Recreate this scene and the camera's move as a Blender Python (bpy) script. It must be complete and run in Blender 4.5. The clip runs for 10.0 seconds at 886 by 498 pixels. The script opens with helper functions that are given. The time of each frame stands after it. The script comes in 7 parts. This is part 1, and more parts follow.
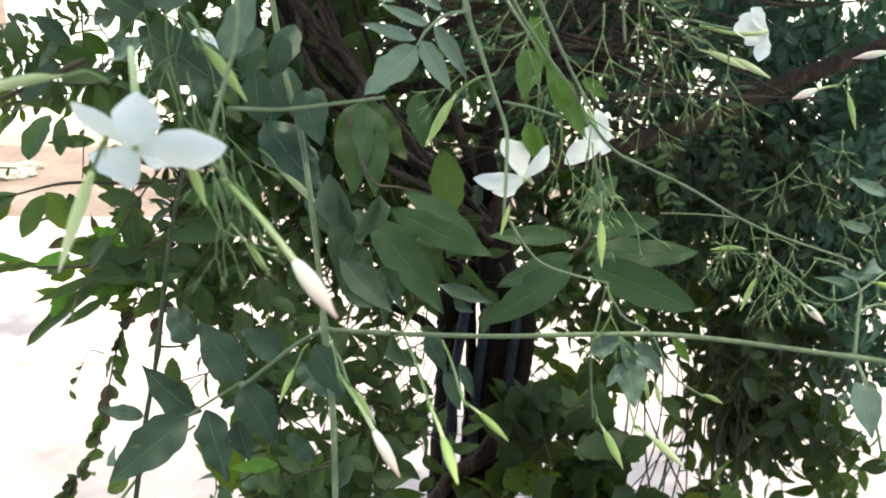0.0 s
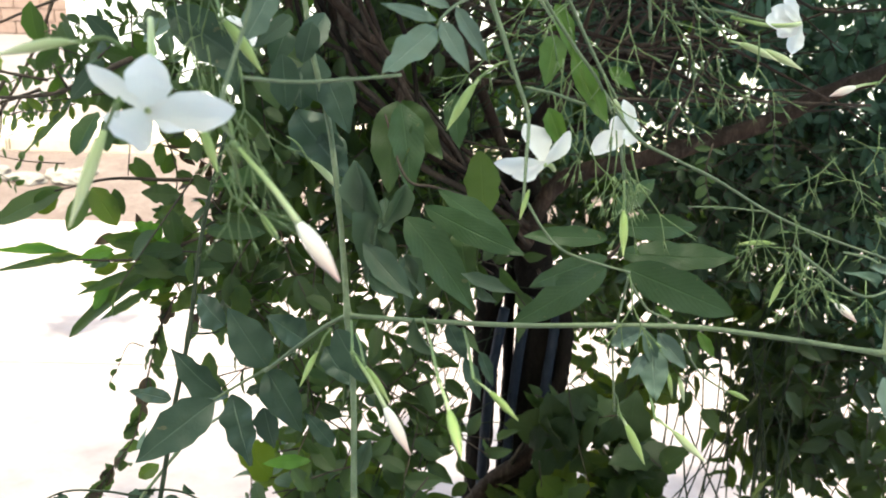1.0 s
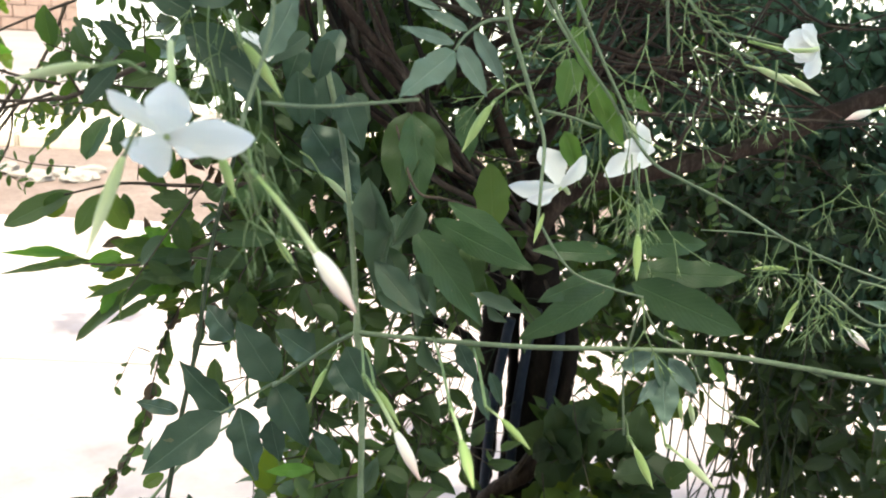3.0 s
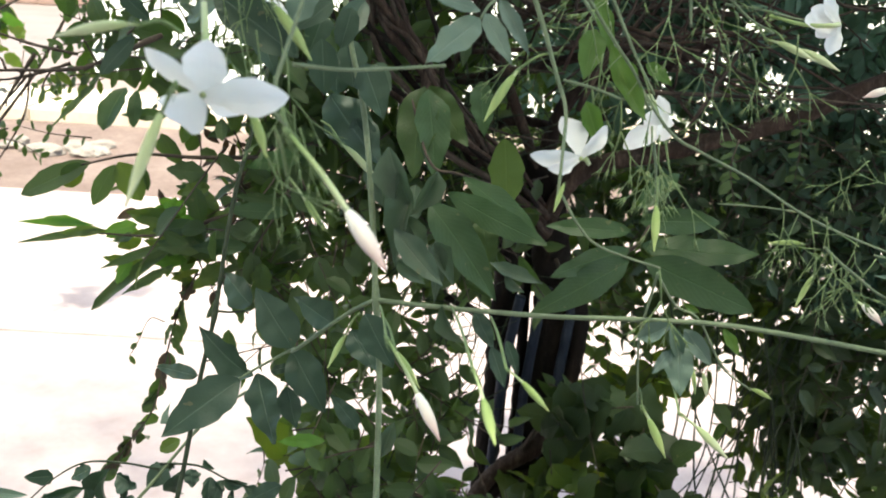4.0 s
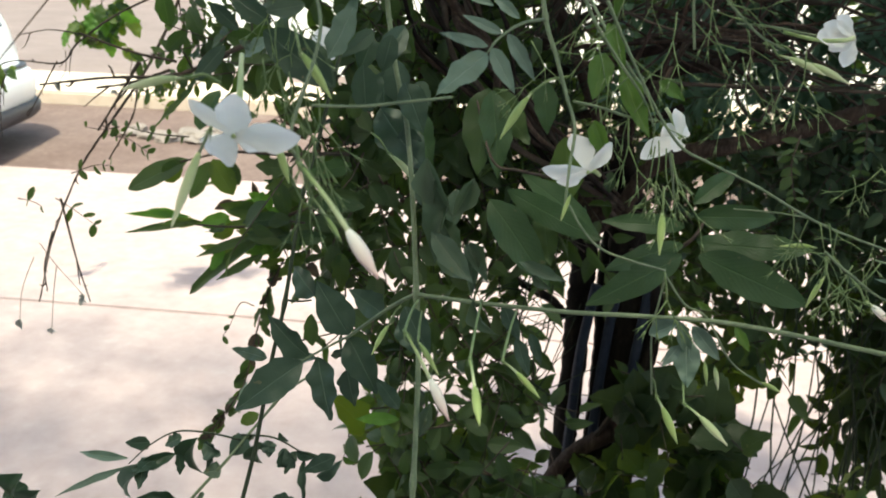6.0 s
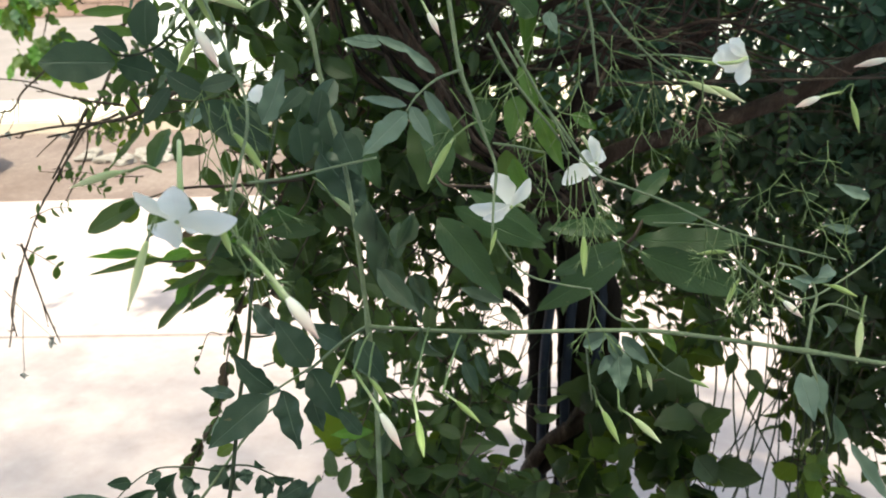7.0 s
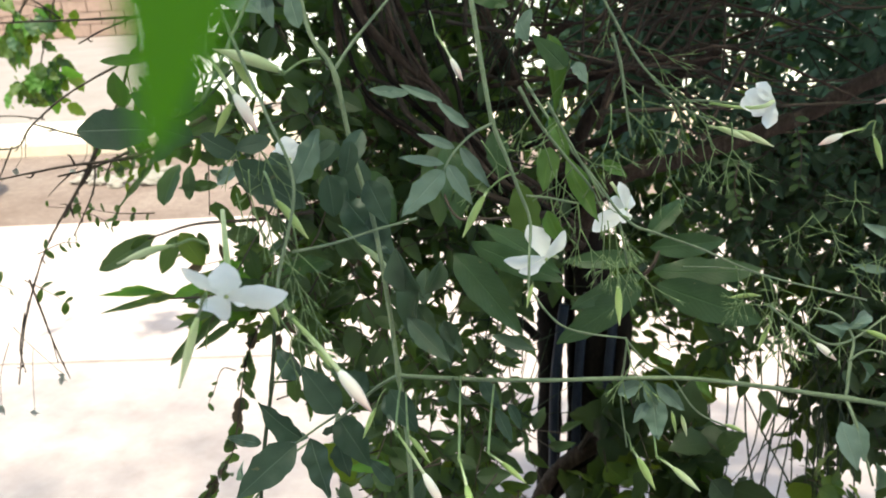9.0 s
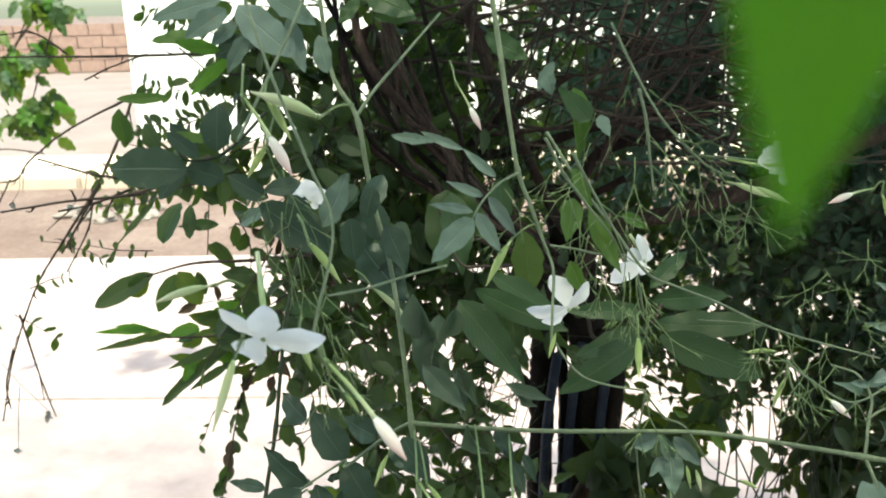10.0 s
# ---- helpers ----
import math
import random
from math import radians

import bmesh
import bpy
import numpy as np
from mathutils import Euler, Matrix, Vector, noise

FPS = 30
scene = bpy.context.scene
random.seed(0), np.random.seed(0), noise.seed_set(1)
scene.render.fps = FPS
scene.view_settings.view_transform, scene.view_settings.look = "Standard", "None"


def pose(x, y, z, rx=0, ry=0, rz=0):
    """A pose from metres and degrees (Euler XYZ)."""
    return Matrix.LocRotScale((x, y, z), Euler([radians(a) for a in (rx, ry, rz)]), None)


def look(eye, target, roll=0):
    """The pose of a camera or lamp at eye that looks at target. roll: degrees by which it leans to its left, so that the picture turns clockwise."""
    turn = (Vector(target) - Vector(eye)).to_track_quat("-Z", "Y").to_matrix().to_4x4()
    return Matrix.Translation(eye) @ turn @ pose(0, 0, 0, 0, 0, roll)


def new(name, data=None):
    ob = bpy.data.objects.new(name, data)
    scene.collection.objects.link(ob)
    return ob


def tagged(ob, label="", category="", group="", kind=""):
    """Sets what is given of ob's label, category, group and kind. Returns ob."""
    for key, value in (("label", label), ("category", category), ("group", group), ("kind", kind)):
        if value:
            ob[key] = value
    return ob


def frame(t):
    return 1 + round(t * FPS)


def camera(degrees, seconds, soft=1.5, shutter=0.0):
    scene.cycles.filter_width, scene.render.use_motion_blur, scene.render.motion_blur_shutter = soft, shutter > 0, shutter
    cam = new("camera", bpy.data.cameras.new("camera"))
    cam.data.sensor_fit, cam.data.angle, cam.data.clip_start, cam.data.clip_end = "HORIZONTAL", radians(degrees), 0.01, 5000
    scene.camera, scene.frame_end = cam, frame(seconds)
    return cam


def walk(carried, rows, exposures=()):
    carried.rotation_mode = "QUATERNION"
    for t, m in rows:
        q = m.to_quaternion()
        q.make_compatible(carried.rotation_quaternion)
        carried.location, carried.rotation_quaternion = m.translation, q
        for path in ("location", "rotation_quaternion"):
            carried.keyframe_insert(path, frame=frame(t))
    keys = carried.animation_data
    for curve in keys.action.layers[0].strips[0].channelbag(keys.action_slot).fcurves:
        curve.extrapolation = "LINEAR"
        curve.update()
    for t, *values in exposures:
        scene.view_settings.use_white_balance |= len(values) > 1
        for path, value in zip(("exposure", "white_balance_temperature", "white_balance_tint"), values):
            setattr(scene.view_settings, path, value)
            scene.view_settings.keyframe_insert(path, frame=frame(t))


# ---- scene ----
cam = camera(54.71, 10.0, 1.8, 0.2)
cam.data.dof.use_dof = True
cam.data.dof.focus_distance = 0.52
cam.data.dof.aperture_fstop = 22.0
ROWS = [
    (0, 0.0000, 0.0000, 1.5000, 5.098, -17.899, 1.831),
    (0.5, 0.0195, -0.0098, 1.4998, 6.072, -17.571, 1.357),
    (1, 0.0121, -0.0029, 1.4889, 8.378, -17.114, 2.024),
    (1.5, 0.0012, -0.0044, 1.4972, 8.403, -17.143, 2.097),
    (2, -0.0017, -0.0102, 1.4956, 8.361, -16.630, 2.868),
    (2.2, 0.0049, -0.0090, 1.4943, 8.607, -16.907, 3.707),
    (3.3, 0.0080, 0.0013, 1.4957, 8.789, -16.854, 2.882),
    (3.5, 0.0052, -0.0065, 1.4953, 9.068, -16.596, 3.155),
    (4, 0.0038, -0.0070, 1.4912, 9.174, -18.189, 3.798),
    (4.5, 0.0141, -0.0357, 1.5012, 13.761, -19.703, 2.870),
    (5, 0.0301, -0.0412, 1.5081, 16.950, -20.255, 1.920),
    (5.5, 0.0359, -0.0375, 1.5030, 16.899, -20.016, 2.170),
    (6, 0.0472, -0.0391, 1.5169, 16.366, -19.686, 1.836),
    (6.2, 0.0434, -0.0407, 1.5223, 15.679, -18.549, 1.776),
    (7.3, 0.0743, -0.0648, 1.5529, 14.096, -20.500, -3.289),
    (7.5, 0.0694, -0.0668, 1.5467, 13.868, -19.733, -2.800),
    (8, 0.0679, -0.0657, 1.5613, 14.104, -19.424, -2.509),
    (8.2, 0.0606, -0.0644, 1.5645, 13.831, -19.490, -2.755),
    (8.35, 0.0552, -0.0628, 1.5684, 13.647, -19.692, -2.939),
    (8.5, 0.0505, -0.0622, 1.5693, 13.512, -19.592, -3.124),
    (8.65, 0.0514, -0.0590, 1.5706, 13.771, -19.649, -3.246),
    (8.8, 0.0510, -0.0568, 1.5701, 13.899, -19.515, -3.368),
    (9, 0.0482, -0.0546, 1.5687, 13.837, -19.257, -3.530),
    (9.1, 0.0460, -0.0554, 1.5675, 13.645, -18.884, -3.248),
    (9.2, 0.0437, -0.0562, 1.5663, 13.447, -18.501, -2.967),
    (9.3, 0.0389, -0.0577, 1.5649, 13.000, -18.096, -2.685),
    (9.5, 0.0346, -0.0591, 1.5629, 12.634, -17.388, -2.121),
    (10, 0.0278, -0.0590, 1.5706, 12.429, -16.296, -1.502),
]


def eye_pose(x, y, z, yaw, pitch, roll):
    return pose(x, y, z, 0, 0, yaw) @ pose(0, 0, 0, 90 + pitch, 0, 0) @ pose(0, 0, 0, 0, 0, roll)


EXPOSURES = [(0.0, 2.76, 7400, -12), (2.2, 2.78, 7400, -10), (4.0, 2.6, 7400, -8), (4.7, 1.96, 7500, -5), (5.5, 1.93, 7500, -5), (6.0, 2.0, 7480, -9), (6.6, 2.2, 7460, -11), (7.3, 2.38, 7400, -13), (8.6, 2.43, 7400, -13), (10.0, 2.46, 7400, -13)]
walk(cam, [(t, eye_pose(*r)) for t, *r in ROWS], EXPOSURES)

# ---- daylight ----
SUN_UP, SUN_TURN = 68.0, -178.0
world = bpy.data.worlds.new("sky")
scene.world = world
world.use_nodes = True
wn = world.node_tree
sky = wn.nodes.new("ShaderNodeTexSky")
sky.sky_type, sky.sun_disc = "NISHITA", False
sky.sun_elevation, sky.sun_rotation = radians(SUN_UP), radians(SUN_TURN)
sky.air_density, sky.dust_density, sky.ozone_density = 1.0, 2.5, 1.0
wn.links.new(sky.outputs[0], wn.nodes["Background"].inputs[0])
wn.nodes["Background"].inputs[1].default_value = 0.12
lamp = bpy.data.lights.new("sun", "SUN")
lamp.energy, lamp.angle, lamp.color = 1.9, radians(2.0), (1.0, 0.95, 0.9)
sun = new("sun", lamp)
SUN_WAY = Vector((math.sin(radians(SUN_TURN)) * math.cos(radians(SUN_UP)), math.cos(radians(SUN_TURN)) * math.cos(radians(SUN_UP)), math.sin(radians(SUN_UP))))
sun.matrix_world = look(SUN_WAY * 30, (0, 0, 0))


random.seed(7)


# ---- materials ----
def material(name):
    m = bpy.data.materials.new(name)
    m.use_nodes = True
    return m, m.node_tree.nodes, m.node_tree.links, m.node_tree.nodes["Principled BSDF"]


def ramp(nodes, links, source, stops):
    r = nodes.new("ShaderNodeValToRGB")
    while len(r.color_ramp.elements) < len(stops):
        r.color_ramp.elements.new(0.5)
    for e, (at, col) in zip(r.color_ramp.elements, stops):
        e.position, e.color = at, (*col, 1)
    links.new(source, r.inputs[0])
    return r.outputs[0]


def noise_of(nodes, links, scale, detail=4.0, rough=0.6, space="Object"):
    tc = nodes.new("ShaderNodeTexCoord")
    n = nodes.new("ShaderNodeTexNoise")
    n.inputs["Scale"].default_value, n.inputs["Detail"].default_value, n.inputs["Roughness"].default_value = scale, detail, rough
    if space == "World":
        g = nodes.new("ShaderNodeNewGeometry")
        links.new(g.outputs["Position"], n.inputs["Vector"])
    else:
        links.new(tc.outputs[space], n.inputs["Vector"])
    return n.outputs["Fac"]


def maths(nodes, links, kind, a, b=None):
    n = nodes.new("ShaderNodeMath")
    n.operation = kind
    for slot, v in enumerate((a, b)):
        if v is None:
            continue
        if isinstance(v, (int, float)):
            n.inputs[slot].default_value = v
        else:
            links.new(v, n.inputs[slot])
    return n.outputs[0]


def blend(nodes, links, fac, a, b, kind="MIX"):
    n = nodes.new("ShaderNodeMix")
    n.data_type, n.blend_type = "RGBA", kind
    for slot, v in ((0, fac), (6, a), (7, b)):
        if isinstance(v, (int, float)):
            n.inputs[slot].default_value = v
        elif isinstance(v, tuple):
            n.inputs[slot].default_value = (*v, 1)
        else:
            links.new(v, n.inputs[slot])
    return n.outputs[2]


def bump(nodes, links, bsdf, height, strength, distance=0.002):
    b = nodes.new("ShaderNodeBump")
    b.inputs["Strength"].default_value, b.inputs["Distance"].default_value = strength, distance
    links.new(height, b.inputs["Height"])
    links.new(b.outputs[0], bsdf.inputs["Normal"])
    return b.outputs[0]


def leaf_material(name, dark, light, vein, through_col, thin=0.35, rough=0.55, veins=9.0, vein_amount=0.55, sides=0.3):
    """A leaf: two greens that differ from leaf to leaf, a pale midrib and side veins, light that passes through."""
    m, nodes, links, bsdf = material(name)
    info, geo, uv = nodes.new("ShaderNodeObjectInfo"), nodes.new("ShaderNodeNewGeometry"), nodes.new("ShaderNodeUVMap")
    pick = maths(nodes, links, "FRACT", maths(nodes, links, "ADD", info.outputs["Random"], geo.outputs["Random Per Island"]))
    blotch = noise_of(nodes, links, 60.0, 5.0, 0.65, "World")
    tone = blend(nodes, links, maths(nodes, links, "ADD", maths(nodes, links, "MULTIPLY", pick, 0.7), maths(nodes, links, "MULTIPLY", blotch, 0.3)), dark, light)
    sep = nodes.new("ShaderNodeSeparateXYZ")
    links.new(uv.outputs[0], sep.inputs[0])
    off = maths(nodes, links, "ABSOLUTE", maths(nodes, links, "SUBTRACT", sep.outputs[0], 0.5))
    rib = maths(nodes, links, "SUBTRACT", 1.0, maths(nodes, links, "SMOOTH_MIN", maths(nodes, links, "MULTIPLY", off, 30.0), 1.0))
    rib = maths(nodes, links, "MAXIMUM", rib, 0.0)
    wave = maths(nodes, links, "SINE", maths(nodes, links, "MULTIPLY", maths(nodes, links, "SUBTRACT", sep.outputs[1], maths(nodes, links, "MULTIPLY", off, 0.55)), veins * 6.283))
    side = maths(nodes, links, "POWER", maths(nodes, links, "ABSOLUTE", wave), 14.0)
    ribs = maths(nodes, links, "MAXIMUM", rib, maths(nodes, links, "MULTIPLY", side, sides))
    col = blend(nodes, links, maths(nodes, links, "MULTIPLY", ribs, vein_amount), tone, vein)
    dust = maths(nodes, links, "MULTIPLY", maths(nodes, links, "POWER", noise_of(nodes, links, 22.0, 6.0, 0.7, "World"), 2.5), 0.3)
    col = blend(nodes, links, dust, col, (0.145, 0.175, 0.135))
    spots = noise_of(nodes, links, 140.0, 3.0, 0.5, "World")
    col = blend(nodes, links, maths(nodes, links, "MULTIPLY", maths(nodes, links, "GREATER_THAN", spots, 0.71), 0.5), col, (0.16, 0.13, 0.07))
    links.new(col, bsdf.inputs["Base Color"])
    bsdf.inputs["Roughness"].default_value = rough
    bsdf.inputs["Specular IOR Level"].default_value = 0.28
    normal = bump(nodes, links, bsdf, maths(nodes, links, "ADD", maths(nodes, links, "MULTIPLY", blotch, 0.8), maths(nodes, links, "SUBTRACT", maths(nodes, links, "MULTIPLY", maths(nodes, links, "ABSOLUTE", wave), sides * 0.25), maths(nodes, links, "MULTIPLY", rib, 0.5))), 0.5, 0.0015)
    thru = nodes.new("ShaderNodeBsdfTranslucent")
    links.new(blend(nodes, links, pick, through_col, tuple(c * 0.55 for c in through_col)), thru.inputs[0])
    links.new(normal, thru.inputs["Normal"])
    mix = nodes.new("ShaderNodeMixShader")
    mix.inputs[0].default_value = thin
    links.new(bsdf.outputs[0], mix.inputs[1])
    links.new(thru.outputs[0], mix.inputs[2])
    links.new(mix.outputs[0], nodes["Material Output"].inputs[0])
    return m


def petal_material(name, base, tip, thin=0.4):
    m, nodes, links, bsdf = material(name)
    uv = nodes.new("ShaderNodeUVMap")
    sep = nodes.new("ShaderNodeSeparateXYZ")
    links.new(uv.outputs[0], sep.inputs[0])
    grain = noise_of(nodes, links, 180.0, 4.0, 0.6, "World")
    lines = maths(nodes, links, "POWER", maths(nodes, links, "ABSOLUTE", maths(nodes, links, "SINE", maths(nodes, links, "MULTIPLY", sep.outputs[0], 22.0))), 6.0)
    col = blend(nodes, links, maths(nodes, links, "POWER", sep.outputs[1], 1.4), base, tip)
    col = blend(nodes, links, maths(nodes, links, "MULTIPLY", grain, 0.12), col, (0.72, 0.66, 0.6))
    links.new(col, bsdf.inputs["Base Color"])
    bsdf.inputs["Roughness"].default_value = 0.6
    normal = bump(nodes, links, bsdf, maths(nodes, links, "ADD", grain, maths(nodes, links, "MULTIPLY", lines, 0.2)), 0.2, 0.0004)
    thru = nodes.new("ShaderNodeBsdfTranslucent")
    links.new(col, thru.inputs[0])
    links.new(normal, thru.inputs["Normal"])
    mix = nodes.new("ShaderNodeMixShader")
    mix.inputs[0].default_value = thin
    links.new(bsdf.outputs[0], mix.inputs[1])
    links.new(thru.outputs[0], mix.inputs[2])
    links.new(mix.outputs[0], nodes["Material Output"].inputs[0])
    return m


def plain_material(name, stops, scale, rough=0.7, bump_amount=0.4, distance=0.002, metal=0.0, stretch=None, fine=6.0, space="World", coat=0.0, shine=0.35, share=0.35):
    """A surface whose colour runs through the stops by noise at two scales."""
    m, nodes, links, bsdf = material(name)
    a = noise_of(nodes, links, scale, 5.0, 0.62, space)
    b = noise_of(nodes, links, scale * fine, 4.0, 0.6, space)
    if stretch:
        for n in [n for n in nodes if n.type == "TEX_NOISE"]:
            mp = nodes.new("ShaderNodeMapping")
            mp.inputs["Scale"].default_value = stretch
            src = n.inputs["Vector"].links[0].from_socket
            links.new(src, mp.inputs[0])
            links.new(mp.outputs[0], n.inputs["Vector"])
    both = maths(nodes, links, "ADD", maths(nodes, links, "MULTIPLY", a, 1 - share), maths(nodes, links, "MULTIPLY", b, share))
    links.new(ramp(nodes, links, both, stops), bsdf.inputs["Base Color"])
    bsdf.inputs["Roughness"].default_value, bsdf.inputs["Metallic"].default_value = rough, metal
    bsdf.inputs["Coat Weight"].default_value = coat
    bsdf.inputs["Specular IOR Level"].default_value = shine
    bump(nodes, links, bsdf, both, bump_amount, distance)
    return m


JASMINE_LEAF = leaf_material("jasmine_leaf", (0.0145, 0.0305, 0.022), (0.036, 0.061, 0.044), (0.14, 0.18, 0.13), (0.09, 0.2, 0.035), thin=0.11, rough=0.42, vein_amount=0.36, sides=0.05)
GREY_LEAF = leaf_material("grey_green_leaf", (0.084, 0.126, 0.102), (0.172, 0.225, 0.193), (0.24, 0.29, 0.235), (0.13, 0.22, 0.09), thin=0.2, rough=0.52, sides=0.12)
DUSTY_LEAF = leaf_material("dusty_green_leaf", (0.042, 0.064, 0.048), (0.088, 0.12, 0.09), (0.15, 0.18, 0.14), (0.12, 0.19, 0.07), thin=0.25, rough=0.55, sides=0.12)
PALE_LEAF = leaf_material("pale_green_leaf", (0.03, 0.075, 0.02), (0.075, 0.14, 0.036), (0.14, 0.21, 0.07), (0.2, 0.33, 0.04), thin=0.34, rough=0.5)
BROAD_LEAF = leaf_material("broad_leaf", (0.0165, 0.041, 0.0165), (0.033, 0.0635, 0.0255), (0.0858, 0.145, 0.0616), (0.1364, 0.26, 0.0264), thin=0.2, rough=0.45, veins=7.0, vein_amount=0.35, sides=0.3)
BACKLIT_LEAF = leaf_material("backlit_leaf", (0.0181, 0.044, 0.0123), (0.0434, 0.08, 0.022), (0.0813, 0.12, 0.0396), (0.2518, 0.36, 0.0308), thin=0.48, rough=0.5)
SHADE_LEAF = leaf_material("shade_leaf", (0.018, 0.036, 0.0155), (0.046, 0.071, 0.03), (0.0722, 0.115, 0.044), (0.15, 0.26, 0.024), thin=0.33, rough=0.5, vein_amount=0.4)
DEAD_LEAF = leaf_material("dead_brown_leaf", (0.03, 0.021, 0.015), (0.1, 0.07, 0.05), (0.12, 0.09, 0.06), (0.12, 0.07, 0.03), thin=0.25, rough=0.8, vein_amount=0.3)
# Darkened green: shade low inside the foliage is put into the leaf colour.
DEEP_SHADE_LEAF = leaf_material("deep_shade_broad_leaf", (0.011, 0.023, 0.0095), (0.026, 0.045, 0.017), (0.04, 0.065, 0.025), (0.12, 0.19, 0.016), thin=0.28, rough=0.5, vein_amount=0.4)
BLUE_LEAF = leaf_material("fine_dark_leaf", (0.04, 0.088, 0.06), (0.11, 0.19, 0.138), (0.0774, 0.13, 0.08), (0.086, 0.18, 0.04), thin=0.22, rough=0.5, vein_amount=0.3)
DARK_LEAF = leaf_material("dark_oval_leaf", (0.0108, 0.026, 0.0123), (0.0289, 0.055, 0.0264), (0.0451, 0.075, 0.0308), (0.1049, 0.16, 0.0176), thin=0.22, rough=0.5, vein_amount=0.35)
LIME_LEAF = leaf_material("lime_leaf", (0.043, 0.12, 0.022), (0.086, 0.19, 0.04), (0.1376, 0.25, 0.07), (0.1892, 0.4, 0.03), thin=0.55, rough=0.5)
VIVID_LEAF = leaf_material("vivid_leaf", (0.0258, 0.1, 0.012), (0.0516, 0.16, 0.02), (0.1032, 0.22, 0.04), (0.16, 0.44, 0.012), thin=0.68, rough=0.5)
PETAL = petal_material("white_petal", (0.83, 0.81, 0.79), (0.88, 0.86, 0.91), 0.5)
PINK_BUD = petal_material("pink_white_bud", (0.82, 0.8, 0.74), (0.78, 0.52, 0.5), 0.25)
GREEN_BUD = petal_material("green_bud", (0.245, 0.345, 0.09), (0.44, 0.525, 0.19), 0.25)
CREAM_BUD = petal_material("cream_bud", (0.42, 0.5, 0.24), (0.72, 0.72, 0.5), 0.3)
TUBE = petal_material("flower_tube", (0.28, 0.4, 0.12), (0.62, 0.66, 0.42), 0.25)
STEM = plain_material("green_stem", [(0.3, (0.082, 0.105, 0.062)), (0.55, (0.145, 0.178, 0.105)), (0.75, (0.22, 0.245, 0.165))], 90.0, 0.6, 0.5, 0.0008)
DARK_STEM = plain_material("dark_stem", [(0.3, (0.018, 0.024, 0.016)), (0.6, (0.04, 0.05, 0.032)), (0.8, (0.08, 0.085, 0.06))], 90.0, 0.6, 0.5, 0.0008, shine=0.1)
SPRIG = plain_material("sprig_green", [(0.3, (0.09, 0.135, 0.055)), (0.6, (0.155, 0.21, 0.085)), (0.8, (0.22, 0.275, 0.135))], 120.0, 0.55, 0.3, 0.0005)
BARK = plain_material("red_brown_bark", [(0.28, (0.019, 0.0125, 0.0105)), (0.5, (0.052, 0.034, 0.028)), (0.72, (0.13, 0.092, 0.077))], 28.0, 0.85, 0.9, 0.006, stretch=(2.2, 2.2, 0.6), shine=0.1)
# Darker copy of the red-brown bark: limb shade put into its colour.
SHADED_BARK = plain_material("shaded_limb_bark", [(0.28, (0.012, 0.0075, 0.0068)), (0.5, (0.03, 0.019, 0.0165)), (0.72, (0.07, 0.047, 0.041))], 28.0, 0.85, 0.9, 0.006, stretch=(2.2, 2.2, 0.6), shine=0.1)
# Near-black: the deep shade round the trunks is put into this bark colour.
DEEP_SHADE_BARK = plain_material("deep_shade_bark", [(0.3, (0.008, 0.006, 0.0055)), (0.55, (0.018, 0.013, 0.0115)), (0.75, (0.04, 0.03, 0.025))], 30.0, 0.85, 0.9, 0.005, stretch=(2.2, 2.2, 0.5), shine=0.08)
DRY_TWIG = plain_material("dry_pale_twig", [(0.3, (0.09, 0.068, 0.056)), (0.6, (0.16, 0.125, 0.105)), (0.8, (0.24, 0.2, 0.17))], 60.0, 0.8, 0.6, 0.001, shine=0.1)
TWIG = plain_material("twig", [(0.3, (0.03, 0.023, 0.019)), (0.6, (0.08, 0.06, 0.05)), (0.8, (0.16, 0.13, 0.11))], 60.0, 0.8, 0.6, 0.001, shine=0.1)
PIPE = plain_material("dark_blue_pipe", [(0.3, (0.02, 0.024, 0.038)), (0.6, (0.034, 0.04, 0.06)), (0.8, (0.06, 0.067, 0.085))], 30.0, 0.45, 0.25, 0.001, shine=0.1)
CONCRETE = plain_material("pale_concrete", [(0.3, (0.285, 0.213, 0.209)), (0.44, (0.335, 0.257, 0.254)), (0.57, (0.37, 0.29, 0.287)), (0.7, (0.415, 0.34, 0.337))], 2.6, 0.85, 0.5, 0.004, fine=5.0, share=0.55)
DIRT = plain_material("brown_earth", [(0.32, (0.09, 0.057, 0.05)), (0.52, (0.135, 0.092, 0.083)), (0.7, (0.19, 0.14, 0.128))], 1.8, 0.95, 0.7, 0.01, fine=16.0)
KERB = plain_material("ochre_kerb", [(0.3, (0.45, 0.355, 0.29)), (0.6, (0.55, 0.455, 0.385)), (0.8, (0.63, 0.545, 0.48))], 3.0, 0.85, 0.5, 0.004)
PAVING = plain_material("grey_paving", [(0.3, (0.145, 0.108, 0.102)), (0.6, (0.2, 0.155, 0.148)), (0.8, (0.25, 0.2, 0.192))], 1.0, 0.9, 0.4, 0.004, fine=12.0)
WHITEWASH = plain_material("whitewash", [(0.3, (0.68, 0.66, 0.62)), (0.6, (0.8, 0.79, 0.76)), (0.8, (0.84, 0.83, 0.81))], 1.5, 0.85, 0.3, 0.003, fine=10.0)
# Pale so that the unseen back wall throws fill light forward.
FILL_WALL = plain_material("pale_fill_wall", [(0.3, (0.56, 0.54, 0.5)), (0.6, (0.66, 0.64, 0.6)), (0.8, (0.72, 0.7, 0.66))], 1.2, 0.9, 0.3, 0.003, fine=10.0)
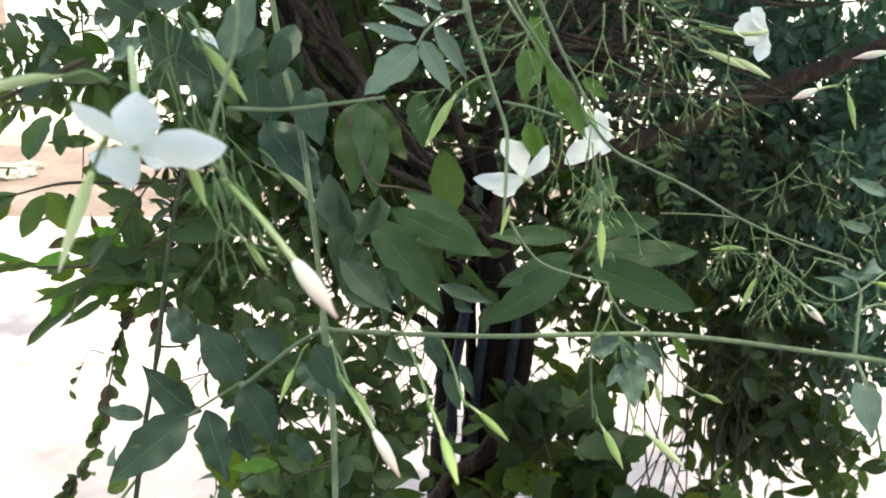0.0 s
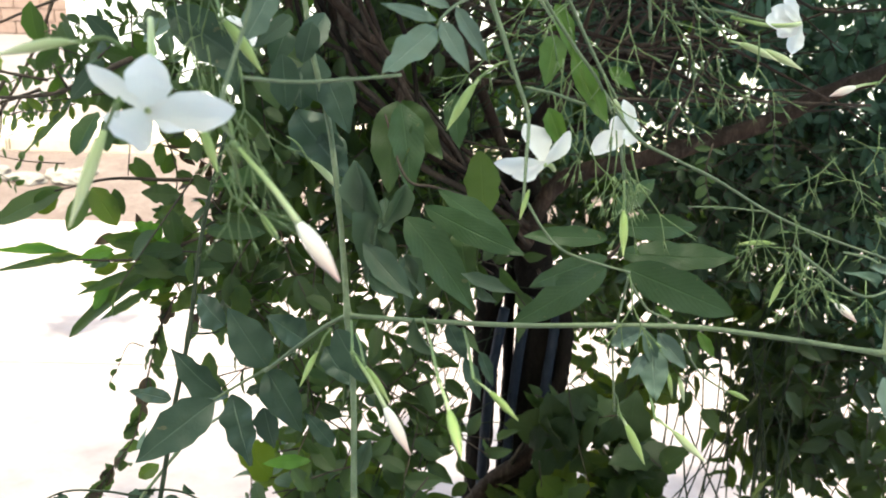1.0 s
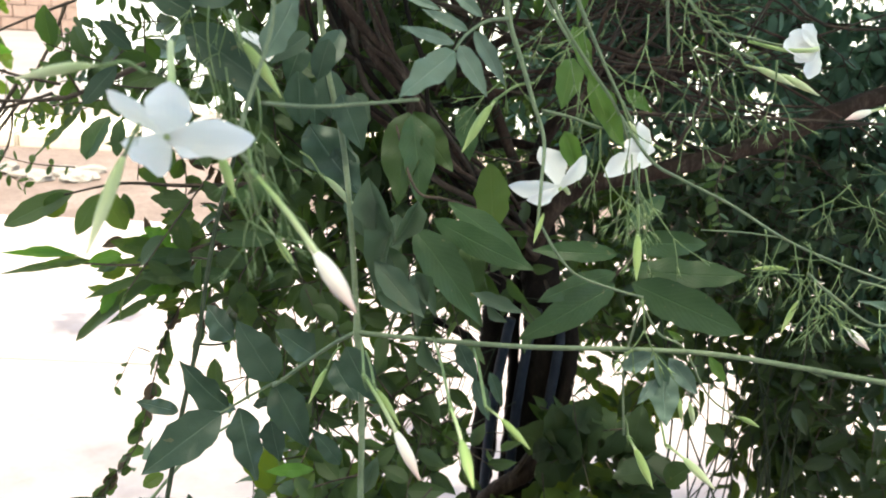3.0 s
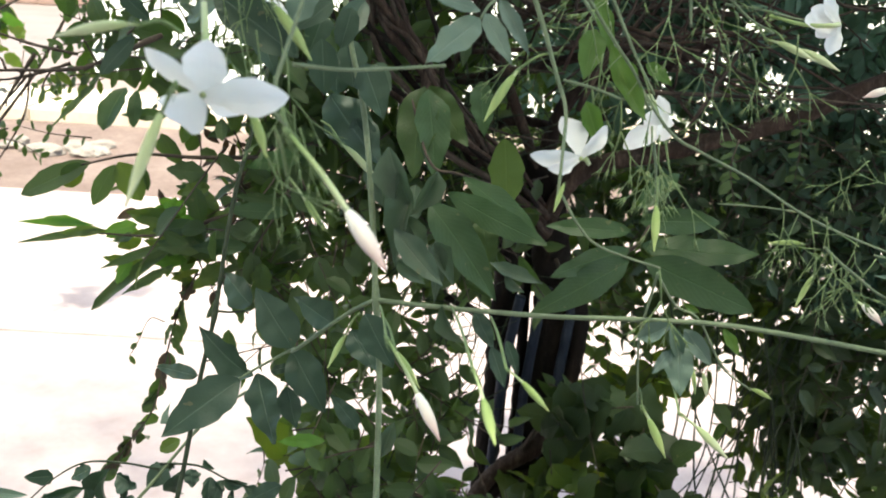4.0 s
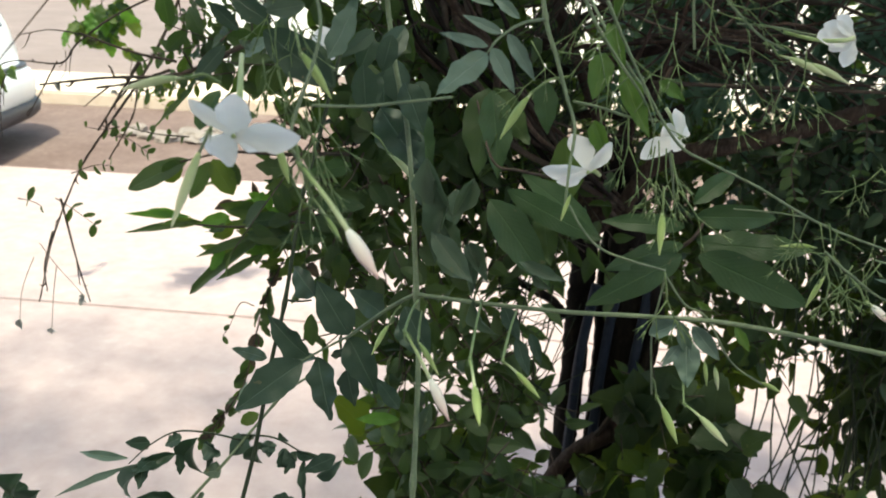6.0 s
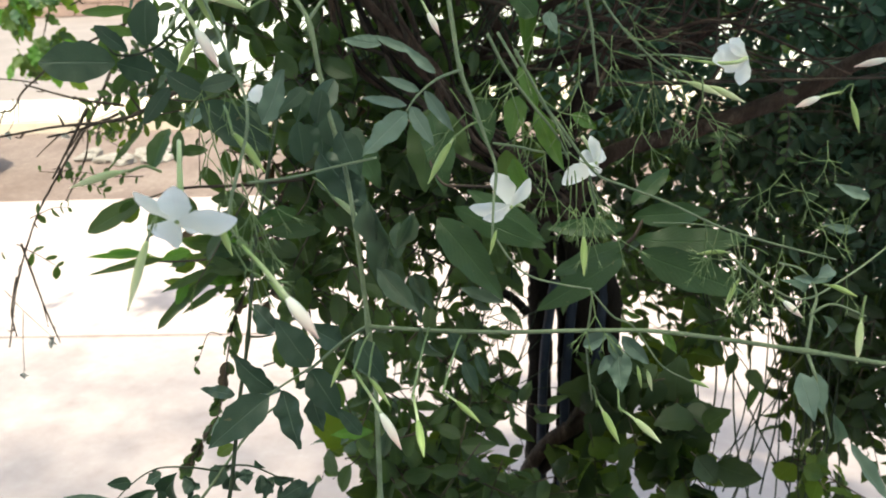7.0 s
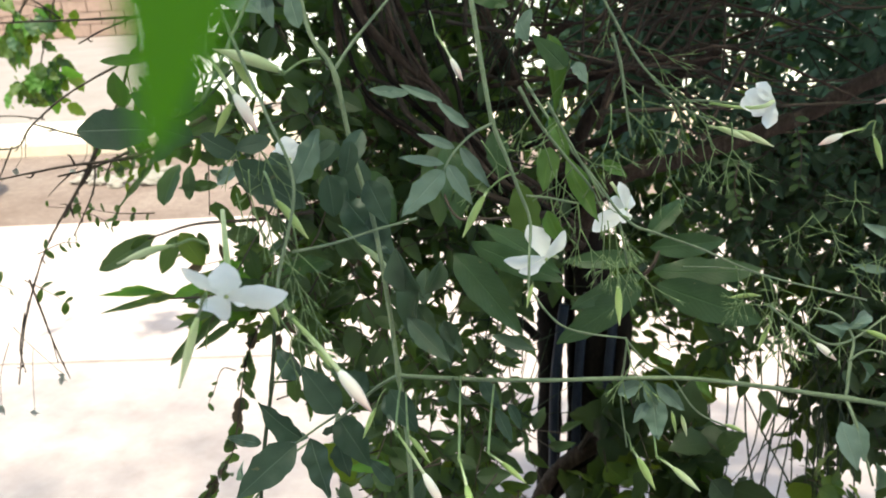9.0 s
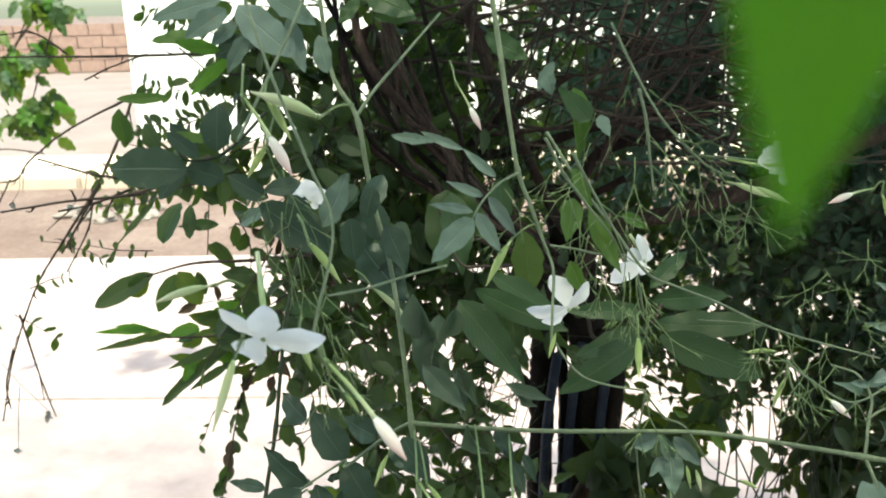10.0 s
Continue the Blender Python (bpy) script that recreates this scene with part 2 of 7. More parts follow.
MORTAR = plain_material("dusty_mortar", [(0.3, (0.19, 0.13, 0.11)), (0.6, (0.26, 0.18, 0.155)), (0.8, (0.32, 0.24, 0.21))], 8.0, 0.9, 0.4, 0.004)
BRICK = plain_material("red_brick", [(0.3, (0.2, 0.125, 0.105)), (0.6, (0.28, 0.18, 0.15)), (0.8, (0.34, 0.24, 0.205))], 6.0, 0.9, 0.5, 0.004)
RUBBLE = plain_material("pale_rubble", [(0.3, (0.15, 0.12, 0.11)), (0.6, (0.22, 0.19, 0.175)), (0.8, (0.3, 0.27, 0.255))], 9.0, 0.9, 0.7, 0.01)
CAR_PAINT = plain_material("white_car_paint", [(0.3, (0.74, 0.75, 0.76)), (0.6, (0.8, 0.8, 0.8)), (0.8, (0.82, 0.82, 0.81))], 1.5, 0.3, 0.05, 0.0005, coat=0.6)
BUMPER = plain_material("grey_plastic", [(0.3, (0.025, 0.025, 0.032)), (0.6, (0.042, 0.042, 0.055)), (0.8, (0.06, 0.06, 0.07))], 4.0, 0.5, 0.2, 0.001)
RUBBER = plain_material("tyre_rubber", [(0.3, (0.015, 0.015, 0.015)), (0.7, (0.04, 0.04, 0.04))], 10.0, 0.9, 0.4, 0.002)
RIM = plain_material("steel_rim", [(0.3, (0.4, 0.4, 0.42)), (0.7, (0.55, 0.55, 0.57))], 6.0, 0.4, 0.1, 0.001, metal=0.9)
GLASS, _n, _l, _b = material("car_glass")
_b.inputs["Base Color"].default_value, _b.inputs["Roughness"].default_value, _b.inputs["IOR"].default_value = (0.12, 0.14, 0.17, 1), 0.05, 1.5


# ---- building helpers ----
def part(name, bm, mat, parent=None, label="", smooth=True):
    """Links a bmesh, or a mesh, as one object, under a parent if one is given."""
    if isinstance(bm, bpy.types.Mesh):
        me = bm
    else:
        me = bpy.data.meshes.new(name)
        bm.to_mesh(me)
        bm.free()
        if smooth:
            me.polygons.foreach_set("use_smooth", [True] * len(me.polygons))
    if mat and not me.materials:
        me.materials.append(mat)
    ob = new(name, me)
    if parent:
        ob.parent = parent
    return tagged(ob, label)


def root(name, label, category, group="", kind=""):
    return tagged(new(name), label, category, group, kind)


def curve_through(points, steps=6):
    """Catmull-Rom samples through control points."""
    pts = [Vector(p) for p in points]
    if len(pts) == 2:
        return [pts[0].lerp(pts[1], i / steps) for i in range(steps + 1)]
    ext = [2 * pts[0] - pts[1], *pts, 2 * pts[-1] - pts[-2]]
    out = []
    for a, b, c, d in zip(ext, ext[1:], ext[2:], ext[3:]):
        for i in range(steps):
            t = i / steps
            out.append(0.5 * (2 * b + (c - a) * t + (2 * a - 5 * b + 4 * c - d) * t * t + (3 * b - 3 * c + d - a) * t ** 3))
    return out + [pts[-1]]


def add_tube(bm, line, radii, sides=7, uneven=0.0, rng=random):
    """A tube along a polyline. radii: one for each end, or a function of 0..1."""
    uv = bm.loops.layers.uv.verify()
    rings, n = [], len(line)
    side = None
    for i, p in enumerate(line):
        way = (line[min(i + 1, n - 1)] - line[max(i - 1, 0)]).normalized()
        side = (side - side.dot(way) * way).normalized() if side else way.orthogonal().normalized()
        other = way.cross(side)
        f = i / (n - 1)
        r = radii(f) if callable(radii) else radii[0] + (radii[1] - radii[0]) * f
        ring = []
        for k in range(sides):
            a = 2 * math.pi * k / sides
            rr = r * (1 + uneven * (rng.random() - 0.5))
            ring.append(bm.verts.new(p + rr * (math.cos(a) * side + math.sin(a) * other)))
        rings.append(ring)
    for i, (lo, hi) in enumerate(zip(rings, rings[1:])):
        for k in range(sides):
            f = bm.faces.new((lo[k], lo[(k + 1) % sides], hi[(k + 1) % sides], hi[k]))
            for lp, (u, v) in zip(f.loops, ((k, i), (k + 1, i), (k + 1, i + 1), (k, i + 1))):
                lp[uv].uv = (u / sides, v / (n - 1))
    bm.faces.new(rings[0][::-1])
    bm.faces.new(rings[-1])
    return bm


def tube(points, r0, r1, sides=7, steps=6, uneven=0.0, knots=()):
    """A stem through control points, thicker at its knots (places from 0 to 1)."""
    def radius(f):
        r = r0 + (r1 - r0) * f
        return r * (1 + sum(0.45 * math.exp(-((f - k) / 0.012) ** 2) for k in knots))
    line = curve_through(points, steps if not knots else max(steps, 16))
    return add_tube(bmesh.new(), line, radius, sides, uneven)


def box(x0, x1, y0, y1, z0, z1, bevel=0.0, bm=None):
    bm = bm or bmesh.new()
    made = bmesh.ops.create_cube(bm, size=1.0, matrix=Matrix.Translation(((x0 + x1) / 2, (y0 + y1) / 2, (z0 + z1) / 2)) @ Matrix.Diagonal((x1 - x0, y1 - y0, z1 - z0, 1)))
    if bevel:
        edges = {e for v in made["verts"] for e in v.link_edges}
        bmesh.ops.bevel(bm, geom=list(edges), offset=bevel, segments=2, affect="EDGES")
    return bm


# Leaf outlines: half width as a function of the way along the leaf.
def ovate(v):
    return math.sin(math.pi * v ** 0.75) ** 0.9 * (1 - 0.15 * v)


def lance(v):
    return math.sin(math.pi * v ** 0.85) ** 1.1


def oval(v):
    return max(0.0, math.sin(math.pi * v)) ** 0.6


def heart(v):
    return max(0.0, math.sin(math.pi * v ** 0.55)) ** 0.8


def lobed(v):
    return max(0.0, math.sin(math.pi * v ** 0.7)) ** 0.8 * (0.9 + 0.11 * math.cos(6.5 * math.pi * v))


def oblong(v):
    return max(0.0, math.sin(math.pi * v ** 0.9)) ** 0.7 * (1 - 0.1 * v)


def strap(v):
    return max(0.0, math.sin(math.pi * min(1, v * 1.02) ** 0.9)) ** 0.35


def leaf_arrays(width, outline=ovate, fold=0.25, droop=0.15, curl=0.0, ripple=0.0, rows=9, cols=2, seed=0, edge=0.05, bend=0.0):
    """Vertices, faces and uvs of a leaf one long: along +y, its face towards +z."""
    rng = random.Random(seed)
    verts, uvs, faces = [], [], []
    ph = rng.random() * 6.28
    for i in range(rows + 1):
        v = i / rows
        half = 0.5 * width * outline(min(max(v, 0.004), 0.996)) + 0.002
        rough = (1 + edge * math.sin(v * 19 + ph) + edge * rng.uniform(-0.9, 0.9), 1 + edge * math.sin(v * 23 + 2 * ph) + edge * rng.uniform(-0.9, 0.9))
        for k in range(-cols, cols + 1):
            s = k / cols
            x = half * s * rough[s > 0] + bend * v * v
            wav = ripple * width * abs(s) * math.sin(v * 17 + ph + 2.1 * (s > 0))
            z = fold * abs(half * s) - droop * v * v + curl * x * x / max(width, 0.01) + wav
            verts.append((x * (1 - 0.12 * fold * abs(s)), v - 0.12 * droop * v * v, z))
            uvs.append((0.5 + 0.5 * s, v))
    w = 2 * cols + 1
    for i in range(rows):
        for k in range(w - 1):
            a = i * w + k
            faces.append((a, a + 1, a + 1 + w, a + w))
    return verts, faces, uvs


def leaf_mesh(name, mat, *args, **kw):
    verts, faces, uvs = leaf_arrays(*args, **kw)
    me = bpy.data.meshes.new(name)
    me.from_pydata(verts, [], faces)
    layer = me.uv_layers.new(name="UVMap")
    for lp in me.loops:
        layer.data[lp.index].uv = uvs[lp.vertex_index]
    me.polygons.foreach_set("use_smooth", [True] * len(me.polygons))
    me.materials.append(mat)
    return me


FACE = Vector((0.12, -0.9, 0.35))


def aimed(base, tip, tilt=0.0, face=FACE, wide=1.0):
    """The pose of a leaf of length one laid from base to tip, its face towards the open side and turned by tilt degrees about its rib."""
    base, tip = Vector(base), Vector(tip)
    y = tip - base
    size = y.length
    y.normalize()
    z = (face - face.dot(y) * y).normalized()
    x = y.cross(z)
    m = Matrix((x, y, z)).transposed().to_4x4()
    return Matrix.Translation(base) @ m @ pose(0, 0, 0, 0, tilt, 0) @ Matrix.Diagonal((size * wide, size, size, 1))


MESHES, COUNT = {}, [0]


def leaf_kind(kind, mat, width):
    """A shared leaf mesh of a kind, material and breadth."""
    shape = {
        "ovate": dict(outline=ovate, fold=0.22, droop=0.12, ripple=0.05, rows=12),
        "lance": dict(outline=lance, fold=0.25, droop=0.14, ripple=0.05, rows=12),
        "oblong": dict(outline=oblong, fold=0.18, droop=0.12, ripple=0.04, rows=12),
        "oval": dict(outline=oval, fold=0.15, droop=0.1, ripple=0.02),
        "heart": dict(outline=heart, fold=0.15, droop=0.15, ripple=0.03),
        "lobed": dict(outline=lobed, fold=0.15, droop=0.15, ripple=0.05, rows=14),
        "curled": dict(outline=lance, fold=0.8, droop=0.5, curl=1.2, ripple=0.05, rows=14),
        "strap": dict(outline=strap, fold=0.3, droop=0.2, ripple=0.04),
    }[kind]
    COUNT[0] += 1
    turn = COUNT[0] % 3
    key = (kind, mat.name, round(width, 2), turn)
    if key not in MESHES:
        shape["fold"] *= (1.0, 1.7, 0.5)[turn]
        shape["droop"] *= (1.0, 1.9, -0.6)[turn]
        shape["ripple"] *= (1.0, 1.6, 2.2)[turn]
        MESHES[key] = leaf_mesh("leaf", mat, round(width, 2), seed=len(MESHES), bend=(0.0, 0.05, -0.06)[turn], **shape)
    return MESHES[key]


def leaf(parent, base, tip, width, kind="ovate", mat=None, tilt=0.0, name="leaf", label=""):
    ob = part(name, leaf_kind(kind, mat or JASMINE_LEAF, width), None, parent, label)
    ob.matrix_basis = aimed(base, tip, tilt)
    return ob


# ---- ground and distance ----
ground = bmesh.new()
bmesh.ops.create_grid(ground, x_segments=8, y_segments=8, size=150.0)
tagged(part("ground", ground, DIRT), "bare brown earth with dust", "ground", kind="structure").location.z = -0.06

TURN = math.atan2(0.165, 0.909)
pavement = root("pavement", "pale sunlit concrete pavement with a straight joint", "pavement", kind="structure")
pavement.matrix_basis = pose(-2.1, 2.815, 0, 0, 0, math.degrees(TURN))
rng = random.Random(3)
for row, (y0, y1) in enumerate(((-9.0, -5.0), (-4.985, -2.5), (-2.485, -0.004), (0.004, 2.08))):
    for col in range(3):
        x0 = -15.0 + col * 10.0 + (row % 2) * 0.6
        slab = part("slab", box(x0, x0 + 9.992, y0, y1, -0.1, 0.004 * rng.random(), 0.006), CONCRETE, pavement, smooth=False)

yard = part("road", box(-30, 30, 2.1, 4.35, -0.1, -0.015), DIRT, None, "", False)
yard.matrix_basis = pose(-2.1, 2.815, 0, 0, 0, math.degrees(TURN))
tagged(yard, "brown earth track between the pavement and the kerb", "track", kind="structure")
kerb = root("kerb", "ochre painted concrete kerb along the far side", "kerb", kind="structure")
kerb.matrix_basis = pose(-2.1, 2.815, 0, 0, 0, math.degrees(TURN))
for k in range(14):
    part("kerb_stone", box(-16 + k * 2.0, -14.012 + k * 2.0, 4.36, 5.5, -0.1, 0.1 + 0.008 * rng.random(), 0.02), KERB, kerb, smooth=False)
far = part("pavement_far", box(-30, 30, 5.5, 26, -0.1, 0.06), PAVING, None, "", False)
far.matrix_basis = pose(-2.1, 2.815, 0, 0, 0, math.degrees(TURN))
tagged(far, "grey paved ground beyond the kerb", "pavement", kind="structure")

wall = part("wall_white", box(-5.6, 12.0, 9.0, 9.3, 0.0, 3.2, 0.02), WHITEWASH, None, "", False)
tagged(wall, "whitewashed boundary wall standing in the sun", "wall", kind="structure")
# Unseen wall, added to block sky light from the camera side.
unseen_wall = part("wall_unseen", box(-7, 7, -2.3, -2.0, -0.06, 4.6, 0.02), FILL_WALL, None, "", False)
tagged(unseen_wall, "unseen plain wall added behind the camera to shape the light", "wall", kind="structure")
brick_wall = root("wall_brick", "low red brick wall in the distance", "wall", kind="structure")
brick_wall.matrix_basis = pose(-12.0, 19.0, 0.06, 0, 0, 12)
part("core", box(-9.9, 7.9, 0.05, 0.3, 0, 1.12), MORTAR, brick_wall, smooth=False)
shared = None
for course in range(4):
    for k in range(30):
        if shared is None:
            b = part("brick", box(0, 0.58, -0.01, 0.06, 0, 0.27, 0.008), BRICK, brick_wall, smooth=False)
            shared = b.data
        else:
            b = part("brick", shared, None, brick_wall)
        b.location = (-10 + k * 0.6 + 0.3 * (course % 2), rng.uniform(-0.006, 0.006), 0.02 + course * 0.285)


# ---- the shrub's wood: trunk, limbs, pipes ----
def wooden(parent, name, points, r0, r1, mat=BARK, sides=9, steps=8, uneven=0.25):
    return part(name, tube(points, r0, r1, sides, steps, uneven), mat, parent)


tree = root("tree", "multi-stemmed tree with red-brown bark and tangled limbs", "tree")
wooden(tree, "trunk", [(-0.0658, 1.2000, 1.2541), (-0.0363, 1.2000, 1.1464), (-0.0250, 1.2000, 1.0676), (-0.0183, 1.2000, 0.9849), (-0.0192, 1.2000, 0.9072), (-0.0182, 1.2000, 0.8062), (-0.0129, 1.2000, 0.6567)] + [(-0.0129, 1.2, 0.3), (0.01, 1.2, -0.1)], 0.026, 0.036, DEEP_SHADE_BARK, 14)
wooden(tree, "trunk", [(-0.0821, 1.2000, 1.2104), (-0.0911, 1.2000, 1.1040), (-0.0917, 1.2000, 1.0303), (-0.0939, 1.2000, 0.9728), (-0.0937, 1.2000, 0.8939), (-0.0963, 1.2000, 0.7903), (-0.1015, 1.2000, 0.6354)] + [(-0.1, 1.2, 0.3), (-0.1, 1.2, -0.1)], 0.02, 0.019, DEEP_SHADE_BARK, 12)
for pts, r0, r1, mat in (
    # The thick limb that leans out behind the hedge.
    ([(-0.0463, 1.1600, 1.1398), (-0.0246, 1.1600, 1.2013), (-0.0010, 1.1600, 1.2348), (0.0348, 1.1600, 1.2544), (0.0990, 1.1600, 1.2723), (0.1667, 1.1600, 1.2962), (0.2185, 1.1600, 1.3156), (0.2727, 1.1600, 1.3398), (0.3368, 1.1600, 1.3778), (0.52, 1.2, 1.45), (0.7, 1.3, 1.5)], 0.0125, 0.011, BARK),
    ([(-0.0640, 1.1700, 1.1294), (-0.1365, 1.1700, 1.2124), (-0.2121, 1.1700, 1.2982), (-0.2650, 1.1700, 1.3742), (-0.3086, 1.1700, 1.4444), (-0.3497, 1.1700, 1.5326)], 0.02, 0.015, BARK),
    ([(-0.1294, 1.1300, 1.2534), (-0.2103, 1.1300, 1.3355), (-0.2779, 1.1300, 1.4085), (-0.3283, 1.1300, 1.4722), (-0.3660, 1.1300, 1.5270)], 0.012, 0.011, SHADED_BARK),
    ([(-0.2611, 1.2000, 1.3439), (-0.1735, 1.2000, 1.3437), (-0.0886, 1.2000, 1.3643), (-0.0151, 1.2000, 1.3882), (0.0864, 1.2000, 1.4107)], 0.009, 0.006, SHADED_BARK),
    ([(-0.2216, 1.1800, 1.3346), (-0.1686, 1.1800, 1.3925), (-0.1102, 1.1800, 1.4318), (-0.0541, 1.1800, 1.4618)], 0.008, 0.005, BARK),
    ([(-0.0593, 1.2000, 1.1872), (-0.0420, 1.2000, 1.2972), (-0.0018, 1.2000, 1.3557), (0.0779, 1.2000, 1.3764), (0.1504, 1.2000, 1.4179)], 0.012, 0.007, SHADED_BARK),
    ([(-0.2204, 1.2200, 1.2487), (-0.1572, 1.2200, 1.2714), (-0.0919, 1.2200, 1.2896), (-0.0263, 1.2200, 1.2828), (0.0261, 1.2200, 1.3075)], 0.008, 0.006, SHADED_BARK),
    ([(-0.1325, 1.1300, 0.6540), (-0.1126, 1.1300, 0.7020), (-0.0929, 1.1300, 0.7425), (-0.0672, 1.1300, 0.7782), (-0.0379, 1.1300, 0.8037), (-0.0129, 1.1300, 0.8299), (-0.0000, 1.1300, 0.8541)], 0.011, 0.015, BARK),
    ([(-0.0821, 1.1300, 0.7198), (-0.0501, 1.1300, 0.7635), (-0.0172, 1.1300, 0.7860), (0.0067, 1.1300, 0.8212)], 0.009, 0.008, DEEP_SHADE_BARK),
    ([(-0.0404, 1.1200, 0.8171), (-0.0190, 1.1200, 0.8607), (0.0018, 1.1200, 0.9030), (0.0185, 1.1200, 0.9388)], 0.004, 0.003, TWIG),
    ([(-0.0008, 1.1700, 1.0816), (0.0220, 1.1700, 1.0222), (0.0219, 1.1700, 0.9481), (0.0114, 1.1700, 0.8885)], 0.013, 0.012, DEEP_SHADE_BARK),
    ([(-0.1068, 1.1500, 0.9918), (-0.1301, 1.1500, 1.0159), (-0.1702, 1.1500, 1.0330), (-0.2106, 1.1500, 1.0501)], 0.008, 0.005, DEEP_SHADE_BARK),
):
    wooden(tree, "limb", pts, r0, r1, mat, 10)
# Added dark stem that fills the gap behind the two trunks.
wooden(tree, "trunk", [(-0.0618, 1.2350, 1.1161), (-0.0640, 1.2350, 1.0233), (-0.0600, 1.2350, 0.9170), (-0.0605, 1.2350, 0.8144), (-0.0637, 1.2350, 0.6947), (-0.0701, 1.2350, 0.5786), (-0.11, 1.235, 0.3), (-0.11, 1.235, -0.1)], 0.0085, 0.01, DEEP_SHADE_BARK, 10)
# A bundle of stems that lean together into the trunk.
rng = random.Random(64)
for k in range(12):
    fan = Vector((rng.gauss(0, 0.05), rng.gauss(0, 0.04), rng.gauss(0, 0.03)))
    jig = [fan * (1 - i / 5) ** 1.5 + Vector((rng.gauss(0, 0.012), rng.gauss(0, 0.012), rng.gauss(0, 0.01))) for i in range(6)]
    base = [(-0.2881, 0.9856, 1.5948), (-0.2421, 0.9485, 1.4637), (-0.2021, 0.9473, 1.4042), (-0.15, 0.9442, 1.3316), (-0.0937, 1.0, 1.2578), (-0.0431, 1.14, 1.1704)]
    r = rng.uniform(0.0022, 0.0054)
    wooden(tree, "limb", [Vector(p) + j for p, j in zip(base, jig)], r, r * 1.2, (BARK, TWIG, BARK, DEEP_SHADE_BARK)[k % 4], 8)
# The tangle of thin dry limbs under the crown.
rng = random.Random(11)
A, B = Vector((-0.3538, 1.1082, 1.5855)), Vector((0.2147, 1.2374, 1.5582))
C, D = Vector((-0.28, 1.0415, 1.3554)), Vector((0.1847, 1.1586, 1.3644))
for k in range(95):
    u, v = rng.random(), rng.random()
    s = A.lerp(B, u).lerp(C.lerp(D, u), v) + Vector((0, rng.uniform(-0.12, 0.25), 0))
    a = rng.uniform(-0.5, 0.35) + (0 if rng.random() < 0.7 else 1.2)
    L = rng.uniform(0.12, 0.34)
    w = Vector((math.cos(a), rng.uniform(-0.3, 0.3), math.sin(a))) * L
    mid = s + w * 0.5 + Vector((rng.uniform(-0.02, 0.02), rng.uniform(-0.03, 0.03), rng.uniform(-0.05, 0.05)))
    wooden(tree, "branch", [s - w * 0.2, s + w * 0.2, mid, s + w], rng.uniform(0.0012, 0.0038), rng.uniform(0.0006, 0.0018), BARK if rng.random() < 0.3 else TWIG, 6, 4, 0.2)

for pts in ([(-0.0657, 1.1650, 1.0427), (-0.0700, 1.1650, 1.0146), (-0.0730, 1.1650, 0.9908), (-0.0801, 1.1650, 0.9326), (-0.0839, 1.1650, 0.8731), (-0.0862, 1.1650, 0.7914), (-0.0874, 1.1650, 0.7492), (-0.0910, 1.1650, 0.6396)] + [(-0.09, 1.17, 0.3), (-0.09, 1.17, -0.07)],
            [(-0.0293, 1.1650, 1.0616), (-0.0348, 1.1650, 1.0337), (-0.0396, 1.1650, 0.9962), (-0.0443, 1.1650, 0.9389), (-0.0484, 1.1650, 0.8699), (-0.0500, 1.1650, 0.7886), (-0.0542, 1.1650, 0.6487)] + [(-0.06, 1.17, 0.3), (-0.06, 1.17, -0.07)],
            [(0.0162, 1.1650, 1.0770), (0.0112, 1.1650, 1.0496), (0.0065, 1.1650, 0.9944), (0.0017, 1.1650, 0.9374), (-0.0025, 1.1650, 0.8787), (-0.0101, 1.1650, 0.8073), (-0.0092, 1.1650, 0.6597)] + [(-0.01, 1.165, 0.3), (0.0, 1.165, -0.07)]):
    tagged(part("pipe", tube(pts, 0.0078, 0.0078, 12, 8), PIPE), "thin dark blue plastic pipe beside the trunk", "pipe", "pipes by the trunk")


# ---- foliage in bulk ----
def bulk_mesh(name, items, template):
    """One mesh of many leaves. items: poses; template: arrays from leaf_arrays."""
    verts, faces, uvs = (np.array(a, dtype=float) for a in template)
    faces = faces.astype(int)
    n, nv = len(items), len(verts)
    ms = np.array([[list(r) for r in m] for m in items])
    pts = np.einsum("nij,vj->nvi", ms[:, :3, :3], verts) + ms[:, None, :3, 3]
    fs = (faces[None] + (np.arange(n) * nv)[:, None, None]).reshape(-1, faces.shape[1])
    me = bpy.data.meshes.new(name)
    me.from_pydata(pts.reshape(-1, 3).tolist(), [], fs.tolist())
    layer = me.uv_layers.new(name="UVMap")
    layer.data.foreach_set("uv", np.tile(uvs, (n, 1))[fs.reshape(-1)].reshape(-1))
    me.polygons.foreach_set("use_smooth", [True] * len(me.polygons))
    return me


def bulk_leaves(name, mat, items, template, parent=None, label="", category="", kind="stuff"):
    return tagged(part(name, bulk_mesh(name, items, template), mat, parent, label), label, category, kind=kind)


